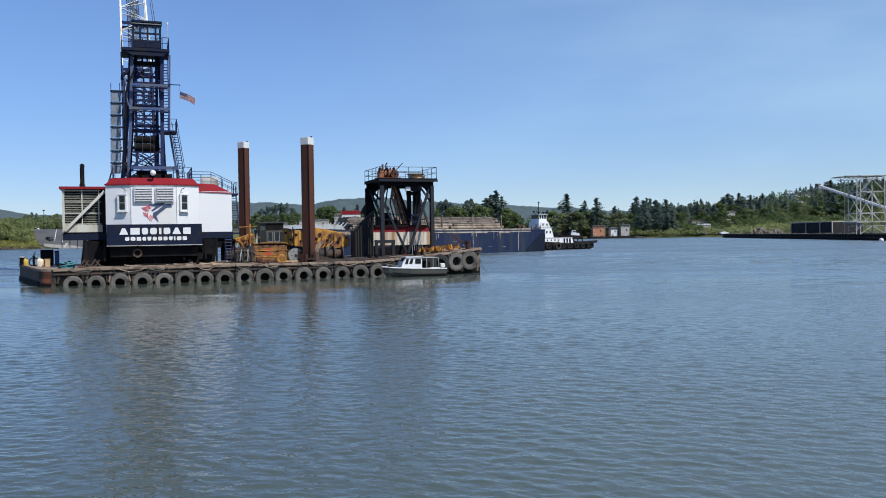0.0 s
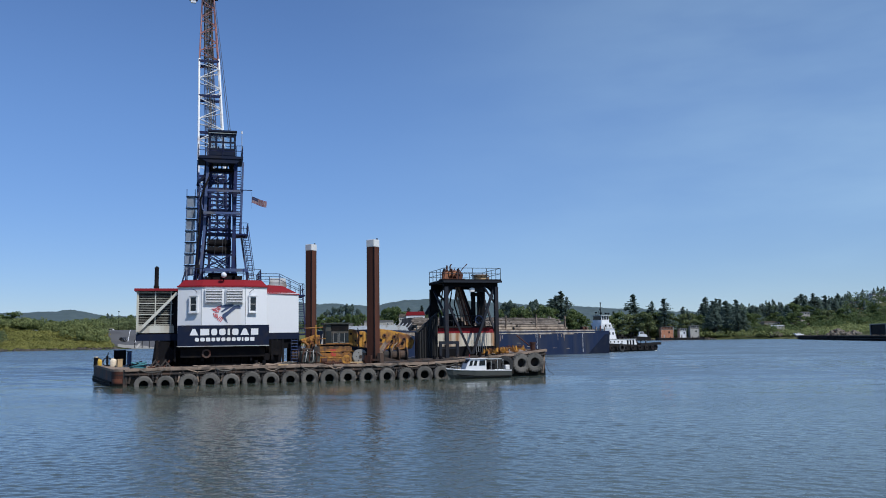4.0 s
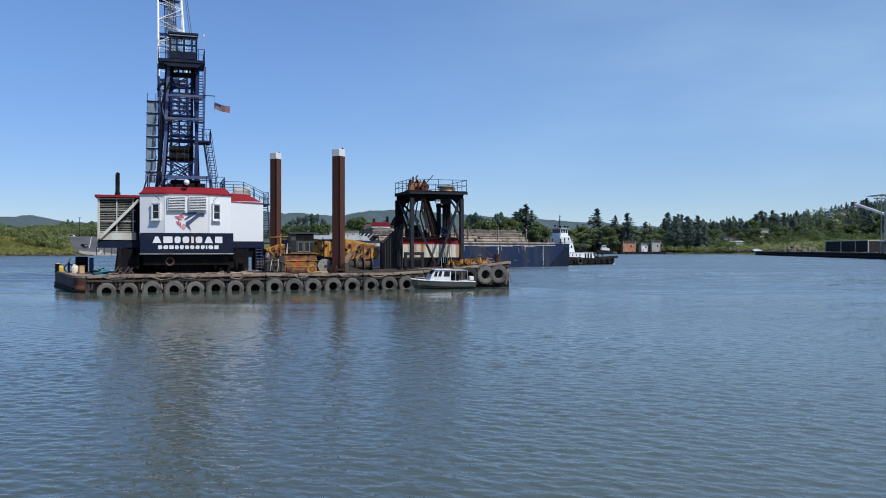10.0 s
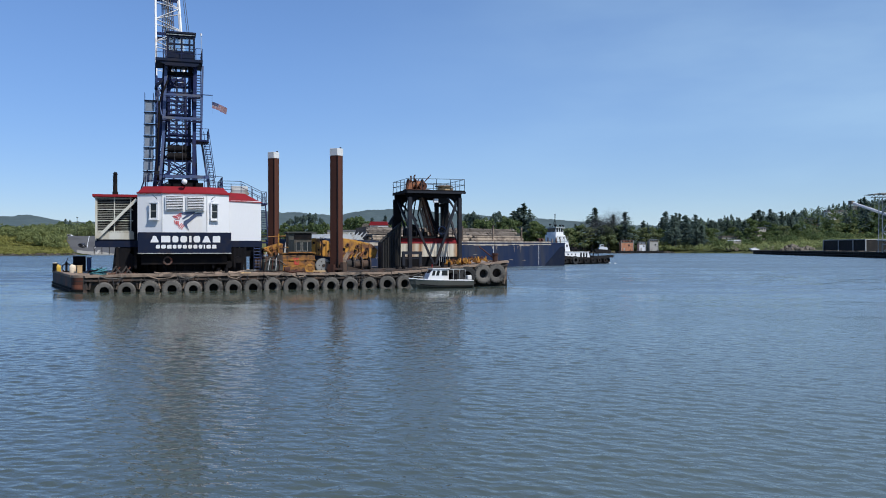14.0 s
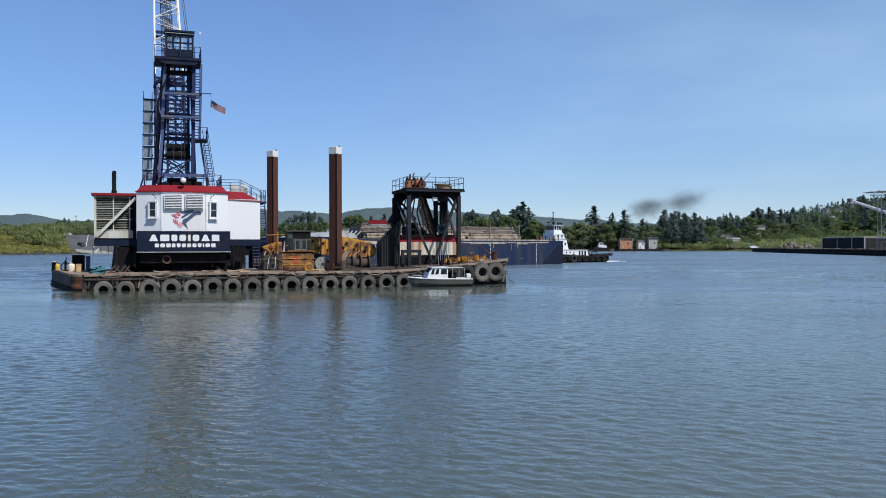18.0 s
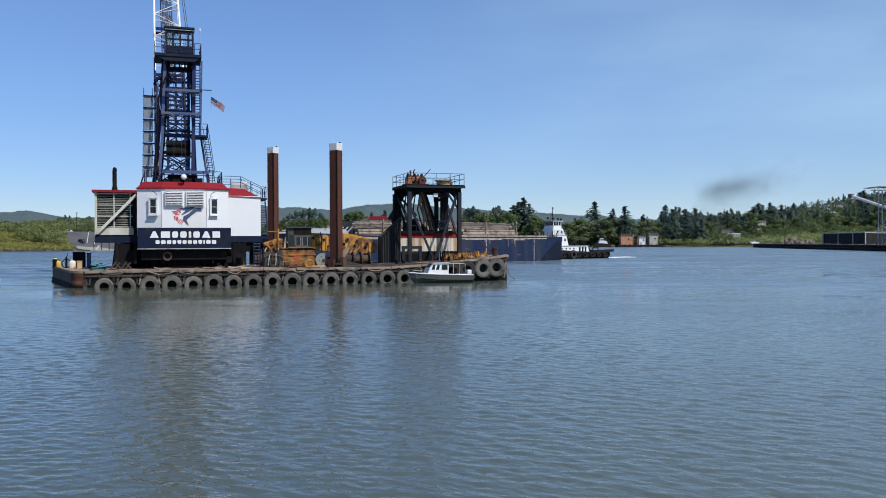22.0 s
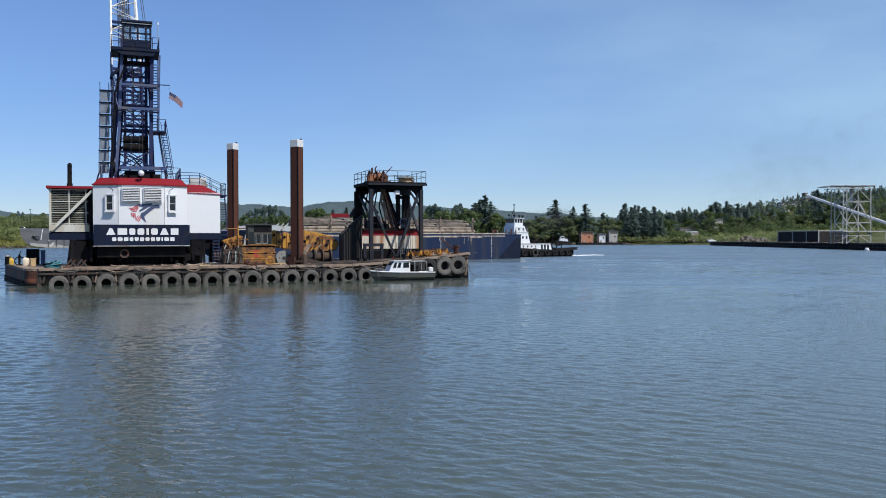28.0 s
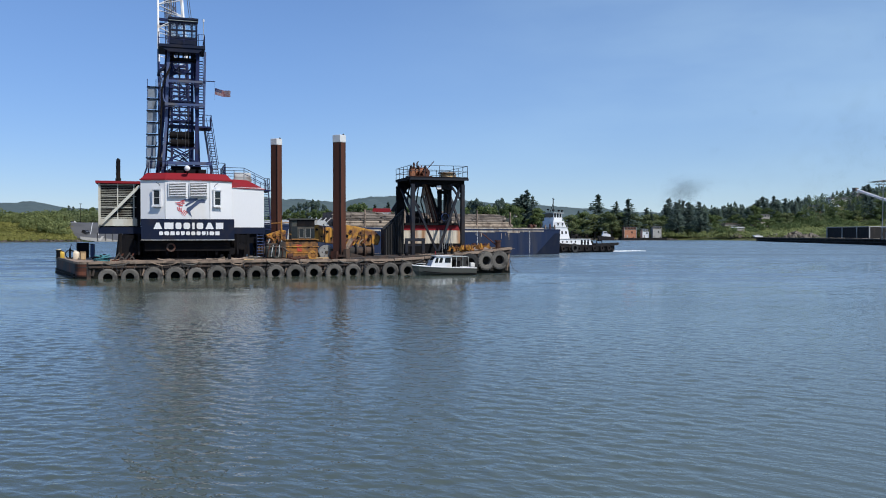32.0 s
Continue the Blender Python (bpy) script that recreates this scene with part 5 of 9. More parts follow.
# round floodlight on the roof edge
bm = B()
bmesh.ops.create_uvsphere(bm, u_segments=16, v_segments=10, radius=0.27, matrix=pose(-0.05, -5.85, 10.15))
part("floodlight", bm, M_white, crane, "round white lamp housing", smooth=True)
part("lamp_arm", tube(B(), (-0.05, -5.2, 9.6), (-0.05, -5.75, 10.05), 0.06, 8), M_black, crane)

# rails on the house roof and the stair down at the right
railing(crane, [(3.55, -3.9, 9.75), (3.55, 4, 9.75)], 1.1)
railing(crane, [(3.6, -3.4, 9.36), (5.4, -3.2, 9.36), (6.4, -3.0, 8.9), (7.4, -3.0, 8.4)], 1.15)
railing(crane, [(3.6, 0.5, 9.36), (5.8, 0.5, 9.36), (7.9, 0.5, 8.4)], 1.15)
railing(crane, [(7.4, -3.0, 8.4), (7.95, -2.6, 8.4), (7.95, 0.5, 8.4)], 1.15)
part("landing", box(B(), 7.28, 8.0, -3.2, 0.8, 8.25, 8.4), M_steel_navy, crane)
stair(crane, (7.72, -2.4, 4.5), (7.72, 0.2, 8.3), 0.8, (1, 0, 0))
part("lower_landing", box(B(), 7.28, 8.0, -3.6, -1.8, 4.35, 4.5), M_steel_navy, crane)
stair(crane, (7.1, -3.0, DECK + 0.05), (7.1, -2.0, 4.4), 0.7, (1, 0, 0))
part("roof_winch", tube(B(), (4.6, -1.2, 9.75), (6.2, -1.2, 9.75), 0.45, 14), M_lightgrey, crane, "pale grey winch drum on the roof")
part("roof_winch_base", box(B(), 4.5, 6.3, -1.7, -0.7, 9.3, 9.55), M_lightgrey, crane)
railing(crane, [(-3.6, -3.9, 9.75), (-3.6, 0, 9.75)], 1.1)

# ---- A-frame tower
Z0, ZT = 9.75, 22.2


def lattice(parent, p, q, wa, wb, mat, r=0.05, bays=10, name="lacing", chord=0.1):
    """A four-chord lattice from p to q; wa and wb are (across, deep) at its ends."""
    p, q = Vector(p), Vector(q)
    d = (q - p).normalized()
    u = Vector((1, 0, 0))
    v = d.cross(u).normalized()
    u = v.cross(d).normalized()

    def at(f, i):
        w = wa[0] + (wb[0] - wa[0]) * f
        h = wa[1] + (wb[1] - wa[1]) * f
        sx, sy = ((-1, -1), (1, -1), (1, 1), (-1, 1))[i]
        return p.lerp(q, f) + u * w / 2 * sx + v * h / 2 * sy

    for i in range(4):
        part("chord", tube(B(), at(0, i), at(1, i), chord, 8), mat, parent)
    for k in range(bays):
        f0, f1 = k / bays, (k + 1) / bays
        for i in range(4):
            j = (i + 1) % 4
            a, b = (i, j) if (k + i) % 2 else (j, i)
            bm = tube(B(), at(f0, a), at(f1, b), r, 5)
            if i in (0, 2):
                tube(bm, at(f0, a), at((f0 + f1) / 2, b), r * 0.9, 5)
            part(name, bm, mat, parent)


def leg(pts, w, mat, label=""):
    bm = B()
    for p, q in zip(pts, pts[1:]):
        beam(bm, p, q, w)
    part("tower_leg", bm, mat, crane, label)


# this leg and the stair post have sunlight painted in as lighter blue
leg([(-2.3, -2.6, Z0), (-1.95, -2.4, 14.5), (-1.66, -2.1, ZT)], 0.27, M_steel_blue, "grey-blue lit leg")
leg([(0.86, -2.6, Z0), (0.95, -2.4, 14.5), (1.08, -2.1, ZT)], 0.34, M_steel_navy)
leg([(-2.75, -1.6, Z0), (-2.25, -1.4, 15.5), (-1.75, -1.1, ZT)], 0.40, M_steel_navy)
leg([(-2.2, 2.4, Z0), (-1.3, 0.7, ZT)], 0.32, M_steel_navy)
leg([(1.3, 2.4, Z0), (0.85, 0.7, ZT)], 0.32, M_steel_navy)
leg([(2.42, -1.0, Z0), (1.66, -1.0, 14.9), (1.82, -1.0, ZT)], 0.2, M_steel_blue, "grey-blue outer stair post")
leg([(-1.42, -1.2, 10.9), (-1.40, -1.2, ZT)], 0.24, M_steel_navy)
leg([(0.52, -1.2, 10.9), (0.56, -1.2, ZT)], 0.28, M_steel_navy)
leg([(-0.66, -1.25, 12.5), (-0.64, -1.25, 20.6)], 0.15, M_steel_navy)
# cross beams on the front with sunlight put into their colour, dark ties between the inner columns
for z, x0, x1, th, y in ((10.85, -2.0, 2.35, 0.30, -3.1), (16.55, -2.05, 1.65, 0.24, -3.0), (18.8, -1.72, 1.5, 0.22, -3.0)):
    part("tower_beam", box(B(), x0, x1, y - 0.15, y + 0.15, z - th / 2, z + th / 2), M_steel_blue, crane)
    part("beam_flange", box(B(), x0, x1, y - 0.22, y + 0.22, z - th / 2 - 0.16, z - th / 2 - 0.1), M_steel_navy, crane)
part("beam_leg", box(B(), 2.15, 2.38, -3.2, -2.95, 9.75, 10.7), M_steel_navy, crane)
for z, th, x0, x1 in ((20.98, 0.16, -1.4, 0.5), (19.9, 0.24, -1.4, 0.5), (19.3, 0.2, -1.4, 0.9), (18.45, 0.18, -1.6, 0.5), (18.08, 0.14, -1.4, 0.5), (17.6, 0.2, -1.4, 0.5),
                      (17.15, 0.14, -1.4, 0.5), (16.1, 0.12, -1.4, 0.5), (15.75, 0.2, -1.5, 0.5), (15.2, 0.14, -1.4, 0.5), (14.6, 0.36, -1.7, 1.0), (12.55, 0.2, -1.8, 0.9)):
    part("tie_beam", box(B(), x0, x1, -1.42, -1.12, z - th / 2, z + th / 2), M_steel_navy, crane)
for z in (11.2, 13.2, 15.4, 17.4, 19.6, 21.4):
    f = (z - Z0) / (ZT - Z0)
    part("rear_tie", box(B(), -2.2 + 0.9 * f, 1.3 - 0.45 * f, 2.3 - 1.7 * f, 2.5 - 1.7 * f, z - 0.1, z + 0.1), M_steel_navy, crane)
    for x0, x1 in ((-2.0 + 0.4 * f, -2.1 + 0.8 * f), (0.9 + 0.1 * f, 1.25 - 0.4 * f)):
        part("side_tie", beam(B(), (x0, -2.4, z), (x1, 2.3 - 1.7 * f, z + 0.3), 0.1), M_steel_navy, crane)
for z0, z1, x0, x1 in ((15.3, 17.1, -1.35, 0.45), (17.6, 19.2, -0.6, 0.5), (19.95, 21.0, -1.3, -0.6)):
    part("inner_brace", beam(B(), (x0, 0.9, z0), (x1, 0.7, z1), 0.08), M_steel_navy, crane)
    part("inner_brace", beam(B(), (x1, 0.9, z0), (x0, 0.7, z1), 0.08), M_steel_navy, crane)
# hoist drums and the cross of braces below them
for z, r in ((13.75, 0.36), (13.0, 0.38)):
    part("hoist_drum", tube(B(), (-1.55, -1.3, z), (0.62, -1.3, z), r, 16), M_black, crane)
    for x in (-1.6, -0.5, 0.66):
        part("drum_flange", tube(B(), (x - 0.04, -1.3, z), (x + 0.04, -1.3, z), r + 0.1, 16), M_black, crane)
for x0, z0, x1, z1, y in ((-1.85, 11.05, 0.75, 12.5, -2.5), (0.85, 11.05, -1.75, 12.5, -2.5), (-1.0, 11.0, 0.4, 12.4, 0.5), (0.4, 11.0, -1.0, 12.4, 0.5), (-2.4, 10.0, -1.1, 11.6, -2.9), (-1.9, 10.9, -1.2, 12.4, 1.4)):
    part("cross_brace", beam(B(), (x0, y, z0), (x1, y, z1), 0.12), M_steel_navy, crane)
for x in (-0.95, -0.15, 0.2):
    part("hoist_rope", tube(B(), (x, -1.7, 10.4), (x * 0.7, -1.7, 21.6), 0.025, 5), M_rope, crane)
# hoop, cable trays and gear under the cab
part("hoop", pipe(B(), [(-0.45 + 0.95 * math.cos(math.pi * (1 + i / 14)), -1.7, 20.75 + 0.95 * math.sin(math.pi * (1 + i / 14))) for i in range(15)], 0.06, 8), M_steel_navy, crane)
part("head_tray", box(B(), -1.6, 1.0, -1.9, -1.3, 21.05, 21.3), M_black, crane)
for x in (-1.25, -0.75, -0.3, 0.2, 0.7):
    part("head_post", box(B(), x - 0.07, x + 0.07, -1.9, -1.6, 21.25, 21.75), M_black, crane)
# the slewing mast of the boom stay at the left, with its zigzag lacing and bent pipe
part("stay_pole", beam(B(), (-2.62, -1.2, 9.9), (-2.66, -1.2, ZT), 0.13), M_steel_blue, crane, "grey-blue pole")
part("stay_pole", beam(B(), (-2.34, -0.9, 9.9), (-2.42, -0.9, 20.2), 0.08), M_lightgrey, crane)
for i in range(22):
    z = 10.2 + i * 0.45
    a, b = ((-2.6, -1.15), (-2.37, -0.92))[::1 if i % 2 else -1]
    part("stay_lacing", beam(B(), (*a, z), (*b, z + 0.45), 0.045), M_lightgrey, crane)
part("bent_pipe", pipe(B(), [(-1.6, -1.9, 21.4), (-1.75, -1.95, 20.7), (-2.15, -2.0, 20.15), (-2.55, -2.0, 19.85), (-2.6, -2.0, 19.4)], 0.17, 10), M_navy, crane, "thick navy bent pipe", smooth=True)
part("hose_drape", pipe(B(), [(-2.45, -2.3, 19.6), (-2.2, -2.5, 18.6), (-2.25, -2.6, 17.6), (-2.1, -2.7, 16.9), (-1.85, -2.7, 16.6)], 0.07, 8), M_steel_blue, crane)
part("hose_drape", pipe(B(), [(-1.5, -2.5, 20.3), (-1.9, -2.7, 19.3), (-2.3, -2.7, 18.0), (-2.4, -2.8, 15.0), (-2.6, -2.8, 11.6), (-2.5, -2.8, 10.0)], 0.09, 8), M_black, crane)
part("sheave_block", tube(B(), (-2.75, -2.8, 10.9), (-2.3, -2.8, 10.9), 0.5, 16), M_black, crane)

# cab platform and the glazed cab at the top
part("cab_platform", prism(B(), [(-2.65, -3.1), (1.75, -3.1), (1.75, 0.9), (-2.65, 0.9)], 22.08, 22.35), M_navy, crane)
part("platform_skirt", slab(B(), [(-2.45, 22.1), (1.6, 22.1), (1.1, 21.65), (-1.65, 21.65)], -3.0, -2.85), M_navy, crane)
cab = part("cab", box(B(), -1.62, 1.02, -2.75, -1.48, 22.35, 23.1), M_navy, crane, "navy operator cab with small panes")
part("cab_roof", box(B(), -1.72, 1.12, -2.95, -1.3, 24.85, 25.02), M_navy, cab)
part("cab_fascia", box(B(), -1.66, 1.06, -2.86, -2.78, 24.70, 24.78), M_lightgrey, cab)
for x, w in ((-1.52, 0.10), (-0.90, 0.09), (-0.22, 0.09), (0.52, 0.07), (0.94, 0.09)):
    part("mullion", box(B(), x - w, x + w, -2.75, -2.6, 23.1, 24.85), M_navy, cab)
    part("mullion", box(B(), x - w * 0.8, x + w * 0.8, -1.6, -1.48, 23.1, 24.85), M_navy, cab)
for y, up in ((-2.67, 0.0), (-1.54, 0.25)):
    for z, h in ((23.83 + up, 0.08), (24.66 + up * 0.55, 0.17), (23.1, 0.1)):
        part("transom", box(B(), -1.62, 1.02, y - 0.06, y + 0.06, z - h, z + h), M_navy, cab)
    for x0, x1 in ((-1.42, -0.99), (-0.81, -0.31), (-0.13, 0.45), (0.59, 0.85)):
        for z0, z1 in ((23.2, 23.75 + up), (23.91 + up, 24.49 + up * 0.55)):
            pane = part("pane", box(B(), x0, x1, y, y + 0.012, z0, z1), M_clear, cab)
            pane.visible_shadow = False
part("seat", slab(B(), [(-0.75, 22.9), (-0.1, 22.9), (-0.1, 23.1), (-0.6, 23.1), (-0.65, 23.5), (-0.75, 23.5)], -2.2, -1.7), M_black, cab)
for x in (-1.57, 0.97):
    part("cab_side", box(B(), x - 0.05, x + 0.05, -2.6, -1.6, 23.1, 24.85), M_navy, cab)
railing(crane, [(-1.7, -3.05, 22.35), (-2.6, -3.05, 22.35), (-2.6, 0.8, 22.35)], 1.1, step=1.0)
railing(crane, [(1.1, -3.05, 22.35), (1.7, -3.05, 22.35), (1.7, 0.8, 22.35)], 1.1, step=1.0)
railing(crane, [(-1.6, -3.05, 22.35), (1.1, -3.05, 22.35)], 1.0, step=1.5)
mast = part("whip_aerial", tube(B(), (1.68, -1.0, 22.4), (1.68, -1.0, 25.3), 0.03, 6), M_lightgrey, crane)
part("aerial_tip", tube(B(), (1.68, -1.0, 25.2), (1.68, -1.0, 25.45), 0.09, 8), M_white, mast)

# stairs at the right of the tower
stair(crane, (1.32, -1.6, 14.7), (1.42, 1.0, 21.9), 0.56, (1, 0, 0.0), rise=0.29)
part("mid_landing", box(B(), 0.75, 2.35, -2.4, 0.4, 14.45, 14.6), M_steel_navy, crane)
railing(crane, [(1.5, -2.4, 14.6), (2.32, -2.4, 14.6), (2.32, 0.2, 14.6)], 1.1, step=1.0)
stair(crane, (2.72, -3.0, 9.8), (2.12, -1.8, 14.5), 0.5, (1, 0, 0), rise=0.25)
part("flag_arm", box(B(), 0.9, 2.78, -1.25, -1.17, 19.22, 19.3), M_steel_navy, crane)

# caged ladder tower at the left: bays of grey-blue sheet between hoops
for i in range(7):
    z = 10.35 + i * 1.16
    x = -3.80 + 0.022 * i
    part("cage_panel", box(B(), x + 0.04, x + 0.84, -1.36, -1.32, z + 0.04, z + 1.04), M_galvanised, crane, "grey ladder cage sheet", bevel=0.01)
    for d, u in ((0.0, 0.0), (0.88, 0.12)):
        part("cage_bar", box(B(), x + d - 0.025, x + d + 0.025, -1.45, -1.38, z + u, z + 0.9 + u), M_steel_navy, crane)
    part("cage_hoop", box(B(), x - 0.05, x + 1.15, -1.5, -0.6, z + 1.06, z + 1.13), M_navy, crane)
for x in (-3.66, -2.86):
    part("cage_post", box(B(), x - 0.03, x + 0.03, -1.45, -1.39, 18.4, 19.15), M_steel_navy, crane)
part("cage_strut", beam(B(), (-4.15, -1.2, 9.2), (-3.5, -1.2, 11.4), 0.14), M_steel_navy, crane)
part("cage_strut", beam(B(), (-3.5, -1.2, 11.4), (-2.8, -1.2, 13.0), 0.1), M_steel_navy, crane)
railing(crane, [(-3.4, -4.2, 9.75), (-1.8, -4.95, 9.75)], 1.1, step=1.0)
railing(crane, [(1.8, -4.9, 9.75), (3.5, -4.1, 9.75)], 1.1, step=1.0)
for x in (-1.6, -0.7, 0.4, 1.4):
    part("roof_gear", box(B(), x - 0.35, x + 0.35, -3.9, -2.9, 9.75, 10.1 + 0.12 * (x > 0)), M_black, crane)
part("winch_drum", tube(B(), (-1.5, -2.5, 10.2), (1.3, -2.5, 10.2), 0.42, 16), M_black, crane)

# ---- boom: from its foot on the far side, up and away; points in the crane's own space
inv = CRANE.inverted()
FOOT = inv @ Vector((-27.6, 88.0, 7.0))
HIP = inv @ Vector((-30.86, 96.0, 28.2))
HEAD = inv @ Vector((-32.6, 100.3, 37.85))
TIP = inv @ Vector((-34.3, 104.6, 49.5))
boom = part("boom", tube(B(), FOOT + Vector((-1.5, 0, 0)), FOOT + Vector((1.5, 0, 0)), 0.3, 12), M_navy, crane, "white lattice boom, red at its head")
knee = FOOT.lerp(HIP, 0.72)
lattice(boom, FOOT, knee, (2.9, 2.2), (2.95, 2.2), M_steel_navy, 0.06, 8, chord=0.14)
lattice(boom, knee, HEAD, (2.95, 2.2), (2.3, 1.9), M_boom, 0.045, 11, chord=0.12)
lattice(boom, HEAD, TIP, (2.25, 1.8), (1.25, 1.0), M_boomred, 0.05, 9, chord=0.085)
lattice(boom, knee, HEAD, (1.3, 0.9), (1.05, 0.7), M_steel_blue, 0.035, 22, name="inner_lacing", chord=0.06)
lattice(boom, HEAD, TIP, (1.05, 0.7), (0.7, 0.5), M_hull, 0.05, 20, name="inner_lacing", chord=0.09)
for x in (-0.3, -0.1, 0.15, 0.4):
    part("boom_hose", tube(B(), knee + Vector((x, -0.6, 0)), TIP + Vector((x * 0.7, -0.5, -1.0)), 0.05, 6), M_rope, boom)
for f in (0.0, 0.36, 0.68, 1.0):
    c = knee.lerp(HEAD, f)
    w = 1.5 - 0.32 * f
    part("boom_joint", beam(B(), c + Vector((-w, -1.1, 0)), c + Vector((w, -1.1, 0)), 0.2, 0.3), M_steel_navy, boom)
    part("boom_joint", beam(B(), c + Vector((-w, 1.1, 0)), c + Vector((w, 1.1, 0)), 0.2, 0.3), M_steel_navy, boom)
axis = (TIP - HEAD).normalized()
part("boom_head", box(B(), -0.75, 0.75, -0.7, 0.9, -1.0, 2.2, Matrix.Translation(TIP) @ axis.to_track_quat("Z", "Y").to_matrix().to_4x4()), M_boomred, boom, "faded red boom head")
for x in (-0.55, 0.0, 0.55):
    part("sheave", tube(B(), TIP + Vector((x - 0.14, -0.9, 0.8)), TIP + Vector((x + 0.14, -0.9, 0.8)), 0.85, 18), M_black, boom)
    part("sheave", tube(B(), TIP + Vector((x - 0.1, -0.6, -2.0)), TIP + Vector((x + 0.1, -0.6, -2.0)), 0.6, 16), M_rust, boom)
part("head_block", box(B(), -1.35, -0.75, -0.6, 0.4, -1.4, 0.2, Matrix.Translation(TIP)), M_rust, boom)
part("head_block", box(B(), 0.75, 1.3, -0.6, 0.4, -1.5, -0.1, Matrix.Translation(TIP)), M_black, boom)
frame_at = TIP + Vector((-1.75, -0.3, -1.3))
for a, b in (((-0.45, -0.7), (0.45, -0.7)), ((0.45, -0.7), (0.45, 0.7)), ((0.45, 0.7), (-0.45, 0.7)), ((-0.45, 0.7), (-0.45, -0.7))):
    part("head_lamp_frame", beam(B(), frame_at + Vector((a[0], 0, a[1])), frame_at + Vector((b[0], 0, b[1])), 0.16), M_navy, boom)
part("head_lamp", box(B(), -0.32, 0.32, -0.15, 0.15, -1.0, -0.72, Matrix.Translation(frame_at)), M_white, boom)
part("head_arm", beam(B(), frame_at + Vector((0.4, 0, 0.5)), TIP + Vector((-0.7, 0, -0.9)), 0.12), M_navy, boom)
for x in (-0.35, 0.0, 0.3):
    part("hoist_rope", tube(B(), TIP + Vector((x, -1.1, -1.6)), FOOT.lerp(HIP, 0.45) + Vector((x * 1.4, -1.3, 0)), 0.035, 5), M_rope, boom)
for x in (0.75, 0.95):
    part("pendant", tube(B(), TIP + Vector((x * 0.7, -0.6, 0.2)), (x, -0.5, ZT), 0.03, 5), M_rope, boom)
part("pendant", tube(B(), TIP + Vector((-0.5, -0.6, 0.2)), (-1.1, -0.5, ZT), 0.03, 5), M_rope, boom)
for f in (0.15, 0.4, 0.65, 0.9):
    part("walkway_plate", beam(B(), HEAD.lerp(TIP, f) + Vector((-0.4, -0.2, 0)), HEAD.lerp(TIP, f) + Vector((0.4, -0.2, 0)), 0.3, 0.5), M_hull, boom)


# ---------------------------------------------------------------- gantry tower at the raised end of the barge
gantry = empty("spud_gantry", on(30.6, 3.7, 0), "black steel gantry tower with a railed platform on top", "gantry")
LEGS = [(0.0, 0.0), (5.4, 0.0), (0.0, 5.0), (5.4, 5.0)]
for i, (x, y) in enumerate(LEGS):
    zf = deck_z(30.6 + x) - 0.1
    w = 0.36 if i < 2 else 0.8
    leg = part("leg", box(B(), x - w / 2, x + w / 2, y - 0.25, y + 0.25, zf, 9.1), M_gantry if i < 2 else M_black, gantry)
    part("foot_plate", box(B(), x - 0.55, x + 0.55, y - 0.5, y + 0.5, zf, zf + 0.14), M_black, leg)
part("platform", box(B(), -0.35, 5.85, -0.5, 5.6, 9.55, 9.85), M_black, gantry)
part("platform_girder", box(B(), -0.25, 5.65, 0.1, 0.3, 9.1, 9.55), M_black, gantry)
part("platform_girder", box(B(), -0.25, 5.65, 4.8, 5.2, 9.1, 9.55), M_black, gantry)
part("platform_edge", box(B(), -0.4, 5.9, -0.56, -0.5, 9.5, 9.72), M_gantry, gantry)
railing(gantry, [(-0.3, -0.45, 9.85), (5.8, -0.45, 9.85), (5.8, 5.5, 9.85), (-0.3, 5.5, 9.85), (-0.3, -0.45, 9.85)], 1.15, M_gantry, 1.5)
for p, q, w in (((0.1, 0.1, 7.6), (2.6, 0.1, 2.2), 0.2), ((5.2, 0.1, 8.9), (2.8, 0.1, 2.2), 0.24), ((4.1, 0.1, 9.1), (5.3, 0.1, 7.4), 0.18),
                ((1.0, 5, 9.5), (-0.9, 5, 6.4), 0.3), ((0, 0.4, 6.2), (0, 4.8, 8.9), 0.2), ((5.4, 0.3, 4.2), (5.4, 4.8, 8.9), 0.2),
                ((0.2, 5, 9.0), (2.2, 5, 6.8), 0.2), ((-0.6, 5, 6.8), (-0.2, 5, 4.9), 0.22), ((0.4, 5, 7.4), (1.2, 5, 4.9), 0.2)):
    part("brace", beam(B(), p, q, w, w), M_gantry, gantry)
for y in (0.6, 4.6):
    arch = [(0.25, 9.2), (1.3, 9.1), (0.95, 9.0), (0.6, 8.75), (0.35, 8.3), (0.25, 7.8)]
    part("arch_plate", slab(B(), arch, y - 0.4, y - 0.3), M_black, gantry)
    arch = [(5.15, 9.2), (4.1, 9.1), (4.45, 9.0), (4.8, 8.75), (5.05, 8.3), (5.15, 7.8)]
    part("arch_plate", slab(B(), arch, y - 0.4, y - 0.3), M_black, gantry)
for x0, x1, z in ((-0.2, 0.7, 8.6), (4.7, 5.6, 8.6)):
    part("gusset", slab(B(), [(x0, 9.15), (x1, 9.15), (x0 if x0 < 1 else x1, 7.6)], 0.0, 0.2), M_black, gantry)
for x in (3.85, 4.9):
    part("hanging_post", box(B(), x - 0.19, x + 0.19, 2.8, 3.2, 5.6, 9.2), M_black, gantry)
for z in (8.45, 6.0):
    part("hanging_tie", box(B(), 3.6, 5.1, 2.85, 3.15, z - 0.17, z + 0.17), M_black, gantry)
part("sheave_box", box(B(), 3.6, 5.2, 2.7, 3.3, 8.7, 9.2), M_gantry, gantry)
lamp = part("floodlight", box(B(), 2.62, 3.08, 0.0, 0.35, 8.6, 8.98), M_white, gantry, "white floodlight under the platform")
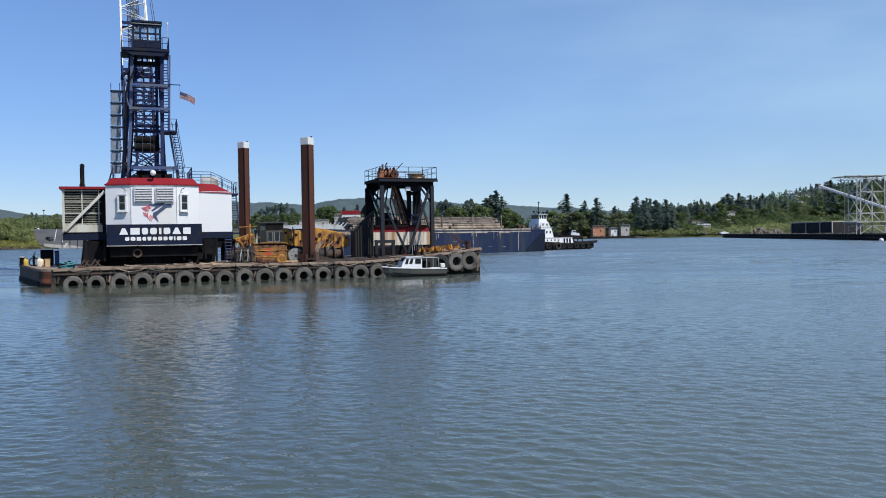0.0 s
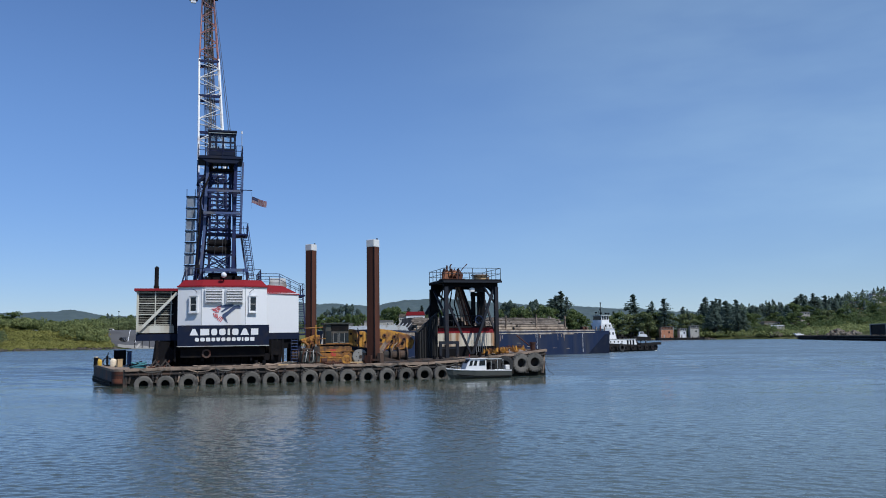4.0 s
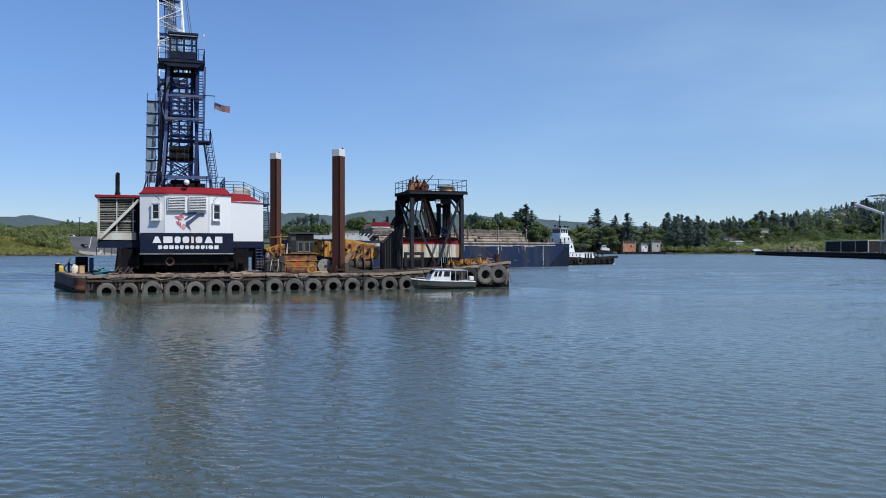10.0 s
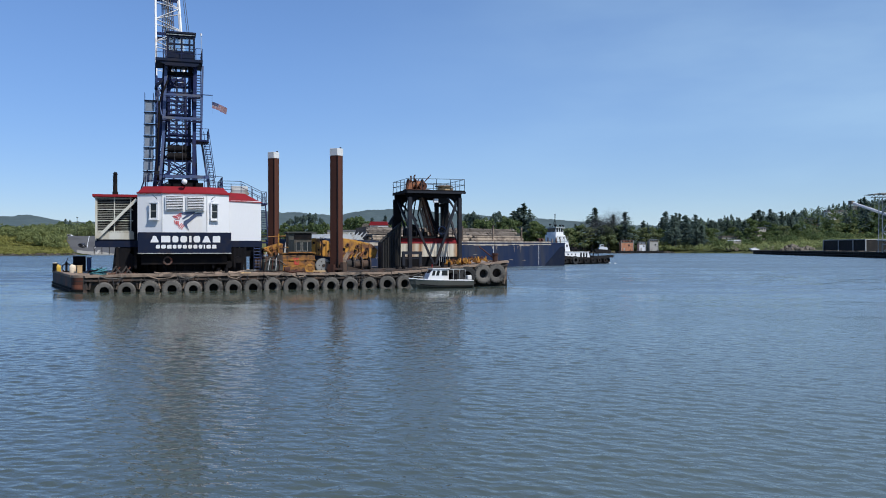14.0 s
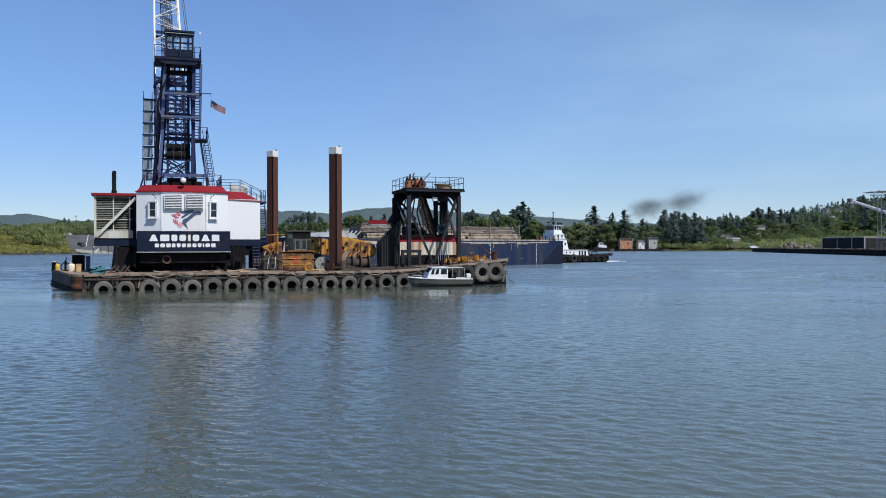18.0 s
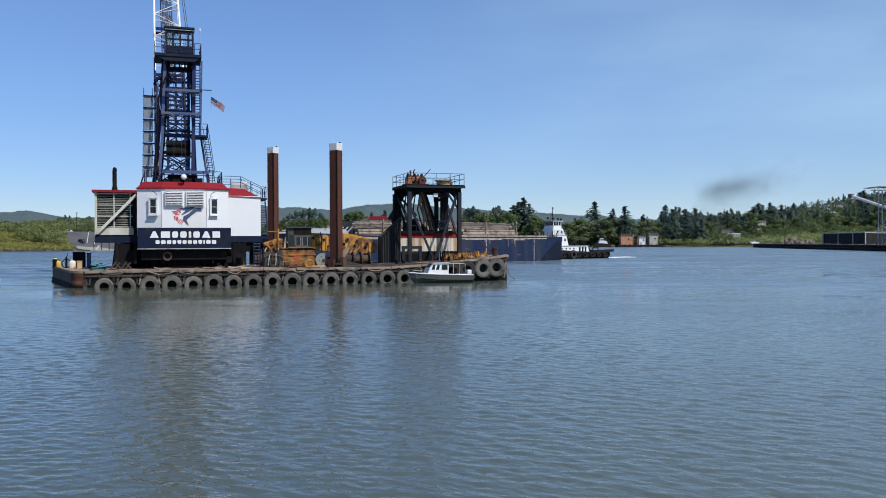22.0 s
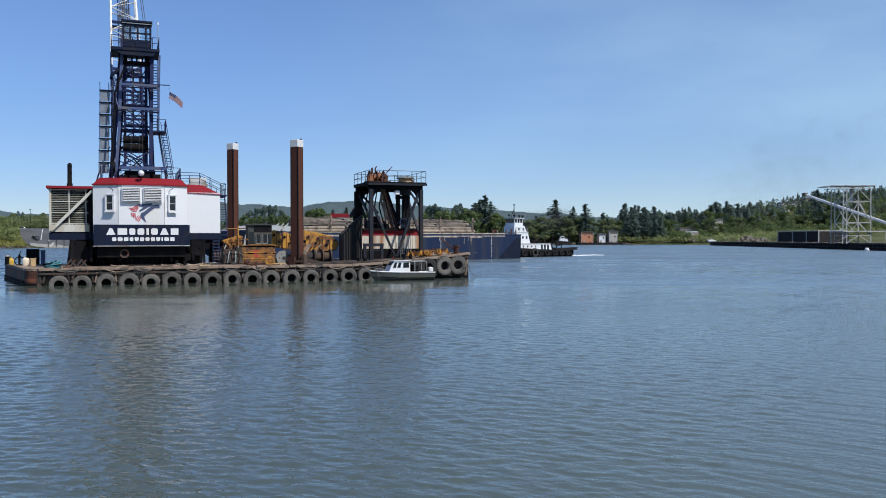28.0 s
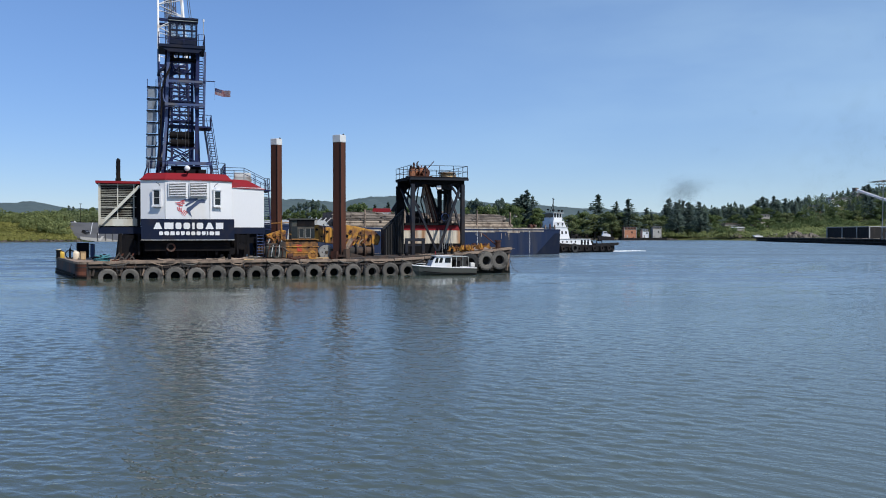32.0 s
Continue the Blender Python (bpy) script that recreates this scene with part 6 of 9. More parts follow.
part("lamp_hanger", box(B(), 2.8, 2.9, 0.1, 0.25, 8.98, 9.2), M_black, lamp)
# leaning bundle of rusty pipes and hoses inside the frame
for i in range(5):
    x = 1.75 + i * 0.17
    part("leaning_pipe", tube(B(), (x, 2.4 + 0.15 * i, 9.4), (x + 1.0 + 0.12 * i, 2.4 + 0.15 * i, 5.2), 0.1, 8), M_rust if i % 2 else M_rail, gantry)
for i in range(4):
    x = 0.5 + 0.5 * i
    part("hose", pipe(B(), [(x, 3.0, 9.0), (x - 0.25, 3.0, 7.4), (x + 0.15, 3.0, 6.0), (x + 0.5, 3.0, 4.9)], 0.07), M_black, gantry)
part("leaning_beam", beam(B(), (2.45, 3.0, 9.4), (3.9, 3.0, 5.4), 0.24, 0.3), M_black, gantry)
part("thick_hose", pipe(B(), [(1.9, 2.2, 9.2), (1.75, 2.2, 8.0), (2.1, 2.2, 6.9), (2.35, 2.2, 5.6)], 0.13, 8), M_rail, gantry)
part("inner_deck", box(B(), -0.2, 5.6, 2.2, 5.4, 4.9, 5.1), M_black, gantry)
railing(gantry, [(0.4, 2.3, 5.1), (5.4, 2.3, 5.1)], 1.1, M_gantry, 1.1)
for i, (x, w, h) in enumerate(((0.6, 0.5, 0.9), (1.5, 0.7, 1.3), (2.7, 0.6, 0.8), (3.6, 0.8, 1.2), (4.7, 0.5, 1.0))):
    part("machine_block", box(B(), x - w / 2, x + w / 2, 3.0, 4.0, 5.1, 5.1 + h), M_black if i % 2 else M_gantry, gantry, bevel=0.05)
part("valve_wheel", lathe(B(), [(0.35, -0.04), (0.45, -0.04), (0.45, 0.04), (0.35, 0.04)], 16, pose(4.15, 2.0, 5.75, 90, 0, 0), closed=True), M_steel_blue, gantry)

# winches on the platform
w1 = empty("deck_winch", on(30.6, 3.7, 9.85), "rusty orange winch on the gantry platform", "winch")
part("drum", tube(B(), (0.4, 1.8, 0.62), (1.8, 1.8, 0.62), 0.46, 16), M_orange_mach, w1)
for x in (0.35, 1.1, 1.85):
    part("cheek", tube(B(), (x - 0.05, 1.8, 0.62), (x + 0.05, 1.8, 0.62), 0.66, 18), M_rust, w1)
part("engine", box(B(), 0.0, 0.6, 1.0, 1.7, 0, 0.8), M_orange_mach, w1, bevel=0.06)
part("lever", tube(B(), (1.9, 1.2, 0.9), (2.6, 1.0, 1.7), 0.05, 6), M_rust, w1)
part("stub_pipe", tube(B(), (0.5, 1.3, 0.9), (0.5, 1.3, 1.55), 0.1, 8), M_rust, w1)
part("bed", box(B(), -0.1, 2.4, 0.9, 2.4, 0, 0.16), M_rust, w1)
part("gear_box", lathe(B(), [(0.1, -0.2), (0.42, -0.2), (0.42, 0.2), (0.1, 0.2)], 14, pose(1.75, 1.2, 0.5, 90, 0, 0), closed=True), M_rust, w1)
for i in range(4):
    part("hose", pipe(B(), [(0.2 + 0.4 * i, 1.1, 0.2), (0.1 + 0.45 * i, 0.95, 0.8), (0.5 + 0.4 * i, 1.2, 1.2), (0.7 + 0.4 * i, 1.6, 0.9)], 0.045), M_black if i % 2 else M_rust, w1)
part("exhaust", pipe(B(), [(0.9, 1.5, 0.9), (0.9, 1.5, 1.5), (1.05, 1.5, 1.7)], 0.07), M_rust, w1)
w2 = empty("cable_drum", on(30.6, 3.7, 9.85), "grey wooden cable drum on the gantry platform", "drum")
for z in (0.05, 0.55):
    part("flange", tube(B(), (4.4, 2.2, z), (4.4, 2.2, z + 0.1), 0.95, 20), M_rail, w2)
part("core", tube(B(), (4.4, 2.2, 0.15), (4.4, 2.2, 0.55), 0.7, 18), M_tan, w2)
part("ballast_box", box(B(), 4.9, 5.6, 2.6, 3.6, 0.0, 0.5), M_rail, w2)

# striped deckhouse inside and behind the gantry
dh = empty("deckhouse", on(30.0, 6.2, 0), "red and white banded deckhouse with rust streaks", "deckhouse")
M_streaky = material("rust_streaked_white", (0.62, 0.57, 0.47), 0.7, stain=(0.36, 0.20, 0.10), stain_amount=0.42, stain_scale=1.3, grain_amount=0.1, streak=10)
part("wall", box(B(), 0, 6.7, 0, 5.0, 2.95, 4.35), M_streaky, dh, "white corrugated wall with rust streaks")
part("band", box(B(), -0.02, 6.72, -0.02, 5.02, 4.352, 4.92), M_red, dh, "dark red band")
part("base", box(B(), 0.05, 6.65, 0.05, 5.0, 1.55, 2.95), M_black, dh)
part("roof", box(B(), -0.15, 6.85, -0.15, 5.15, 4.92, 5.02), M_black, dh)
for i in range(17):
    part("corrugation", box(B(), 0.2 + i * 0.38, 0.34 + i * 0.38, -0.04, 0.0, 2.97, 4.33), M_streaky, dh)
for i in range(6):
    part("railing_bar", tube(B(), (4.4 + i * 0.22, -0.6, 1.9), (4.4 + i * 0.22, -0.6, 4.3), 0.03, 6), M_lightgrey, dh)

# black rubber curtains by the gantry
cur = empty("rubber_curtain", on(28.2, 6.0, 0), "black ribbed rubber curtain hanging beside the gantry", "curtain")
for i in range(8):
    x = i * 0.26
    top = 4.5 + 0.24 * i
    part("strip", prism(B(), [(x, 0.0), (x + 0.13, -0.16), (x + 0.26, 0.0), (x + 0.26, 1.6), (x, 1.6)], 1.55, top), M_tyre_dark, cur)
part("top_bar", beam(B(), (-0.1, 0.4, 4.5), (2.2, 0.4, 6.5), 0.2), M_tyre_dark, cur)

# a low black trestle before the gantry
tr = empty("trestle", on(29.2, 1.4, deck_z(30)), "black steel trestle on the deck", "trestle")
part("top_beam", box(B(), 0, 2.05, 0, 0.35, 1.65, 1.95), M_gantry, tr)
for x in (0.0, 1.75):
    part("upright", box(B(), x, x + 0.28, 0.02, 0.33, -0.3, 1.65), M_gantry, tr)
part("brace", box(B(), 0.28, 1.75, 0.1, 0.2, 1.2, 1.32), M_gantry, tr)

# ---------------------------------------------------------------- yellow gear amidships
yc = empty("yellow_crawler_crane", on(17.7, 3.5, DECK), "dirty yellow crawler machine with a grey-green cab", "machine")
part("car_body", box(B(), 0.0, 3.1, 0.0, 2.4, 0.25, 1.95), M_yellow_dark, yc, bevel=0.08)
part("apron", slab(B(), [(-0.25, 0.0), (3.3, 0.0), (3.1, 0.55), (-0.05, 0.7)], -0.3, 0.1), M_yellow_dark, yc)
part("emblem", slab(B(), [(0.95, 1.45), (1.75, 1.45), (1.6, 0.8), (1.1, 0.8)], -0.03, 0.02), material("emblem_red", (0.42, 0.05, 0.03), 0.6), yc, "red painted emblem")
part("emblem_mark", slab(B(), [(1.15, 1.3), (1.55, 1.3), (1.35, 0.95)], -0.045, 0.0), M_yellow_dark, yc)
cabm = part("machine_cab", box(B(), 0.55, 2.8, 0.2, 2.2, 1.95, 3.9), M_greygreen, yc, "grey-green cab with tall windows")
part("cab_roof", box(B(), 0.35, 2.95, 0.0, 2.4, 3.9, 4.05), M_greygreen, cabm)
for x in (1.3, 1.95):
    part("pane", box(B(), x, x + 0.42, 0.16, 0.22, 2.15, 3.0), M_glass_dark, cabm)
    for d in (-0.05, 0.42):
        part("window_bar", box(B(), x + d, x + d + 0.05, 0.13, 0.2, 2.1, 3.05), M_reel, cabm)
    part("window_bar", box(B(), x, x + 0.42, 0.13, 0.2, 2.1, 2.16), M_reel, cabm)
    part("window_bar", box(B(), x, x + 0.42, 0.13, 0.2, 3.0, 3.05), M_greygreen, cabm)
part("pane", box(B(), 0.62, 1.1, 0.16, 0.22, 2.15, 3.25), M_glass_dark, cabm)
part("pane", box(B(), 2.46, 2.76, 0.16, 0.22, 2.15, 3.05), M_glass_dark, cabm)
part("cab_side", box(B(), 1.1, 2.8, 0.12, 0.2, 3.3, 3.88), M_black, cabm)
part("cab_step", box(B(), 0.5, 2.9, -0.2, 0.2, 1.95, 2.05), M_yellow_dark, cabm)
for x0, w, z0, z1 in ((2.95, 0.95, 1.75, 3.45), (4.02, 0.85, 1.6, 3.25)):
    part("guard", slab(B(), [(x0, z0), (x0 + w, z0 - 0.1), (x0 + w + 0.05, z1 - 0.5), (x0 + w - 0.15, z1 - 0.1), (x0 + 0.2, z1), (x0, z1 - 0.2)], 1.2, 1.9), M_yellow, yc, bevel=0.05)
    part("guard_rib", box(B(), x0 + w * 0.45, x0 + w * 0.53, 1.14, 1.22, z0, z1 - 0.2), M_yellow_dark, yc)
    part("guard_eye", tube(B(), (x0 + w * 0.25, 1.12, z1 - 0.5), (x0 + w * 0.25, 1.24, z1 - 0.5), 0.12, 10), M_black, yc)
    part("guard_eye", tube(B(), (x0 + w * 0.75, 1.12, z0 + 0.5), (x0 + w * 0.75, 1.24, z0 + 0.5), 0.1, 10), M_black, yc)
for i in range(2):
    x = 3.85 + 1.0 * i
    part("hydraulic_hose", pipe(B(), [(x, 1.0, 3.5 - 0.05 * i), (x + 0.15, 0.85, 2.8), (x - 0.1, 0.8, 2.1), (x + 0.2, 0.9, 1.5)], 0.05), M_black if i % 2 else M_hull, yc)
for i in range(9):
    x = 0.1 + 0.36 * i
    part("track_shoe", box(B(), x - 0.15, x + 0.15, 0.2, 1.0, -0.02, 0.1), M_hull, yc)
for x in (0.2, 1.0, 1.8, 2.6):
    part("access_door", box(B(), x - 0.3, x + 0.3, -0.04, 0.02, 0.75 if x != 1.0 else 1.6, 1.75), M_yellow_dark, yc)
part("top_rail", pipe(B(), [(-0.1, 0.1, 1.95), (-0.1, 0.1, 2.5), (0.5, 0.1, 2.5)], 0.04), M_yellow, yc)
for z, d in ((1.9, 0.16), (1.22, 0.10), (0.62, 0.34)):
    part("ledge", box(B(), -0.12, 3.2, -d, 0.02, z, z + 0.07), M_yellow, yc)
    # black strip under each ledge: its shadow put into colour
    part("gap", box(B(), 0.02, 3.08, -0.012, 0.02, z - 0.12, z), M_black, yc)
for i in range(4):
    part("roller", tube(B(), (0.35 + 0.85 * i, -0.34, 0.2), (0.35 + 0.85 * i, -0.18, 0.2), 0.19, 14), M_rust if i % 2 else M_yellow_dark, yc)
part("pump_block", box(B(), 2.5, 3.4, -0.2, 0.4, 0.1, 0.6), M_hull, yc, bevel=0.06)
part("track_frame", box(B(), -0.3, 3.4, 0.3, 0.9, 0.0, 0.35), M_rust, yc)

bs = empty("yellow_boom_section", on(23.6, 8.0, DECK), "yellow steel boom section lying on deck stands", "boom section")
part("shell", slab(B(), [(0.0, 1.6), (0.3, 3.55), (2.1, 3.3), (4.0, 2.85), (4.7, 2.2), (4.4, 1.35), (2.2, 1.2)], 0.0, 1.4), M_yellow, bs, bevel=0.05)
for x, z in ((0.9, 2.5), (2.1, 2.3), (3.2, 2.1)):
    part("lug", slab(B(), [(x, z), (x + 0.3, z - 0.1), (x + 0.22, z - 0.4), (x - 0.05, z - 0.3)], -0.05, 0.05), M_black, bs)
for x in (0.6, 1.6, 2.7, 3.7):
    part("web", box(B(), x - 0.04, x + 0.04, -0.07, 0.02, 1.35, 3.15 - 0.1 * x), M_yellow_dark, bs)
for x in (0.5, 3.6):
    part("stand", box(B(), x - 0.2, x + 0.2, 0.2, 1.2, 0.0, 1.5), M_rust, bs)
for x in (2.62, 2.92):
    part("ladder_side", box(B(), x - 0.03, x + 0.03, -0.12, -0.06, 1.4, 3.0), M_yellow_dark, bs)
for i in range(6):
    part("ladder_rung", box(B(), 2.62, 2.92, -0.11, -0.07, 1.55 + 0.26 * i, 1.6 + 0.26 * i), M_yellow_dark, bs)
for x, z in ((0.25, 2.9), (1.25, 2.75), (2.3, 2.6), (3.35, 2.35)):
    part("flange", tube(B(), (x + 0.15, -0.12, z), (x + 0.15, 0.0, z), 0.2, 14), M_orange, bs)
    part("bore", tube(B(), (x + 0.15, -0.14, z), (x + 0.15, -0.1, z), 0.11, 12), M_black, bs)
for i in range(7):
    x = -0.1 + 0.42 * i
    part("bent_pipe", pipe(B(), [(x, -0.5, 0.05), (x + 0.05, -0.6, 0.9 + 0.1 * (i % 3)), (x + 0.35, -0.45, 1.7), (x + 0.75, -0.2, 2.1 - 0.12 * (i % 2))], 0.06), (M_orange, M_rust, M_rail)[i % 3], bs)

ya = empty("yellow_jib", on(15.3, 8.0, DECK), "yellow jib arm with a curved guard on the deck", "jib")
part("arm", slab(B(), [(0.2, 2.0), (0.7, 2.35), (2.5, 2.95), (3.0, 2.85), (2.9, 2.45), (1.3, 2.05)], 0.0, 0.5), M_yellow, ya, bevel=0.04)
part("arm_web", slab(B(), [(1.5, 1.5), (2.9, 1.8), (2.9, 2.4), (1.7, 2.1)], 0.1, 0.4), M_yellow_dark, ya)
part("arm_foot", slab(B(), [(-0.3, 1.3), (0.1, 1.2), (0.9, 2.2), (0.5, 2.3)], -0.05, 0.35), M_yellow, ya)
for x in (1.0, 1.7, 2.4):
    part("pin", tube(B(), (x, -0.1, 1.9 + 0.3 * x), (x, 0.6, 1.9 + 0.3 * x), 0.14, 12), M_yellow_dark, ya)
part("hoop", pipe(B(), [(1.0 + 0.75 * math.cos(math.pi * i / 10), -0.1, 1.5 + 0.75 * math.sin(math.pi * i / 10)) for i in range(11)], 0.12, 8), M_yellow_dark, ya)
part("mast", tube(B(), (2.5, -0.1, 0), (2.5, -0.1, 3.9), 0.07, 8), M_yellow, ya)
part("stay_bar", tube(B(), (0.4, -0.1, 3.55), (5.2, -0.1, 3.75), 0.06, 8), M_yellow_dark, ya)
part("light_panel", slab(B(), [(3.0, 1.8), (4.1, 2.1), (4.0, 3.3), (3.2, 3.0)], -0.2, 0.1), M_lightgrey, ya)
part("stand", box(B(), 0.8, 2.8, 0.1, 0.7, 0, 1.6), M_rust, ya)
for i in range(5):
    part("hose", pipe(B(), [(0.2 + 0.5 * i, -0.15, 0.1), (0.1 + 0.5 * i, -0.2, 0.8 + 0.1 * (i % 2)), (0.5 + 0.5 * i, -0.2, 1.3), (0.9 + 0.4 * i, -0.1, 2.0)], 0.06), (M_black, M_lightgrey, M_yellow_dark)[i % 3], ya)
part("sheave", lathe(B(), [(0.1, -0.08), (0.45, -0.08), (0.4, 0), (0.45, 0.08), (0.1, 0.08)], 18, pose(3.3, -0.25, 1.2, 90, 0, 0), closed=True), M_lightgrey, ya)
for x in (0.7, 1.25, 1.8, 2.35):
    part("lattice_bar", beam(B(), (x, -0.06, 1.55 + 0.12 * x), (x + 0.5, -0.06, 2.15 + 0.3 * x), 0.08), M_yellow_dark, ya)
    part("lattice_bar", beam(B(), (x + 0.5, -0.08, 1.55 + 0.12 * x), (x, -0.08, 2.05 + 0.3 * x), 0.07), M_orange, ya)
part("tank", tube(B(), (1.2, -0.5, 0.5), (2.3, -0.5, 0.5), 0.35, 14), M_greygreen, ya)

dw = empty("mooring_winch", on(24.0, 4.4, DECK), "rusty double drum mooring winch", "winch")
for i in range(3):
    x = 0.55 + i * 0.85
    part("drum", tube(B(), (x - 0.3, 0.6, 0.75), (x + 0.3, 0.6, 0.75), 0.45, 16), M_hull, dw)
    part("flange", tube(B(), (x + 0.32, 0.6, 0.75), (x + 0.44, 0.6, 0.75), 0.8, 20), M_hull, dw)
part("frame", box(B(), -0.2, 3.0, 0.1, 1.1, 0.0, 0.22), M_rust, dw)
for i in range(4):
    part("fairlead", pipe(B(), [(-0.6 + 0.12 * i, 0.0, 0.1), (-0.2 + 0.12 * i, 0.1, 1.3), (0.25 + 0.12 * i, 0.3, 2.0)], 0.05), M_rail, dw)
part("ramp_plate", slab(B(), [(-0.9, 0.0), (2.6, 0.0), (-0.5, 0.75)], -1.2, -1.1), M_hull, dw)

reel = empty("cable_reel", on(21.45, 2.6, DECK), "pale grey steel reel on edge beside the pile", "reel")
for y in (-0.25, 0.25):
    part("flange", tube(B(), (0, y - 0.03, 0.72), (0, y + 0.03, 0.72), 0.72, 24), M_reel, reel)
for k in range(6):
    a0 = k * math.pi / 3
    part("hole", tube(B(), (0.42 * math.cos(a0), -0.285, 0.72 + 0.42 * math.sin(a0)), (0.42 * math.cos(a0), -0.27, 0.72 + 0.42 * math.sin(a0)), 0.055, 10), M_hull, reel)
part("hub", tube(B(), (0, -0.34, 0.72), (0, -0.26, 0.72), 0.15, 14), M_hull, reel)
part("core", tube(B(), (0, -0.22, 0.82), (0, 0.22, 0.82), 0.5, 18), M_black, reel)
part("cradle", box(B(), -0.7, 0.7, -0.4, 0.4, 0, 0.2), M_rust, reel)
for i in range(4):
    x = 0.85 + 0.22 * i
    part("cylinder", tube(B(), (x, 0.2, 0.0), (x, 0.2, 1.5 - 0.12 * i), 0.1, 10), M_reel, reel)

wz = empty("winch_house", on(13.7, 6.6, DECK), "black winch house with drums beside the crane base", "winch")
part("housing", box(B(), 1.25, 2.5, 0.4, 2.2, 0.2, 2.2), M_black, wz, bevel=0.06)
part("roof_plate", box(B(), 1.15, 2.6, 0.2, 2.3, 2.2, 2.3), M_hull, wz)
part("drum", tube(B(), (1.3, 0.2, 0.8), (2.4, 0.2, 0.8), 0.5, 16), M_hull, wz)
for x in (1.3, 1.85, 2.4):
    part("flange", tube(B(), (x - 0.04, 0.2, 0.8), (x + 0.04, 0.2, 0.8), 0.68, 18), M_black, wz)
part("skid", box(B(), 1.1, 2.6, -0.4, 2.2, 0.0, 0.2), M_hull, wz)
for i in range(3):
    part("lever", tube(B(), (1.8 + 0.2 * i, 0.2, 0.3), (1.75 + 0.22 * i, 0.1, 1.5), 0.04, 6), M_rust, wz)
gen = empty("deck_engine", on(15.7, 2.8, DECK), "grey-green deck engine with a flywheel", "engine")
part("block", box(B(), 0.0, 1.9, 0.0, 1.1, 0.2, 1.35), M_greygreen, gen, bevel=0.07)
part("cover", box(B(), 0.1, 1.1, 0.05, 1.05, 1.35, 1.6), M_hull, gen, bevel=0.05)
part("radiator", box(B(), 1.3, 1.85, -0.05, 1.1, 0.9, 1.75), M_hull, gen)
for i in range(5):
    part("pipe_bend", pipe(B(), [(0.1 + 0.35 * i, -0.1, 0.3), (0.15 + 0.35 * i, -0.25, 0.8), (0.3 + 0.3 * i, -0.15, 1.25), (0.4 + 0.3 * i, 0.2, 1.5)], 0.05), M_lightgrey if i % 2 else M_rust, gen)
part("flywheel", tube(B(), (1.0, -0.14, 0.6), (1.0, -0.02, 0.6), 0.42, 20), M_greygreen, gen)
part("hub", tube(B(), (1.0, -0.2, 0.6), (1.0, -0.1, 0.6), 0.16, 12), M_black, gen)
part("skid", box(B(), -0.2, 2.2, 0.0, 1.1, 0.0, 0.2), M_hull, gen)
part("manifold", pipe(B(), [(0.1, -0.1, 1.1), (0.6, -0.12, 1.3), (1.6, -0.1, 1.2), (2.1, 0.0, 0.8)], 0.06), M_tyre, gen)
part("side_pump", tube(B(), (2.0, -0.1, 0.35), (2.5, -0.1, 0.35), 0.3, 14), M_rust, gen)

vg = empty("yellow_gear_wheel", on(20.0, 1.6, DECK), "yellow toothed gear wheel lying on the deck", "gear")
part("rim", lathe(B(), [(0.28, -0.07), (0.46, -0.07), (0.46, 0.07), (0.28, 0.07)], 20, pose(0, 0, 0.46, 90, 0, 0), closed=True), M_yellow, vg)
part("hub", tube(B(), (0, -0.1, 0.46), (0, 0.1, 0.46), 0.14, 12), M_yellow_dark, vg)
for i in range(5):
    a = 2 * math.pi * i / 5
    part("spoke", beam(B(), (0, 0, 0.46), (0.34 * math.cos(a), 0, 0.46 + 0.34 * math.sin(a)), 0.07), M_yellow_dark, vg)
part("bracket", box(B(), 0.3, 1.5, -0.1, 0.5, 0.0, 0.25), M_tan, vg)

# yellow anchors in a heap on the raised end
heap_rng = random.Random(37)
for i in range(11):
    s, n, a, k = 34.6 + 0.34 * i, 1.6 + 1.3 * heap_rng.random(), heap_rng.uniform(0, 360), heap_rng.uniform(0.5, 0.8)
    an = empty("anchor", on(s, n, deck_z(s), a), "yellow anchor heaped on the barge end", "anchor", "heap of anchors")
    part("shank", beam(B(), (-0.7 * k, 0, 0.2), (0.6 * k, 0, 0.85 * k), 0.13), M_yellow if i % 3 else M_rust, an)
    part("crown", tube(B(), (-0.7 * k, -0.5 * k, 0.25), (-0.7 * k, 0.5 * k, 0.25), 0.11, 10), M_yellow_dark, an)
    for y in (-0.35, 0.35):
        part("fluke", slab(B(), [(-0.7 * k, 0.1), (0.1 * k, 0.3), (-0.5 * k, 0.75)], y * k - 0.05, y * k + 0.05), M_yellow if (i + (y > 0)) % 2 else M_yellow_dark, an)
    part("shackle", lathe(B(), [(0.1, -0.03), (0.16, -0.03), (0.16, 0.03), (0.1, 0.03)], 12, pose(0.65 * k, 0, 0.9 * k, 90, 0, 0), closed=True), M_rust, an)
bd = empty("bollard", on(39.0, 1.2, deck_z(39)), "rusty steel mooring bollard on the deck", "bollard")
part("post", tube(B(), (0, 0, 0), (0, 0, 0.75), 0.26, 14), M_rust, bd)
part("head", tube(B(), (0, 0, 0.75), (0, 0, 0.9), 0.34, 14), M_rust, bd)
part("boom_arm", tube(B(), (-1.6, 0.4, 1.6), (0.0, 0.1, 0.3), 0.06, 8), M_rust, bd)
part("base", box(B(), -0.5, 0.5, -0.4, 0.4, 0, 0.08), M_rust, bd)

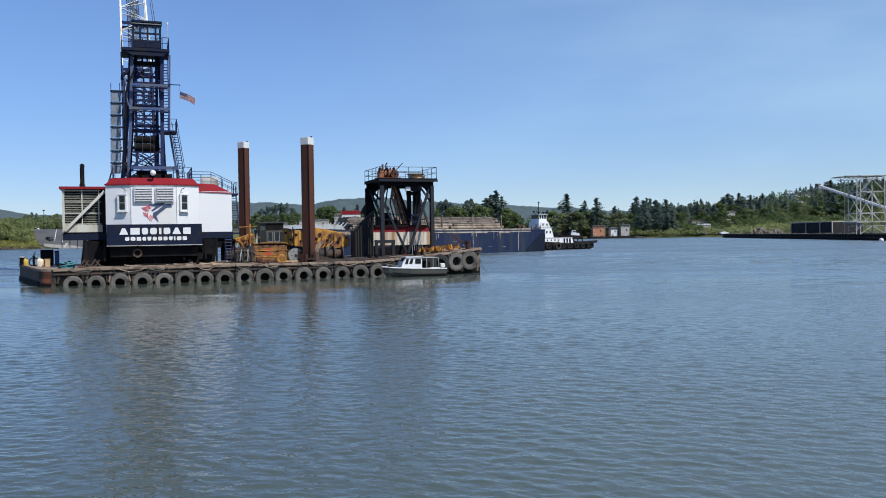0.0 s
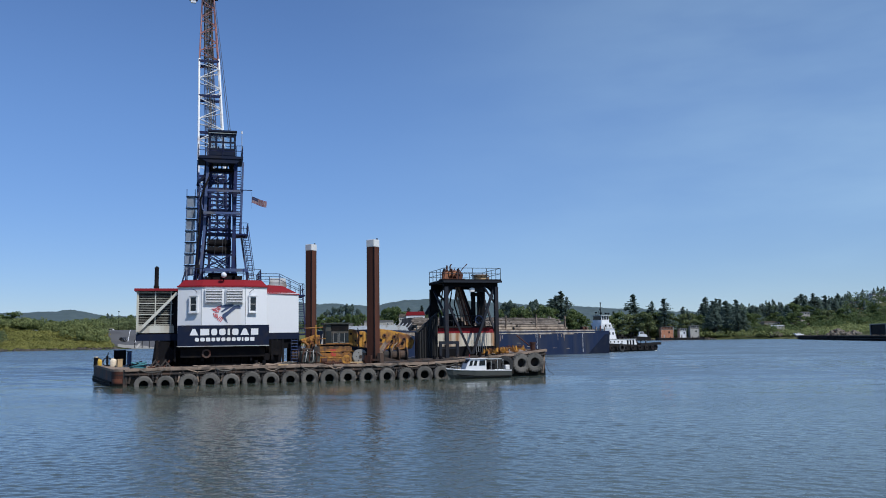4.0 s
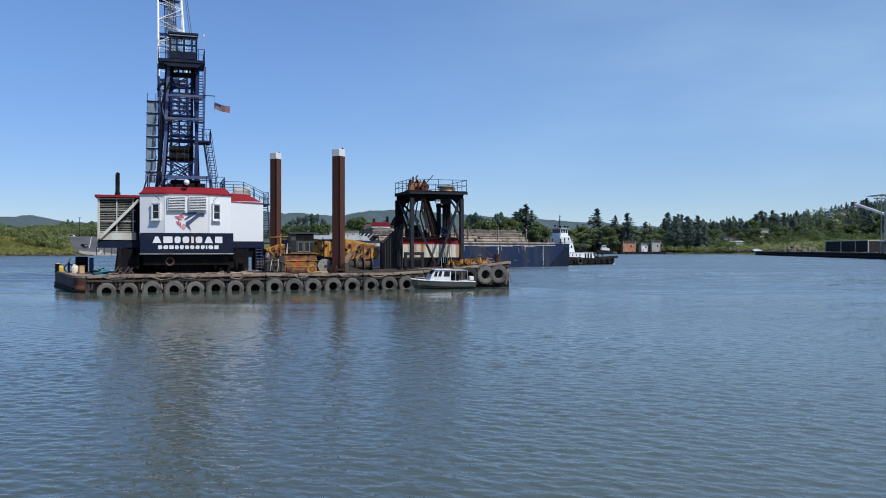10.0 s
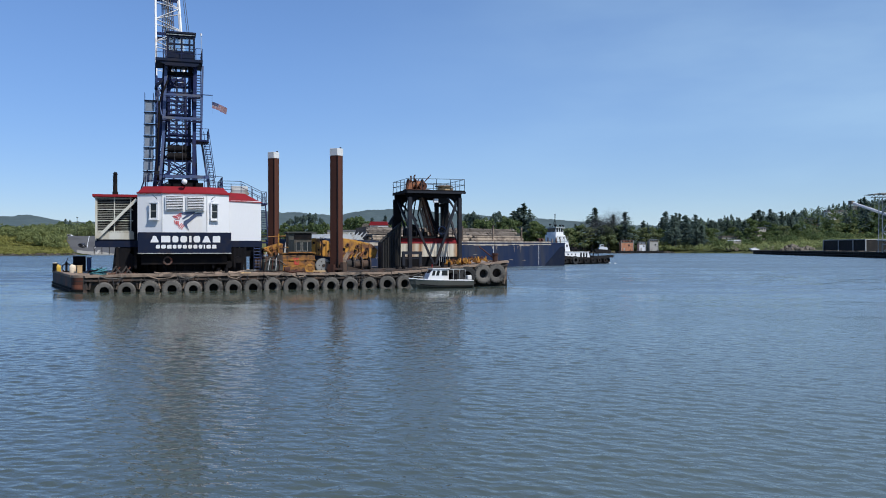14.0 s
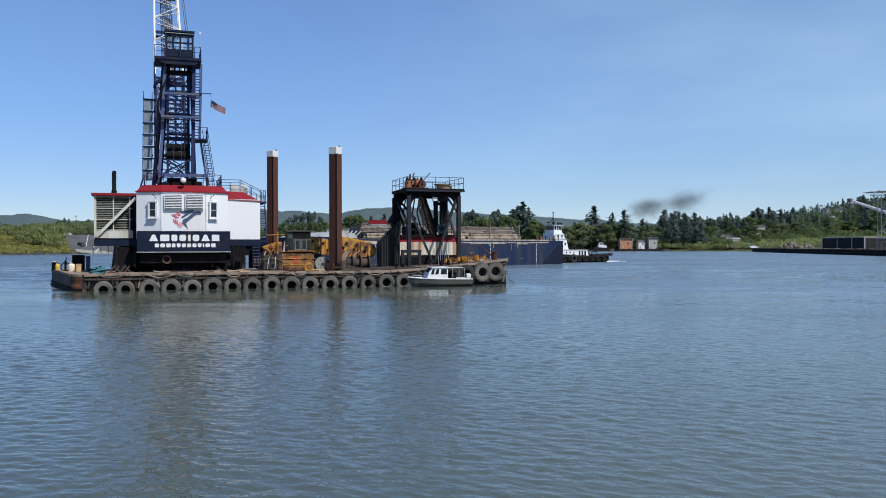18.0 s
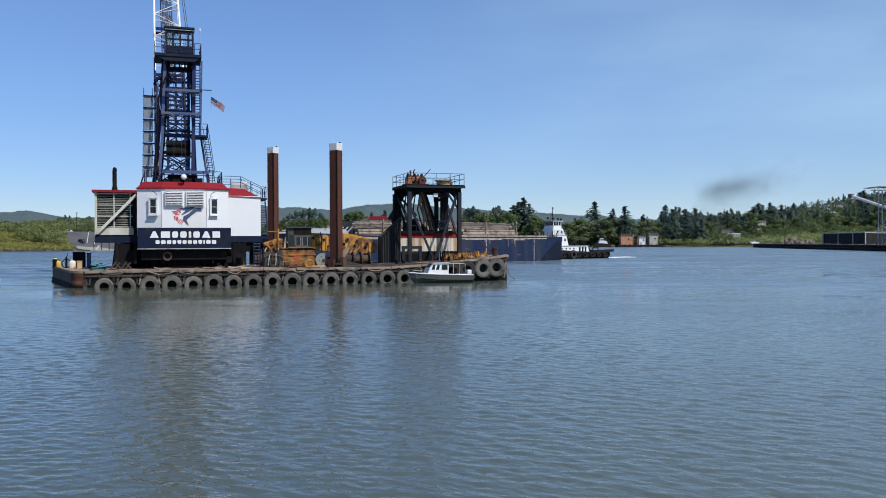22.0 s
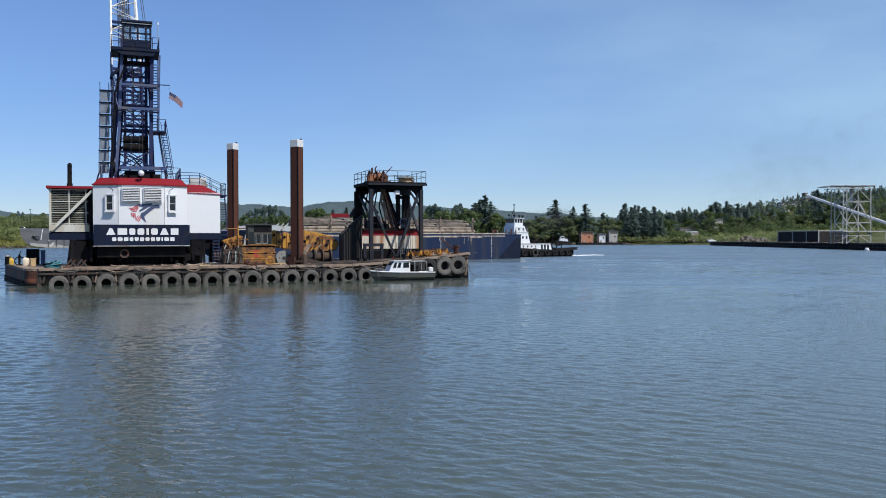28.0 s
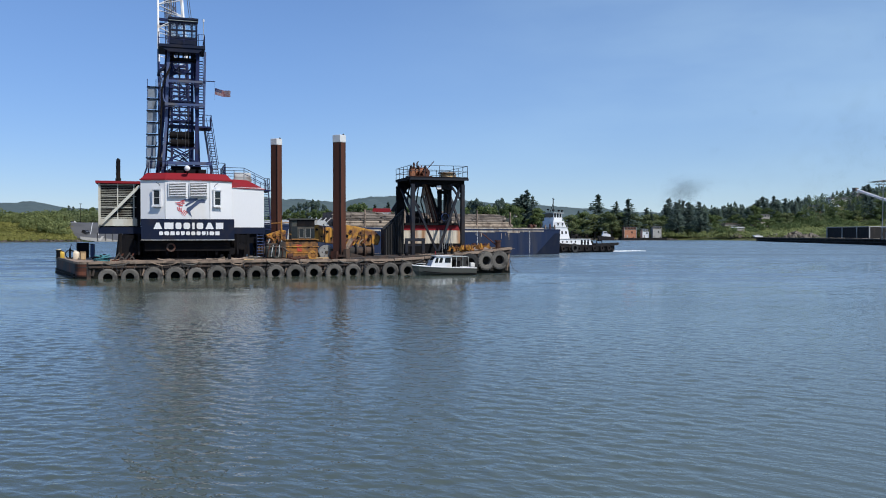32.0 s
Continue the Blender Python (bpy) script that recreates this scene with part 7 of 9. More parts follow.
# ---------------------------------------------------------------- clutter on the bow and along the deck
def crate(name, s, n, w, d, h, mat, label, lid=None):
    e = empty(name, on(s, n, deck_z(s)), label, name.replace("_", " "))
    part("body", box(B(), -w / 2, w / 2, -d / 2, d / 2, 0, h), mat, e, bevel=0.05)
    part("lid", box(B(), -w / 2 - 0.03, w / 2 + 0.03, -d / 2 - 0.03, d / 2 + 0.03, h, h + 0.06), lid or mat, e)


def drum_at(s, n, r, h, mat, label):
    e = empty("drum", on(s, n, deck_z(s)), label, "drum")
    part("body", tube(B(), (0, 0, 0), (0, 0, h), r, 18), mat, e)
    for z in (0.02, h * 0.36, h * 0.68, h - 0.06):
        part("hoop", lathe(B(), [(r, z), (r + 0.025, z), (r + 0.025, z + 0.04), (r, z + 0.04)], 18, closed=True), mat, e)


def can_at(name, s, n, w, d, h, mat, label, turn=0.0):
    """A plastic can: bulged body, sloping shoulders, a neck with its cap and a grip."""
    e = empty(name, on(s, n, deck_z(s), turn), label, "can")
    bm = B()
    rings = []
    for z, k in ((0.0, 0.9), (0.06 * h, 1.0), (0.42 * h, 0.97), (0.5 * h, 1.0), (0.74 * h, 0.98), (0.86 * h, 0.8), (0.92 * h, 0.45)):
        rings.append([bm.verts.new((k * w / 2 * cx, k * d / 2 * cy, z)) for cx, cy in ((-1, -0.6), (-0.75, -1), (0.75, -1), (1, -0.6), (1, 0.6), (0.75, 1), (-0.75, 1), (-1, 0.6))])
    for p, q in zip(rings, rings[1:]):
        for i in range(8):
            bm.faces.new((p[i], p[(i + 1) % 8], q[(i + 1) % 8], q[i]))
    bm.faces.new(rings[-1])
    part("body", bm, mat, e, smooth=True)
    part("cap", tube(B(), (0.2 * w, 0, 0.9 * h), (0.2 * w, 0, h), 0.09, 10), M_black, e)
    part("grip", pipe(B(), [(-0.3 * w, 0, 0.86 * h), (-0.25 * w, 0, 0.99 * h), (0.05 * w, 0, 0.99 * h), (0.08 * w, 0, 0.88 * h)], 0.035), mat, e)


drum_at(-3.8, 13.6, 0.27, 0.78, M_black, "black steel drum on the bow deck")
can_at("fuel_can", -3.35, 12.2, 0.42, 0.34, 0.7, M_can_yellow, "yellow plastic fuel can on the bow deck", 8)
can_at("white_can", -1.75, 8.9, 0.58, 0.42, 0.84, M_cream, "cream plastic can on the bow deck", -6)
crate("carton", -1.05, 8.0, 0.46, 0.42, 0.72, M_tan, "tan carton on the bow deck")
drum_at(-4.0, 14.9, 0.2, 0.85, M_cream, "pale drum with an orange lid at the bow corner")
crate("machinery_box", -1.75, 15.6, 1.15, 1.1, 1.5, M_black, "black machinery box at the far corner of the deck", M_navy)
crate("control_post", -0.8, 15.4, 0.42, 0.4, 1.4, M_steel_blue, "grey-blue control post on the deck", M_black)
wheel = empty("hand_winch", on(-2.5, 10.8, DECK), "dark hand winch with a wheel", "winch")
part("wheel", lathe(B(), [(0.36, -0.05), (0.46, -0.05), (0.46, 0.05), (0.36, 0.05)], 18, pose(0, 0, 0.5, 90, 0, 10), closed=True), M_black, wheel)
part("spindle", tube(B(), (0, -0.2, 0.5), (0, 0.3, 0.5), 0.08, 8), M_black, wheel)
part("post", box(B(), -0.1, 0.1, -0.1, 0.1, 0.0, 1.1), M_black, wheel)
part("handle", tube(B(), (0, 0, 1.1), (0.15, 0, 1.5), 0.04, 6), M_black, wheel)
rope = empty("rope_coil", on(0.95, 2.4, DECK), "heap of teal mooring rope", "rope")
rope_rng = random.Random(17)
for i in range(18):
    bm = B()
    r = 0.32 + 0.26 * rope_rng.random()
    cx, cy, cz = rope_rng.uniform(-0.3, 0.3), rope_rng.uniform(-0.3, 0.3), 0.06 + 0.36 * rope_rng.random()
    tilt = rope_rng.uniform(-0.4, 0.4)
    pts = [(cx + r * math.cos(t), cy + r * 0.75 * math.sin(t), cz + abs(tilt) * r + tilt * r * math.cos(t)) for t in [2 * math.pi * k / 14 for k in range(15)]]
    part("coil", pipe(bm, pts, 0.06, 6), M_teal if i % 4 else M_black, rope, smooth=True)
for s, n in ((2.5, 1.8), (3.4, 1.6)):
    e = empty("chain_stopper", on(s, n, DECK), "rusty chain stopper frame on the deck", "fitting")
    part("arm", beam(B(), (-0.5, 0, 0.05), (0.05, 0, 0.8), 0.13), M_chain, e)
    part("arm", beam(B(), (-0.2, 0.25, 0.05), (0.35, 0.25, 0.72), 0.13), M_rust, e)
    part("arm", beam(B(), (0.55, 0, 0.05), (0.05, 0.1, 0.6), 0.12), M_chain, e)
    part("bar", tube(B(), (-0.6, -0.2, 0.1), (0.7, 0.3, 0.12), 0.08, 8), M_rust, e)
    part("link", lathe(B(), [(0.13, -0.04), (0.21, -0.04), (0.21, 0.04), (0.13, 0.04)], 12, pose(0.2, -0.2, 0.22, 80, 0, 30), closed=True), M_chain, e)
litter_rng = random.Random(53)


def hose_heap(s, n, wide, mat, label, loops):
    e = empty("hose_heap", on(s, n, deck_z(s)), label, "hose")
    for i in range(loops):
        r = wide * litter_rng.uniform(0.35, 0.75)
        cx, cz = litter_rng.uniform(-0.5, 0.5) * wide, 0.06 + 0.05 * i
        k = litter_rng.uniform(-0.12, 0.2)
        pts = [(cx + r * math.cos(t), 0.45 * r * math.sin(t), cz + 0.07 * r * (1 + math.sin(2 * t + i)) + 0.5 * k * math.cos(t) * r) for t in [0.48 * j for j in range(14)]]
        part("loop", pipe(B(), pts, 0.045, 6), mat, e)
    part("tail", pipe(B(), [(wide * 0.6, 0, 0.1), (wide * 1.2, -0.2, 0.08), (wide * 1.9, 0.1, 0.06)], 0.06, 6), mat, e)


hose_heap(10.6, 1.3, 1.3, M_rail, "pale slack hose heaped on the deck edge", 3)
hose_heap(13.2, 1.7, 1.5, M_deck, "tan hawser flaked out on the deck", 3)
hose_heap(14.6, 3.0, 0.9, M_tyre, "grey hose coiled beside the deck engine", 5)
hose_heap(6.6, 1.2, 1.0, M_rail, "pale rope lying along the deck edge", 3)
hose_heap(27.0, 1.4, 1.1, M_hull, "dark hose lying before the gantry", 4)
hose_heap(31.6, 1.3, 0.9, M_rail, "pale rope beside the trestle", 3)
hose_heap(18.6, 1.0, 1.0, M_rust, "rusty wire rope heaped before the yellow machine", 4)
for i in range(30):
    s = litter_rng.uniform(2, 34)
    n = litter_rng.uniform(0.5, 2.4)
    l = litter_rng.uniform(0.25, 0.8)
    e = empty("dunnage_block", on(s, n, deck_z(s), litter_rng.uniform(-40, 40)), "loose block of dunnage timber on the deck", "block", "loose dunnage on the deck")
    part("block", box(B(), -l / 2, l / 2, -0.12, 0.12, 0, litter_rng.uniform(0.08, 0.24)), (M_rail, M_deck, M_rust, M_tan)[i % 4], e, bevel=0.015)
for s, n, l, a in ((12.6, 2.2, 3.2, 4), (13.6, 2.6, 2.2, -8), (16.4, 1.3, 2.6, 2), (24.6, 1.6, 4.4, 0), (26.4, 2.0, 3.0, 3), (32.2, 1.0, 3.5, 0), (9.5, 1.2, 5.0, 1), (4.8, 0.8, 4.5, 0), (28.4, 1.5, 2.0, 14)):
    e = empty("loose_timber", on(s, n, deck_z(s), a), "loose weathered timber lying on the deck", "timber", "timbers on the deck")
    part("plank", box(B(), -l / 2, l / 2, -0.16, 0.16, 0, 0.16), M_rail, e, bevel=0.02)
    part("plank", box(B(), -l / 2 + 0.3, l / 2 - 0.4, 0.2, 0.45, 0, 0.12), M_deck, e)
for s, n in ((11.8, 1.4), (28.9, 1.1), (33.6, 1.0)):
    e = empty("bitt", on(s, n, deck_z(s)), "black mooring bitt on the deck edge", "bollard")
    for x in (-0.35, 0.35):
        part("post", tube(B(), (x, 0, 0), (x, 0, 0.6), 0.16, 12), M_black, e)
    part("base", box(B(), -0.65, 0.65, -0.25, 0.25, 0, 0.06), M_black, e)

# ---------------------------------------------------------------- the small work boat alongside
boat = empty("work_boat", on(32.1, -2.05, 0), "small grey-green work boat with a white cabin", "boat")
bm = B()
rows = []
for f in [i / 12 for i in range(13)]:
    x = -3.25 + 6.3 * f
    half = 1.05 * min(1.0, (f / 0.45) ** 0.55) if f < 0.45 else 1.05 - 0.08 * (f - 0.45)
    top = 0.87 - 0.16 * f + 0.08 * (1 - f) ** 3
    chine = 0.16 + 0.3 * (1 - min(1, f / 0.35))
    rows.append([bm.verts.new((x, -half, top)), bm.verts.new((x + 0.12 * (1 - f), -half * 0.86, chine)), bm.verts.new((x + 0.25 * (1 - f), 0, -0.3)),
                 bm.verts.new((x + 0.12 * (1 - f), half * 0.86, chine)), bm.verts.new((x, half, top)), bm.verts.new((x, 0, top - 0.14))])
for a, b in zip(rows, rows[1:]):
    for i in range(6):
        j = (i + 1) % 6
        bm.faces.new((a[i], a[j], b[j], b[i]))
bm.faces.new(rows[-1])
bmesh.ops.recalc_face_normals(bm, faces=bm.faces)
part("hull", bm, M_boat_hull, boat)
for side in (-1, 1):
    part("gunwale", pipe(B(), [(-3.2, 0.1 * side, 0.96), (-2.2, 0.62 * side, 0.87), (-0.6, 1.0 * side, 0.80), (3.0, 1.0 * side, 0.71)], 0.055), M_white, boat)
bcab = part("cabin", slab(B(), [(-1.65, 0.68), (0.55, 0.62), (0.55, 1.8), (-1.0, 1.85), (-1.35, 1.4)], -0.75, 0.75), M_white, boat, "white boat cabin", bevel=0.04)
part("cabin_roof", box(B(), -1.1, 0.65, -0.85, 0.85, 1.83, 1.9), M_white, bcab)
for x0, x1 in ((-1.08, -0.78), (-0.66, -0.34), (-0.18, 0.42)):
    z0 = 1.22
    part("pane", slab(B(), [(x0 - (0.1 if x0 < -0.3 else 0), z0), (x1 - (0.1 if x0 < -0.3 else 0), z0), (x1, 1.70), (x0 + 0.06, 1.70)], -0.775, -0.74), M_glass_dark, bcab)
for x in (-1.0, -0.3):
    part("front_pane", box(B(), -0.02, 0.02, -0.3, 0.3, -0.2, 0.2, pose(-1.2, 0.4 + x * 0.6, 1.6, 0, 40, 0)), M_glass_dark, bcab)
part("aft_canopy", box(B(), 0.65, 2.1, -0.85, 0.85, 1.78, 1.84), M_lightgrey, boat)
for x in (1.0, 2.2):
    for y in (-0.8, 0.8):
        part("canopy_post", tube(B(), (x, y, 0.6), (x, y, 1.8), 0.03, 6), M_lightgrey, boat)
part("console", box(B(), 0.95, 1.5, -0.4, 0.5, 0.5, 1.35), M_black, boat)
part("outboard", box(B(), 2.65, 3.1, -0.2, 0.2, 0.75, 1.2), M_white, boat, "white outboard motor", bevel=0.06)
for side in (-1, 1):
    part("boot_stripe", pipe(B(), [(-2.75, 0.22 * side, 0.52), (-1.9, 0.62 * side, 0.36), (-0.5, 0.93 * side, 0.24), (3.0, 0.88 * side, 0.2)], 0.05), M_black, boat)
part("outboard_leg", box(B(), 2.95, 3.15, -0.08, 0.08, -0.2, 0.75), M_black, boat)
part("bow_rail", pipe(B(), [(-3.0, -0.25, 0.92), (-2.8, -0.3, 1.15), (-2.0, -0.6, 1.12), (-2.0, -0.6, 0.84)], 0.025), M_silver, boat)
part("radar_post", tube(B(), (-0.9, 0, 2.0), (-0.9, 0, 2.3), 0.05, 8), M_red, boat)


# ---------------------------------------------------------------- timber barge and its tug (x towards the tug's end, y away from the camera, the near stern corner at the origin)
TOW = [(t, pose(x, y, 0, 0, 0, turn)) for t, x, y, turn in (
    (0, 29.95, 193, 35.93), (3.5, 29.38, 192, 37.24), (7, 28.59, 190.6, 38.59), (10, 28.11, 189.2, 38.89), (13, 27.45, 187.5, 39.29), (17, 26.82, 185, 39.31), (20, 26.25, 182.6, 38.82), (23, 25.49, 179.8, 38.23), (25.5, 25.03, 177.4, 37.27), (28, 24.5, 175, 36.72), (30, 24.01, 173, 36.68), (32, 23.4, 171.5, 36.79))]
TOW0 = TOW[0][1]
tow = empty("timber_barge", TOW0, "long dark blue barge with worn pale edge, loaded with timber", "barge")
HB = [(0.0, 5.0), (-0.3, -0.8), (-56.0, -0.8), (-61.0, 2.6), (-61.5, 5.6), (-50, 5.2), (-30, 5.0)]
part("hull", slab(B(), [(x, z) for x, z in HB], 0.0, 22.0), M_blue_hull, tow)
# flat triangle in darker blue, painting the shaded rake of the hull end
part("raked_panel", slab(B(), [(0.0, 4.2), (-0.28, -0.6), (-7.4, -0.6), (-1.4, 4.2)], -0.05, 0.02), M_hull_shade, tow, "flat end panel with the shade of a rake in its colour")
part("rim", slab(B(), [(0.05, 4.75), (0.05, 5.02), (-30, 5.02), (-50, 5.22), (-61.5, 5.62), (-61.5, 5.3), (-50, 4.9), (-30, 4.7)], -0.06, 0.3), M_blue_hull, tow)
band_rng = random.Random(23)
for i in range(16):
    x0 = -4.5 - i * 3.2
    part("worn_band", box(B(), x0 - 3.18, x0, -0.03, 0.02, 4.55 - 0.3 * band_rng.random() * (i > 1), 4.95), M_pale_band, tow, "worn pale strake")
    part("deck_curb", box(B(), x0 - 3.18, x0, 0.0, 0.4, 5.02, 5.25), M_pale_band, tow)
for x, w in ((-8.3, 0.06), (-21.5, 0.05), (-34, 0.05)):
    for i in range(16):
        part("draft_mark", box(B(), x - w, x + w, -0.05, 0.02, 0.4 + i * 0.27, 0.55 + i * 0.27), M_white, tow)
for i in range(14):
    x = -3 - i * 4.2
    part("hull_frame", box(B(), x - 0.03, x + 0.03, -0.022, 0.02, 0.6, 4.2), M_blue_hull, tow)
for i in range(5):
    part("deck_post", tube(B(), (-1.0 - i * 1.3, 0.5, 5.0), (-1.0 - i * 1.3, 0.5, 5.9 + 0.25 * (i % 2)), 0.14, 8), M_rust if i % 2 else M_rail, tow)
for x in (-6.4, -7.4):
    part("deck_winch", tube(B(), (x, 1.2, 5.5), (x + 0.7, 1.2, 5.5), 0.45, 12), M_rust, tow)
scuff_rng = random.Random(31)
for i in range(26):
    x = -4 - 50 * scuff_rng.random()
    h = 0.3 + 1.2 * scuff_rng.random()
    top = 4.3 if x < -10 else 4.8
    part("rust_run", box(B(), x - 0.03 - 0.05 * scuff_rng.random(), x + 0.03, -0.026, 0.02, top - h, top), M_pale_band if i % 3 else M_rust, tow)
for i in range(7):
    x = -11 - 46 * scuff_rng.random()
    z = 1.0 + 2.2 * scuff_rng.random()
    part("scuff", box(B(), x - 0.5, x + 0.5, -0.025, 0.02, z, z + 0.07), M_pale_band, tow)
part("deck_locker", box(B(), -10.4, -9.0, 5.0, 8.0, 5.0, 7.2), M_greygreen, tow)
# bow ramp struts
for i in range(5):
    part("ramp_strut", beam(B(), (-57.2 + i * 0.9, 1.0, 5.3), (-55.6 + i * 0.9, 1.0, 6.7), 0.14), M_lightgrey, tow)
part("ramp_bar", beam(B(), (-57.4, 0.9, 5.5), (-53, 0.9, 5.5), 0.2), M_lightgrey, tow)
part("bow_fairing", slab(B(), [(-60.5, 5.3), (-50.5, 5.2), (-51.5, 6.3), (-56, 6.5)], 4.0, 18.0), M_lightgrey, tow)

cargo = empty("timber_stack", TOW0, "stacked long round timber on the barge deck", "timber")
log_rng = random.Random(29)
for y, z, r, mat in ((0.8, 5.58, 0.34, M_log), (0.9, 6.12, 0.30, M_log), (1.9, 5.65, 0.32, M_log), (1.7, 6.55, 0.17, M_bundle), (2.0, 6.82, 0.15, M_bundle), (2.3, 7.05, 0.17, M_bundle),
                     (2.7, 7.30, 0.14, M_bundle), (3.0, 7.52, 0.16, M_bundle), (3.4, 7.74, 0.14, M_bundle), (2.6, 6.4, 0.45, M_bundle), (3.4, 7.0, 0.4, M_bundle)):
    x = -11.0 - log_rng.random() * 3
    while x > -49:
        l = log_rng.uniform(6, 14) if mat is M_bundle else log_rng.uniform(12, 19)
        k = r * log_rng.uniform(0.75, 1.15)
        part("log", tube(B(), (x, y + log_rng.uniform(-0.12, 0.12), z + log_rng.uniform(-0.07, 0.07)), (max(x - l, -51), y + log_rng.uniform(-0.12, 0.12), z + log_rng.uniform(-0.07, 0.07)), k, 10, k * 0.85), mat, cargo)
        x -= l + log_rng.uniform(0.1, 0.7)
for i in range(44):
    x = -12 - i * 0.86
    h = 0.5 + 0.5 * log_rng.random()
    part("timber_block", box(B(), x - 0.83, x, 4.2 + 0.5 * log_rng.random(), 8.0, 7.0, 7.0 + h), M_bundle, cargo)
part("bundle_base", box(B(), -50, -11.8, 4.2, 8.0, 5.0, 7.0), M_bundle, cargo)
for i in range(5):
    x = -13 - i * 8.2
    part("stanchion", box(B(), x - 0.12, x + 0.12, 0.35, 0.55, 5.0, 8.2 + 0.3 * (i % 2)), M_rail, cargo)

tug = empty("tug_boat", TOW0, "white and black tug boat pushing the timber barge", "tug")
T0, C = 8.5, 12.5                 # the tug's near side and its middle line
bm = B()
rings = []
for x, half, top in ((6.6, 2.0, 2.3), (7.2, 3.0, 2.25), (8.4, 3.8, 2.1), (13, 4.0, 1.8), (20, 4.0, 1.55), (24.5, 3.7, 1.5), (27.3, 2.6, 1.6)):
    rings.append([bm.verts.new(p) for p in ((x, C - half, top), (x, C - half * 0.96, 0.3), (x + 0.4, C, -1.2), (x, C + half * 0.96, 0.3), (x, C + half, top))])
for a, b in zip(rings, rings[1:]):
    for i in range(5):
        j = (i + 1) % 5
        bm.faces.new((a[i], a[j], b[j], b[i]))
bm.faces.new(rings[0])
bm.faces.new(rings[-1])
bmesh.ops.recalc_face_normals(bm, faces=bm.faces)
part("hull", bm, M_tug_dark, tug)
part("deckhouse", slab(B(), [(8.4, 1.4), (19.6, 1.4), (19.0, 2.9), (8.4, 2.9)], C - 2.9, C + 2.9), M_white, tug, "white deckhouse", bevel=0.05)
part("upper_house", slab(B(), [(9.0, 3.0), (13.4, 3.0), (12.6, 5.5), (9.0, 5.5)], C - 2.0, C + 2.0), M_white, tug, "white upper house")
part("bridge_deck", slab(B(), [(8.6, 5.5), (12.6, 5.5), (11.8, 7.0), (8.6, 7.0)], C - 1.7, C + 1.7), M_white, tug)
part("boat_deck", box(B(), 8.2, 19.1, C - 3.0, C + 3.0, 2.9, 3.05), M_lightgrey, tug)
part("upper_deck", box(B(), 8.6, 12.8, C - 2.15, C + 2.15, 5.5, 5.6), M_lightgrey, tug)
wh = part("wheelhouse", box(B(), 8.9, 11.5, C - 1.5, C + 1.5, 7.0, 7.7), M_white, tug, "wheelhouse with a band of dark windows")
part("wheelhouse_glass", box(B(), 9.05, 11.35, C - 1.38, C + 1.38, 7.7, 8.6), M_glass_dark, wh)
for i in range(4):
    x = 9.0 + i * 0.8
    part("mullion", box(B(), x - 0.07, x + 0.07, C - 1.45, C - 1.36, 7.7, 8.6), M_white, wh)
for i in range(4):
    y = C - 1.38 + i * 0.92
    part("mullion", box(B(), 11.33, 11.42, y - 0.07, y + 0.07, 7.7, 8.6), M_white, wh)
part("wheelhouse_roof", box(B(), 8.6, 11.8, C - 1.75, C + 1.75, 8.6, 8.78), M_lightgrey, wh)
for x, y, z in ((9.0, -1.3, 9.4), (9.8, 1.2, 9.6), (10.6, -1.3, 9.35), (11.3, 1.1, 9.5), (11.5, -1.4, 9.3)):
    part("search_lamp", tube(B(), (x, C + y, 8.78), (x, C + y, z - 0.2), 0.06, 6), M_black, wh)
    part("lamp_head", tube(B(), (x - 0.22, C + y, z - 0.1), (x + 0.22, C + y, z - 0.1), 0.18, 10), M_black, wh)
tmast = part("mast", tube(B(), (10.2, C, 8.78), (10.2, C, 12.0), 0.09, 8), M_black, tug)
part("yard", beam(B(), (9.3, C - 0.7, 11.8), (11.2, C + 0.7, 11.8), 0.14), M_black, tmast)
part("radar", beam(B(), (9.6, C - 0.6, 10.3), (10.8, C + 0.6, 10.3), 0.2), M_black, tmast)
part("stay", beam(B(), (10.3, C, 11.2), (9.2, C, 8.78), 0.07), M_black, tmast)
for i in range(5):
    part("porthole", box(B(), 8.8 + i * 1.3, 9.15 + i * 1.3, C - 2.96, C - 2.86, 2.2, 2.55), M_glass_dark, tug)
for i in range(3):
    part("doorway", box(B(), 15.9 + i * 1.0, 16.45 + i * 1.0, C - 2.96, C - 2.85, 1.6, 2.75), M_glass_dark, tug)
for x in (10.0, 11.2, 12.4):
    part("house_window", box(B(), x - 0.45, x, C - 2.06, C - 1.96, 4.1, 4.7), M_glass_dark, tug)
for x in (10.2, 11.6):
    part("bridge_window", box(B(), x - 0.4, x, C - 1.76, C - 1.66, 6.0, 6.5), M_glass_dark, tug)
railing(tug, [(13.2, C - 2.75, 3.05), (18.6, C - 2.75, 3.05), (18.6, C + 2.6, 3.05)], 1.0, M_black, 1.1)
part("side_band", box(B(), 8.4, 19.3, C - 2.94, C - 2.89, 1.45, 1.62), M_tug_dark, tug)
part("boat_davit", pipe(B(), [(14.2, C - 1.6, 3.0), (14.2, C - 1.6, 4.6), (15.6, C - 1.8, 5.0)], 0.09), M_black, tug)
part("vent_trunk", box(B(), 16.2, 17.2, C - 0.8, C + 0.8, 3.05, 4.1), M_tug_dark, tug, bevel=0.06)
part("bulwark", slab(B(), [(19.6, 1.5), (27.0, 1.5), (27.2, 2.15), (19.6, 1.95)], T0 + 0.02, T0 + 0.14), M_tug_dark, tug)
railing(tug, [(8.9, C - 1.9, 5.6), (12.6, C - 1.9, 5.6)], 1.0, M_lightgrey, 1.2)
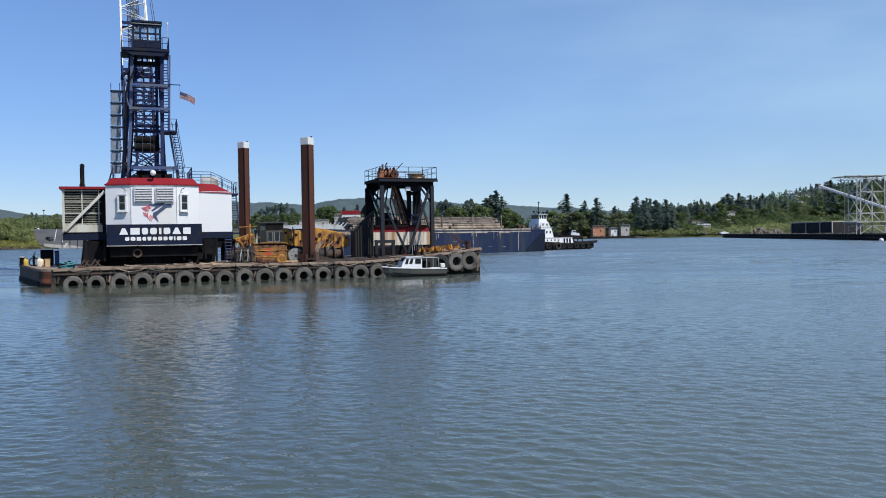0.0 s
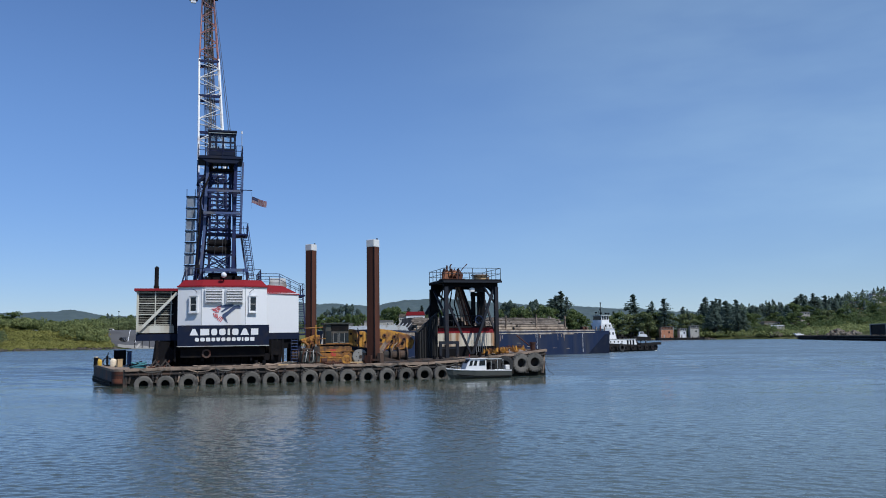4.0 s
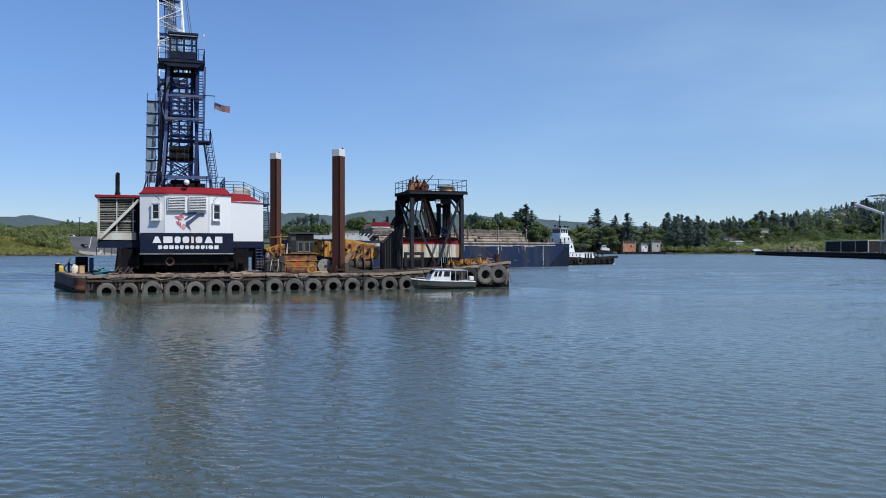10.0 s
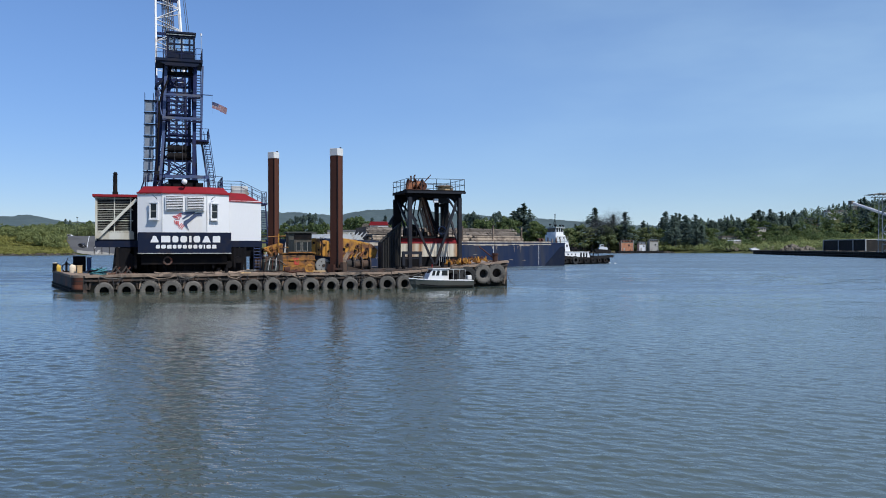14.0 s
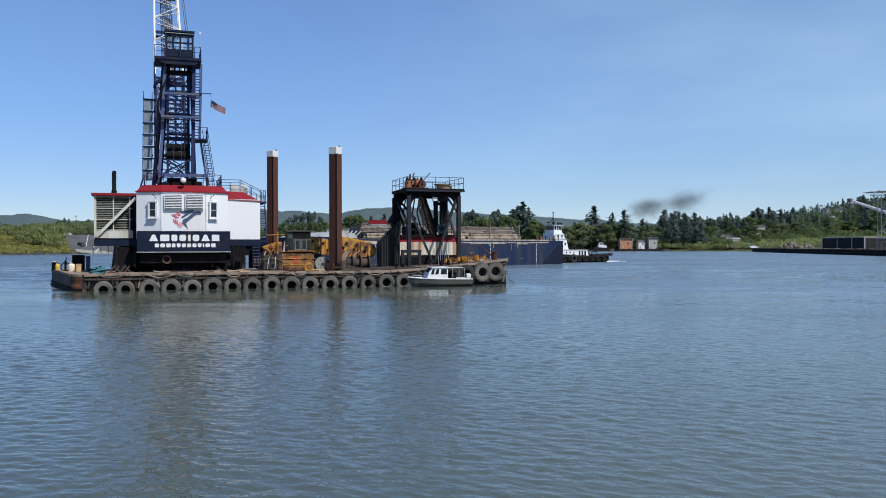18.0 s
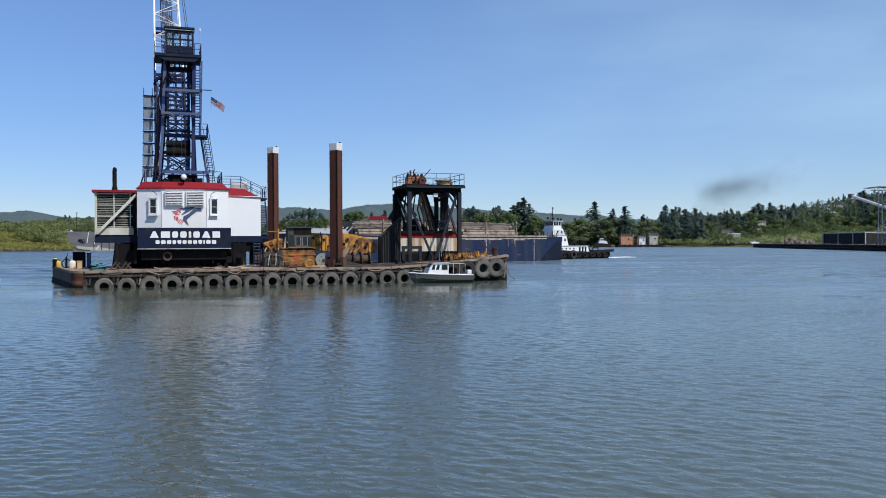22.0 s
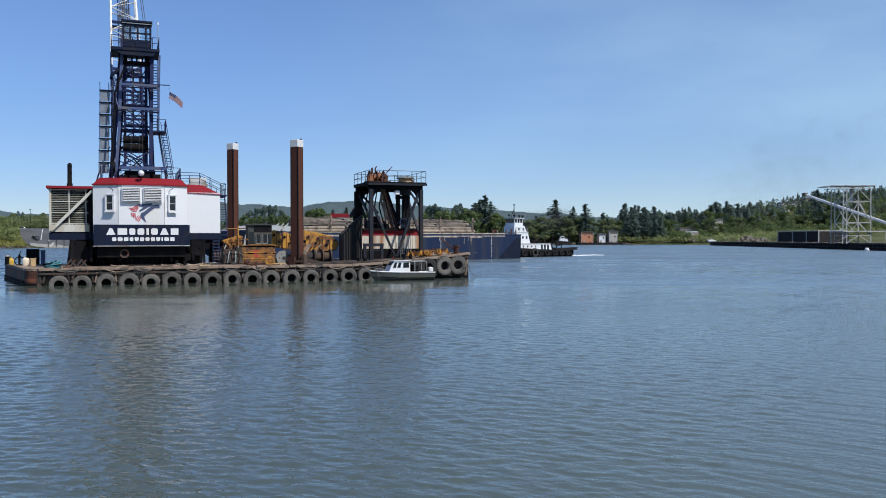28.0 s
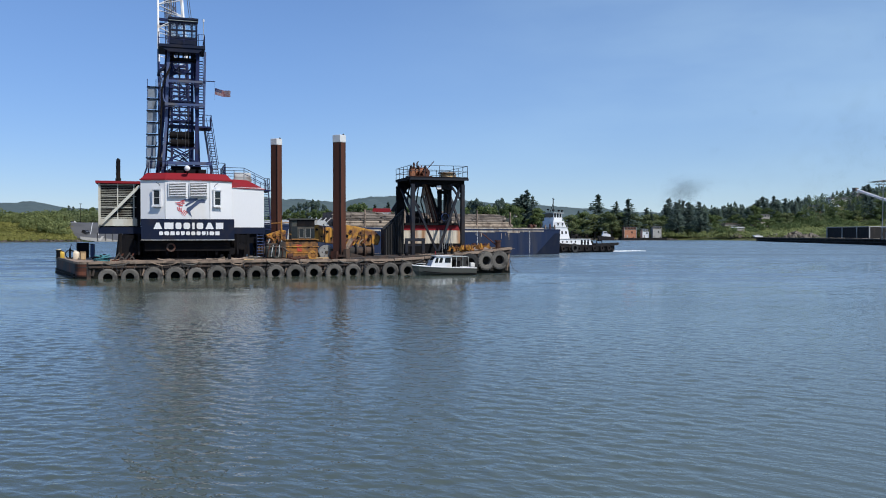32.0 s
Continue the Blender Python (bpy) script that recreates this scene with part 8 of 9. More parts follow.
funnel = part("funnel", tube(B(), (14.4, C + 1.4, 3.0), (14.4, C + 1.4, 5.3), 0.6, 16), M_black, tug)
part("exhaust_pipe", tube(B(), (14.4, C + 1.4, 5.3), (14.6, C + 1.4, 6.2), 0.25, 10), M_black, funnel)
for x, w, h in ((15.4, 1.2, 0.8), (17.2, 1.4, 0.6), (22.4, 1.4, 0.5), (24.2, 1.2, 0.4)):
    z = 1.5 if x > 20 else 3.0
    part("deck_gear", box(B(), x - w / 2, x + w / 2, C - 1.2, C + 1.2, z, z + h), M_black, tug, bevel=0.08)
part("towing_winch", tube(B(), (21.2, C - 1.2, 2.0), (21.2, C + 1.2, 2.0), 0.5, 16), M_tug_dark, tug)
part("towing_bitt", pipe(B(), [(25, C - 0.8, 1.7), (25, C - 0.8, 2.6), (25, C + 0.8, 2.6), (25, C + 0.8, 1.7)], 0.14), M_black, tug)
for x in (9.2, 11.5, 14.0, 16.5, 19.0, 21.4, 23.6, 25.8):
    part("fender_tyre", lathe(B(), [(0.28, -0.14), (0.58, -0.16), (0.64, 0), (0.58, 0.16), (0.28, 0.14)], 14, pose(x, T0 - 0.12 + (0.35 if x > 24 else 0) + (0.5 if x > 25 else 0), 0.85, 90, 0, 0), closed=True), M_tug_dark, tug)
part("bow_tyre", lathe(B(), [(0.5, -0.3), (0.95, -0.3), (1.05, 0), (0.95, 0.3), (0.5, 0.3)], 18, pose(12.4, T0 - 0.35, 1.0, 90, 0, 0), closed=True), M_tyre_dark, tug)
part("rub_band", box(B(), 8.6, 24.0, T0 - 0.1, T0 + 0.1, 1.3, 1.5), M_tug_dark, tug)


# ---------------------------------------------------------------- soot puffs and wake
def puff_mesh(seed, count, spread):
    """A loose cloud of soot flecks, thickest about a few cores."""
    rng = random.Random(seed)
    bm = B()
    cores = [Vector((rng.gauss(0, spread * 0.8), rng.gauss(0, spread * 0.6), rng.gauss(0, spread * 0.45))) for _ in range(4)]
    for _ in range(count):
        c = rng.choice(cores) + Vector((rng.gauss(0, spread * 0.75), rng.gauss(0, spread * 0.6), rng.gauss(0, spread * 0.5)))
        s = 0.010 + 0.011 * rng.random()
        a = Vector((rng.gauss(0, 1), rng.gauss(0, 1), rng.gauss(0, 1))).normalized()
        b = a.orthogonal().normalized()
        d = a.cross(b)
        bm.faces.new([bm.verts.new(c + b * s), bm.verts.new(c - b * s * 0.5 + d * s * 0.87), bm.verts.new(c - b * s * 0.5 - d * s * 0.87)])
    return bm


PUFFS = []
puff_rng = random.Random(41)
puff_kinds = []
wisps = [Vector((puff_rng.gauss(0, 0.8), puff_rng.gauss(0, 0.8), puff_rng.gauss(0, 0.6))) for _ in range(9)]
for w in wisps:
    w.z += 0.9 * w.x
for i in range(420):
    if i < 6:
        ob = part("smoke_puff", puff_mesh(60 + i, 900, (1.2, 1.3, 1.4, 1.6, 1.8, 2.0)[i]), M_smoke)
        puff_kinds.append(ob)
    else:
        ob = new("smoke_puff", puff_kinds[3 + i % 3 if i >= 335 else i % 6].data)
    tagged(ob, "thin drifting puff of dark exhaust smoke", "smoke", "drifting exhaust smoke", "stuff")
    late = i >= 335
    born = 26.4 + 0.012 * (i - 335) if late else 11.9 + 0.0062 * i + (0.95 if i > 170 else 0)
    drift = wisps[i % 9] + Vector((puff_rng.gauss(0, 0.42), puff_rng.gauss(0, 0.5), puff_rng.gauss(0, 0.35)))
    PUFFS.append((ob, born, drift * (1.25 if late else 1.0), puff_rng.random()))

foam_rng = random.Random(47)
FOAM = []
for i in range(7):
    bm = B()
    for _ in range(26):
        x, y = foam_rng.gauss(0, 0.75), foam_rng.gauss(0, 0.9)
        r = 0.12 + 0.2 * foam_rng.random()
        bmesh.ops.create_icosphere(bm, subdivisions=1, radius=r, matrix=pose(x, y, 0.03) @ Matrix.Diagonal((1.9, 1.3, 0.5, 1)))
    ob = tagged(part("wake_foam", bm, M_foam), "white churned wake foam behind the tug", "foam", "wake of the tug", "stuff")
    FOAM.append(ob)


# ---------------------------------------------------------------- dock and conveyor at the right
DOCK = [(196, 532), (184, 455), (173, 382), (161, 300), (152, 255), (149, 190)]
dock = tagged(new("dock"), "long black timber dock with a rubble top", "dock", kind="structure")
M_dockwood = material("tarred_timber", (0.016, 0.015, 0.015), 0.85, stain=(0.04, 0.032, 0.026), stain_amount=0.4, grain_amount=0.2, vary=0.4)
M_rubble = material("brown_rubble", (0.19, 0.165, 0.13), 0.95, stain=(0.10, 0.085, 0.07), stain_amount=0.5, grain_amount=0.2)
dock_rng = random.Random(13)
for (ax, ay), (bx, by) in zip(DOCK, DOCK[1:]):
    d = Vector((bx - ax, by - ay, 0))
    n = Vector((-d.y, d.x, 0)).normalized()
    if n.x < 0:
        n = -n
    part("dock_core", prism(B(), [(ax + n.x * 0.4, ay + n.y * 0.4), (bx + n.x * 0.4, by + n.y * 0.4), (bx + n.x * 60, by + n.y * 60), (ax + n.x * 60, ay + n.y * 60)], -3, 2.1), M_dockwood, dock)
    part("cap_timber", beam(B(), (ax, ay, 2.15), (bx, by, 2.15), 0.7, 0.5), M_dockwood, dock)
    part("wale", beam(B(), (ax - 0.1, ay, 1.0), (bx - 0.1, by, 1.0), 0.3, 0.35), M_dockwood, dock)
    k = int(d.length / 2.6)
    for i in range(k):
        p = Vector((ax, ay, 0)) + d * (i / k)
        part("pile", tube(B(), (p.x, p.y, -3), (p.x, p.y, 2.3 + 0.3 * dock_rng.random()), 0.24, 8), M_dockwood, dock)
    bm = B()
    for i in range(int(d.length * 2.4)):
        p = Vector((ax, ay, 2.1)) + d * dock_rng.random() + n * (0.5 + 4.5 * dock_rng.random() ** 2)
        bmesh.ops.create_icosphere(bm, subdivisions=1, radius=0.3 + 0.5 * dock_rng.random(), matrix=Matrix.Translation(p) @ pose(0, 0, 0, dock_rng.random() * 90, 0, dock_rng.random() * 90) @ Matrix.Diagonal((1.3, 0.9, 0.6, 1)))
    tagged(part("rubble", bm, M_rubble, dock), kind="stuff")

M_galv = material("grey_lattice_steel", (0.44, 0.44, 0.42), 0.55, stain=(0.22, 0.22, 0.19), stain_amount=0.35, grain_amount=0.08)
ct = empty("conveyor_tower", pose(162.9, 300, 2.1), "tall grey steel lattice tower of a ship loader on the dock", "tower")
TW, TD, TH = 4.4, 4.2, 19.8
for x in (-TW, TW):
    for y in (-TD, TD):
        part("leg", beam(B(), (x, y, 0), (x, y, TH), 0.3), M_galv, ct)
for z in (3.0, 7.6, 15.2):
    for y in (-TD, TD):
        part("girder", beam(B(), (-TW, y, z), (TW, y, z), 0.26), M_galv, ct)
    for x in (-TW, TW):
        part("girder", beam(B(), (x, -TD, z), (x, TD, z), 0.26), M_galv, ct)
for y in (-TD, TD):
    for z0, z1 in ((0.3, 3.0), (3.0, 7.6), (7.6, 15.2), (15.2, 19.7)):
        part("diagonal", beam(B(), (-TW, y, z0), (0, y, z1), 0.2), M_galv, ct)
        part("diagonal", beam(B(), (TW, y, z0), (0, y, z1), 0.2), M_galv, ct)
for x in (-TW, TW):
    for z0, z1 in ((3.0, 7.6), (7.6, 15.2)):
        part("diagonal", beam(B(), (x, -TD, z0), (x, TD, z1), 0.2), M_galv, ct)
part("top_platform", box(B(), -9.5, 6.2, -4.5, 4.5, TH + 0.9, TH + 1.15), M_galv, ct)
part("platform_nose", slab(B(), [(-12, TH + 0.8), (-9.5, TH + 0.6), (-9.5, TH + 1.1)], -3.5, 3.5), M_galv, ct)
for y in (-4.2, 4.2):
    part("truss_chord", beam(B(), (-8.5, y, TH), (5.6, y, TH), 0.2), M_galv, ct)
    for i in range(8):
        x = -8.4 + i * 1.75
        part("truss_web", beam(B(), (x, y, TH), (x + 0.87, y, TH + 0.9), 0.12), M_galv, ct)
        part("truss_web", beam(B(), (x + 0.87, y, TH + 0.9), (x + 1.75, y, TH), 0.12), M_galv, ct)
part("hanging_chute", box(B(), -0.9, -0.1, -0.6, 0.6, 15.5, TH), M_lightgrey, ct)
part("annex_leg", beam(B(), (-5.9, -TD, 0), (-5.6, -TD, TH), 0.26), M_galv, ct)
part("annex_leg", beam(B(), (-5.9, TD, 0), (-5.6, TD, TH), 0.26), M_galv, ct)
for i in range(6):
    part("annex_bar", beam(B(), (-5.8, -TD, 1.5 + i * 3.0), (-TW, -TD, 3.0 + i * 3.0), 0.16), M_galv, ct)
part("low_deck", box(B(), -6, 14, -5, 5, 4.2, 4.6), M_galv, ct)

cv = empty("conveyor", pose(0, 0, 0), "long pale covered conveyor sloping down to the dock", "conveyor")
a, b = Vector((166.3, 343, 22.2)), Vector((184.5, 300, 6.6))
part("gallery", tube(B(), a, b, 0.48, 12), M_white, cv, "pale round conveyor gallery")
part("walkway", beam(B(), a + Vector((0, -1.2, -0.8)), b + Vector((0, -1.2, -0.8)), 0.8, 0.2), M_galv, cv)
part("head_house", box(B(), -1.0, 0.5, -0.9, 0.9, -0.8, 0.7, Matrix.Translation(a) @ pose(0, 0, 0, 0, 0, 20)), M_rubble, cv)
for f in (0.8,):
    p = a.lerp(b, f)
    part("trestle_leg", beam(B(), (p.x - 1.0, p.y, 2.0), p, 0.16), M_galv, cv)
    part("trestle_leg", beam(B(), (p.x + 1.0, p.y, 2.0), p, 0.16), M_galv, cv)

shed = empty("open_shed", pose(0, 0, 0), "long black open shed on the dock with a pale roof edge", "shed")
sa, sb = Vector((182.5, 404, 2.1)), Vector((184.7, 368, 2.1))
d = (sb - sa).normalized()
n = Vector((-d.y, d.x, 0)) if -d.y > 0 else Vector((d.y, -d.x, 0))
poly = [(sa.x, sa.y), (sb.x, sb.y), (sb.x + n.x * 14, sb.y + n.y * 14), (sa.x + n.x * 14, sa.y + n.y * 14)]
part("wall", prism(B(), poly, 2.0, 7.3), M_dockwood, shed)
part("roof", prism(B(), [(x - 0.5, y) for x, y in poly], 7.3, 7.65), M_galv, shed)
for f in (0.0, 0.38, 0.72, 1.0):
    p = sa.lerp(sb, f)
    part("post", box(B(), p.x - 0.45, p.x - 0.05, p.y - 0.2, p.y + 0.2, 2.1, 7.3), M_galv, shed)

buoy = empty("mooring_buoy", pose(151.5, 270, 0), "round white mooring buoy", "buoy")
bm = B()
bmesh.ops.create_uvsphere(bm, u_segments=16, v_segments=10, radius=0.75, matrix=pose(0, 0, 0.2))
part("float", bm, M_white, buoy, smooth=True)
part("ring", lathe(B(), [(0.12, -0.03), (0.2, -0.03), (0.2, 0.03), (0.12, 0.03)], 12, pose(0, 0, 1.05, 90, 0, 0), closed=True), M_chain, buoy)


# ---------------------------------------------------------------- houses, vessels and things on the far shore
def house(a, y, wide, high, roof_high, wall_mat, roof_mat, label, deep=9.0, turn=0.0, windows=3, z=None, name="house"):
    x = a * y
    g = ground_z(x, y) if z is None else z
    e = empty(name, pose(x, y, g, 0, 0, turn), label, name.replace("_", " "))
    wall = part("wall", box(B(), -wide / 2, wide / 2, 0, deep, ground_z(x, y) - g - 0.8, high), wall_mat, e)
    part("roof", slab(B(), [(-wide / 2 - 0.4, high), (wide / 2 + 0.4, high), (wide / 2 - 0.6, high + roof_high), (-wide / 2 + 0.6, high + roof_high)], -0.4, deep + 0.4), roof_mat, e)
    for i in range(windows):
        cx = -wide / 2 + wide * (i + 0.5) / windows
        w = part("window", box(B(), cx - 0.6, cx + 0.6, -0.06, 0.05, high * 0.4, high * 0.4 + 1.2), M_white, e)
        part("pane", box(B(), cx - 0.5, cx + 0.5, -0.08, -0.05, high * 0.4 + 0.1, high * 0.4 + 1.1), M_glass_dark, w)
    return e


M_roof_grey = material("grey_shingles", (0.16, 0.16, 0.165), 0.9, grain_amount=0.12)
M_brickish = material("orange_timber", (0.50, 0.22, 0.12), 0.8, stain=(0.28, 0.10, 0.06), stain_amount=0.4, grain_amount=0.1)
M_greyboard = material("grey_boards", (0.44, 0.42, 0.38), 0.85, stain=(0.28, 0.26, 0.23), stain_amount=0.4, grain_amount=0.1)
house(0.3485, 640, 7, 1.2, 0.8, M_greyboard, M_white, "low shed with a white roof in the brush", z=8)
house(0.440, 790, 14, 3.4, 1.5, M_tan, M_roof_grey, "tan house on a bare slope of the hill", z=27)
house(0.463, 760, 12, 2.6, 1.0, M_greyboard, M_white, "grey house with a pale roof below the hill", z=21)
house(0.3785, 700, 7, 2.0, 1.0, M_greyboard, M_roof_grey, "small pale house among the trees", z=18)
house(0.463, 830, 16, 3.2, 1.2, M_white, M_roof_grey, "white terrace house on the wooded hill", z=30)
house(0.468, 850, 20, 3.2, 1.2, M_white, M_roof_grey, "white terrace house high on the wooded hill", z=37)
house(0.50, 850, 26, 3.0, 1.2, M_greyboard, M_roof_grey, "long grey house on the wooded hill", z=42)
house(0.5402, 845, 22, 3.0, 1.4, M_white, M_roof_grey, "pale house on the wooded hill", z=40)
house(0.347, 690, 22, 2.5, 1.2, M_greyboard, M_rubble, "low grey-brown house behind the shore brush", z=10)
house(-0.074, 655, 14, 4.5, 3.0, M_white, M_red, "white house with a red roof", z=17, windows=4)
house(-0.088, 660, 7, 4.0, 2.6, M_greyboard, M_rubble, "grey house with a brown roof", z=16.5)
house(0.067, 664, 26, 2.0, 0.7, M_greyboard, M_white, "long low building with a white roof", z=23, windows=6)
house(-0.118, 650, 22, 4.0, 1.0, M_greyboard, M_roof_grey, "grey shed behind the barge", z=13)
house(-0.150, 650, 16, 4.0, 1.0, M_greyboard, M_roof_grey, "grey shed by the water", z=11)

flt = empty("moored_float", pose(0.242 * 628, 628, 0), "low dark float moored at the far shore", "float")
part("hull", box(B(), -21, 13, 0, 10, -0.6, 1.7), M_tug_dark, flt)
for i in range(9):
    part("fender_pile", tube(B(), (-20 + i * 4, -0.3, -1), (-20 + i * 4, -0.3, 2.6), 0.25, 8), M_dockwood, flt)


def cabin(a, y, wide, high, mat, label, deep=7.0):
    e = empty("boat_house", pose(a * y, y, 1.7), label, "boat house")
    part("wall", box(B(), -wide / 2, wide / 2, 0, deep, 0, high), mat, e)
    part("roof", box(B(), -wide / 2 - 0.3, wide / 2 + 0.3, -0.25, deep + 0.6, high + 1.3, high + 1.6), M_roof_grey, e)
    part("upper_wall", box(B(), -wide / 2 + 0.5, wide / 2 - 0.5, 0.5, deep - 0.5, high, high + 1.3), mat, e)
    for cx in (-wide / 2 + 0.1, wide / 2 - 0.1):
        part("post", box(B(), cx - 0.1, cx + 0.1, -0.22, -0.08, 0, high + 1.3), M_greyboard, e)
    for i in range(4):
        cx = -wide / 2 + wide * (i + 0.5) / 4
        part("upper_window", box(B(), cx - 0.5, cx + 0.5, 0.44, 0.52, high + 0.3, high + 0.95), M_glass_dark, e)
    part("window", box(B(), wide * 0.08, wide * 0.08 + 1.0, -0.06, 0.05, high * 0.55, high * 0.55 + 1.2), M_glass_dark, e)
    part("door", box(B(), -wide * 0.3, -wide * 0.3 + 1.0, -0.06, 0.05, 0.1, 2.1), M_greyboard, e)
    part("clapboard_band", box(B(), -wide / 2, wide / 2, -0.04, 0.02, high * 0.9, high), M_rubble, e)
    part("flue", tube(B(), (-wide * 0.3, deep / 2, high + 1.5), (-wide * 0.3, deep / 2, high + 3.0), 0.14, 6), M_black, e)
    return e


cabin(0.2195, 630, 9.2, 6.6, M_brickish, "weathered orange boat house on the float")
cabin(0.2375, 632, 5.0, 5.2, M_white, "small white boat house on the float")
cabin(0.2510, 630, 6.4, 7.2, M_greyboard, "pale grey boat house on the float")
ov = empty("old_boat", pose(0.1905 * 622, 622, 0) @ Matrix.Scale(1.3, 4), "old black and white boat laid up at the far shore", "boat")
part("hull", slab(B(), [(-4.6, 2.6), (5.0, 1.7), (4.6, -0.5), (-3.6, -0.5)], 0, 4), M_tug_dark, ov)
part("wheelhouse", slab(B(), [(-2.2, 2.4), (3.0, 2.0), (2.6, 3.4), (0.9, 3.6), (0.8, 4.9), (-1.2, 5.0), (-1.6, 3.6)], 0.4, 3.6), M_white, ov)
part("window_band", box(B(), -1.1, 0.7, 0.34, 0.42, 3.9, 4.6), M_glass_dark, ov)
part("mast", tube(B(), (-0.6, 2, 4.8), (-1.2, 2, 8.0), 0.12, 6), M_black, ov)

# stuff on the land behind the dock
for a, y, r, mat, label in ((0.414, 560, 7.0, M_rubble, "grey mound of rubble behind the dock"), (0.389, 575, 4.0, M_rubble, "low mound of rubble"), (0.345, 612, 5.0, M_rubble, "brown gravel heap among the bushes"),
                            (0.366, 604, 4.5, M_rubble, "brown gravel heap in the brush"), (0.402, 590, 5.0, M_greyboard, "pale grey gravel heap behind the dock"), (0.432, 560, 4.5, M_rubble, "brown spoil heap behind the dock")):
    e = empty("rubble_mound", pose(a * y, y, 2.0), label, "mound")
    bm = B()
    rng = random.Random(int(y))
    for _ in range(60):
        t, q = rng.random() * 6.3, rng.random() ** 0.6
        bmesh.ops.create_icosphere(bm, subdivisions=1, radius=0.7 + rng.random(), matrix=pose(r * q * math.cos(t), r * q * math.sin(t), (1 - q) * r * 0.55 + 0.2, rng.random() * 90, 0, rng.random() * 90) @ Matrix.Diagonal((1.3, 1, 0.7, 1)))
    tagged(part("rubble", bm, mat, e), kind="stuff")
wb = empty("laid_up_boat", pose(0.371 * 570, 570, 2.2, 0, 0, 8), "white boat hull laid up behind the dock", "boat")
part("hull", slab(B(), [(-3.6, 1.5), (3.0, 1.0), (2.6, 0.0), (-2.4, 0.2)], 0, 2.4), M_white, wb)
part("cuddy", slab(B(), [(-1.2, 1.2), (1.0, 1.1), (0.8, 1.9), (-0.7, 2.0)], 0.4, 2.0), M_greyboard, wb)
part("cradle", box(B(), -2, 2, 0.3, 2.2, -1.2, 0.2), M_rubble, wb)
rm = empty("red_excavator", pose(0.405 * 566, 560, 2.2), "small red excavator behind the dock", "excavator")
part("body", box(B(), -1.8, 1.8, 0, 2.4, 0.9, 2.6), M_red, rm, bevel=0.1)
part("tracks", box(B(), -2.2, 2.2, -0.2, 2.6, 0, 0.9), M_black, rm)
part("arm", beam(B(), (1.2, 1, 2.2), (4.5, 1, 4.2), 0.4), M_red, rm)

# ---------------------------------------------------------------- boat ramp, cars and posts on the left bank
def ramp():
    verts, faces = [], []
    nu, nv = 14, 22
    for j in range(nv + 1):
        f = j / nv
        y = 494 + 74 * f
        x0, x1 = (-0.435 - 0.020 * f) * y, (-0.352 - 0.005 * f) * y
        for i in range(nu + 1):
            x = x0 + (x1 - x0) * i / nu
            verts.append((x, y, max(0.25, ground_z(x, y) + 0.25)))
    for j in range(nv):
        for i in range(nu):
            k = i + j * (nu + 1)
            faces.append((k, k + 1, k + nu + 2, k + nu + 1))
    me = bpy.data.meshes.new("road")
    me.from_pydata(verts, [], faces)
    me.materials.append(M_asphalt)
    return tagged(new("road", me), "sloping grey asphalt boat ramp on the levee", "road", kind="structure")


road = ramp()
for k, a in enumerate((-0.418, -0.409)):
    bm = B()
    for j in range(10):
        y0, y1 = 512 + j * 5.2, 512 + (j + 1) * 5.2
        q = [(a * y0 + (y0 - 512) * 0.05, y0), (a * y0 + 0.3 + (y0 - 512) * 0.05, y0), (a * y1 + 0.3 + (y1 - 512) * 0.05, y1), (a * y1 + (y1 - 512) * 0.05, y1)]
        bm.faces.new([bm.verts.new((x, y, max(0.25, ground_z(x, y) + 0.25) + 0.14)) for x, y in q])
    part("lane_line", bm, M_white, road)
def apron():
    verts = []
    for j in range(4):
        y = 489 + 4.0 * j
        for i in range(9):
            x = -0.43 * y + i * 4.3
            verts.append((x, y, max(0.3, ground_z(x, y) + 0.42)))
    faces = [(i + j * 9, i + 1 + j * 9, i + 10 + j * 9, i + 9 + j * 9) for j in range(3) for i in range(8)]
    me = bpy.data.meshes.new("pavement")
    me.from_pydata(verts, [], faces)
    me.materials.append(M_concrete)
    tagged(new("pavement", me), "pale concrete foot of the boat ramp", "pavement", kind="structure")


apron()


def car(x, y, turn, mat, label):
    z = max(0.25, ground_z(x, y) + 0.25)
    e = empty("car", pose(x, y, z, 0, 0, turn) @ Matrix.Diagonal((1.25, 1.25, 1.45, 1)), label, "car")
    part("body", slab(B(), [(-2.2, 0.35), (2.2, 0.35), (2.25, 0.85), (1.2, 0.98), (0.7, 1.5), (-1.6, 1.55), (-2.15, 0.95)], -0.9, 0.9), mat, e, bevel=0.05)
    part("glass", slab(B(), [(-1.5, 1.0), (1.0, 1.0), (0.62, 1.44), (-1.45, 1.46)], -0.92, 0.92), M_glass_dark, e)
    for x0 in (-1.35, 1.35):
        for y0 in (-0.85, 0.85):
            w = part("wheel", tube(B(), (x0, y0 - 0.1, 0.33), (x0, y0 + 0.1, 0.33), 0.33, 14), M_tyre_dark, e)
            part("rim", tube(B(), (x0, y0 - 0.12, 0.33), (x0, y0 + 0.12, 0.33), 0.19, 10), M_silver, w)
    for y0 in (-0.6, 0.6):
        part("headlight", box(B(), 2.2, 2.27, y0 - 0.18, y0 + 0.18, 0.65, 0.8), M_white, e)
    return e


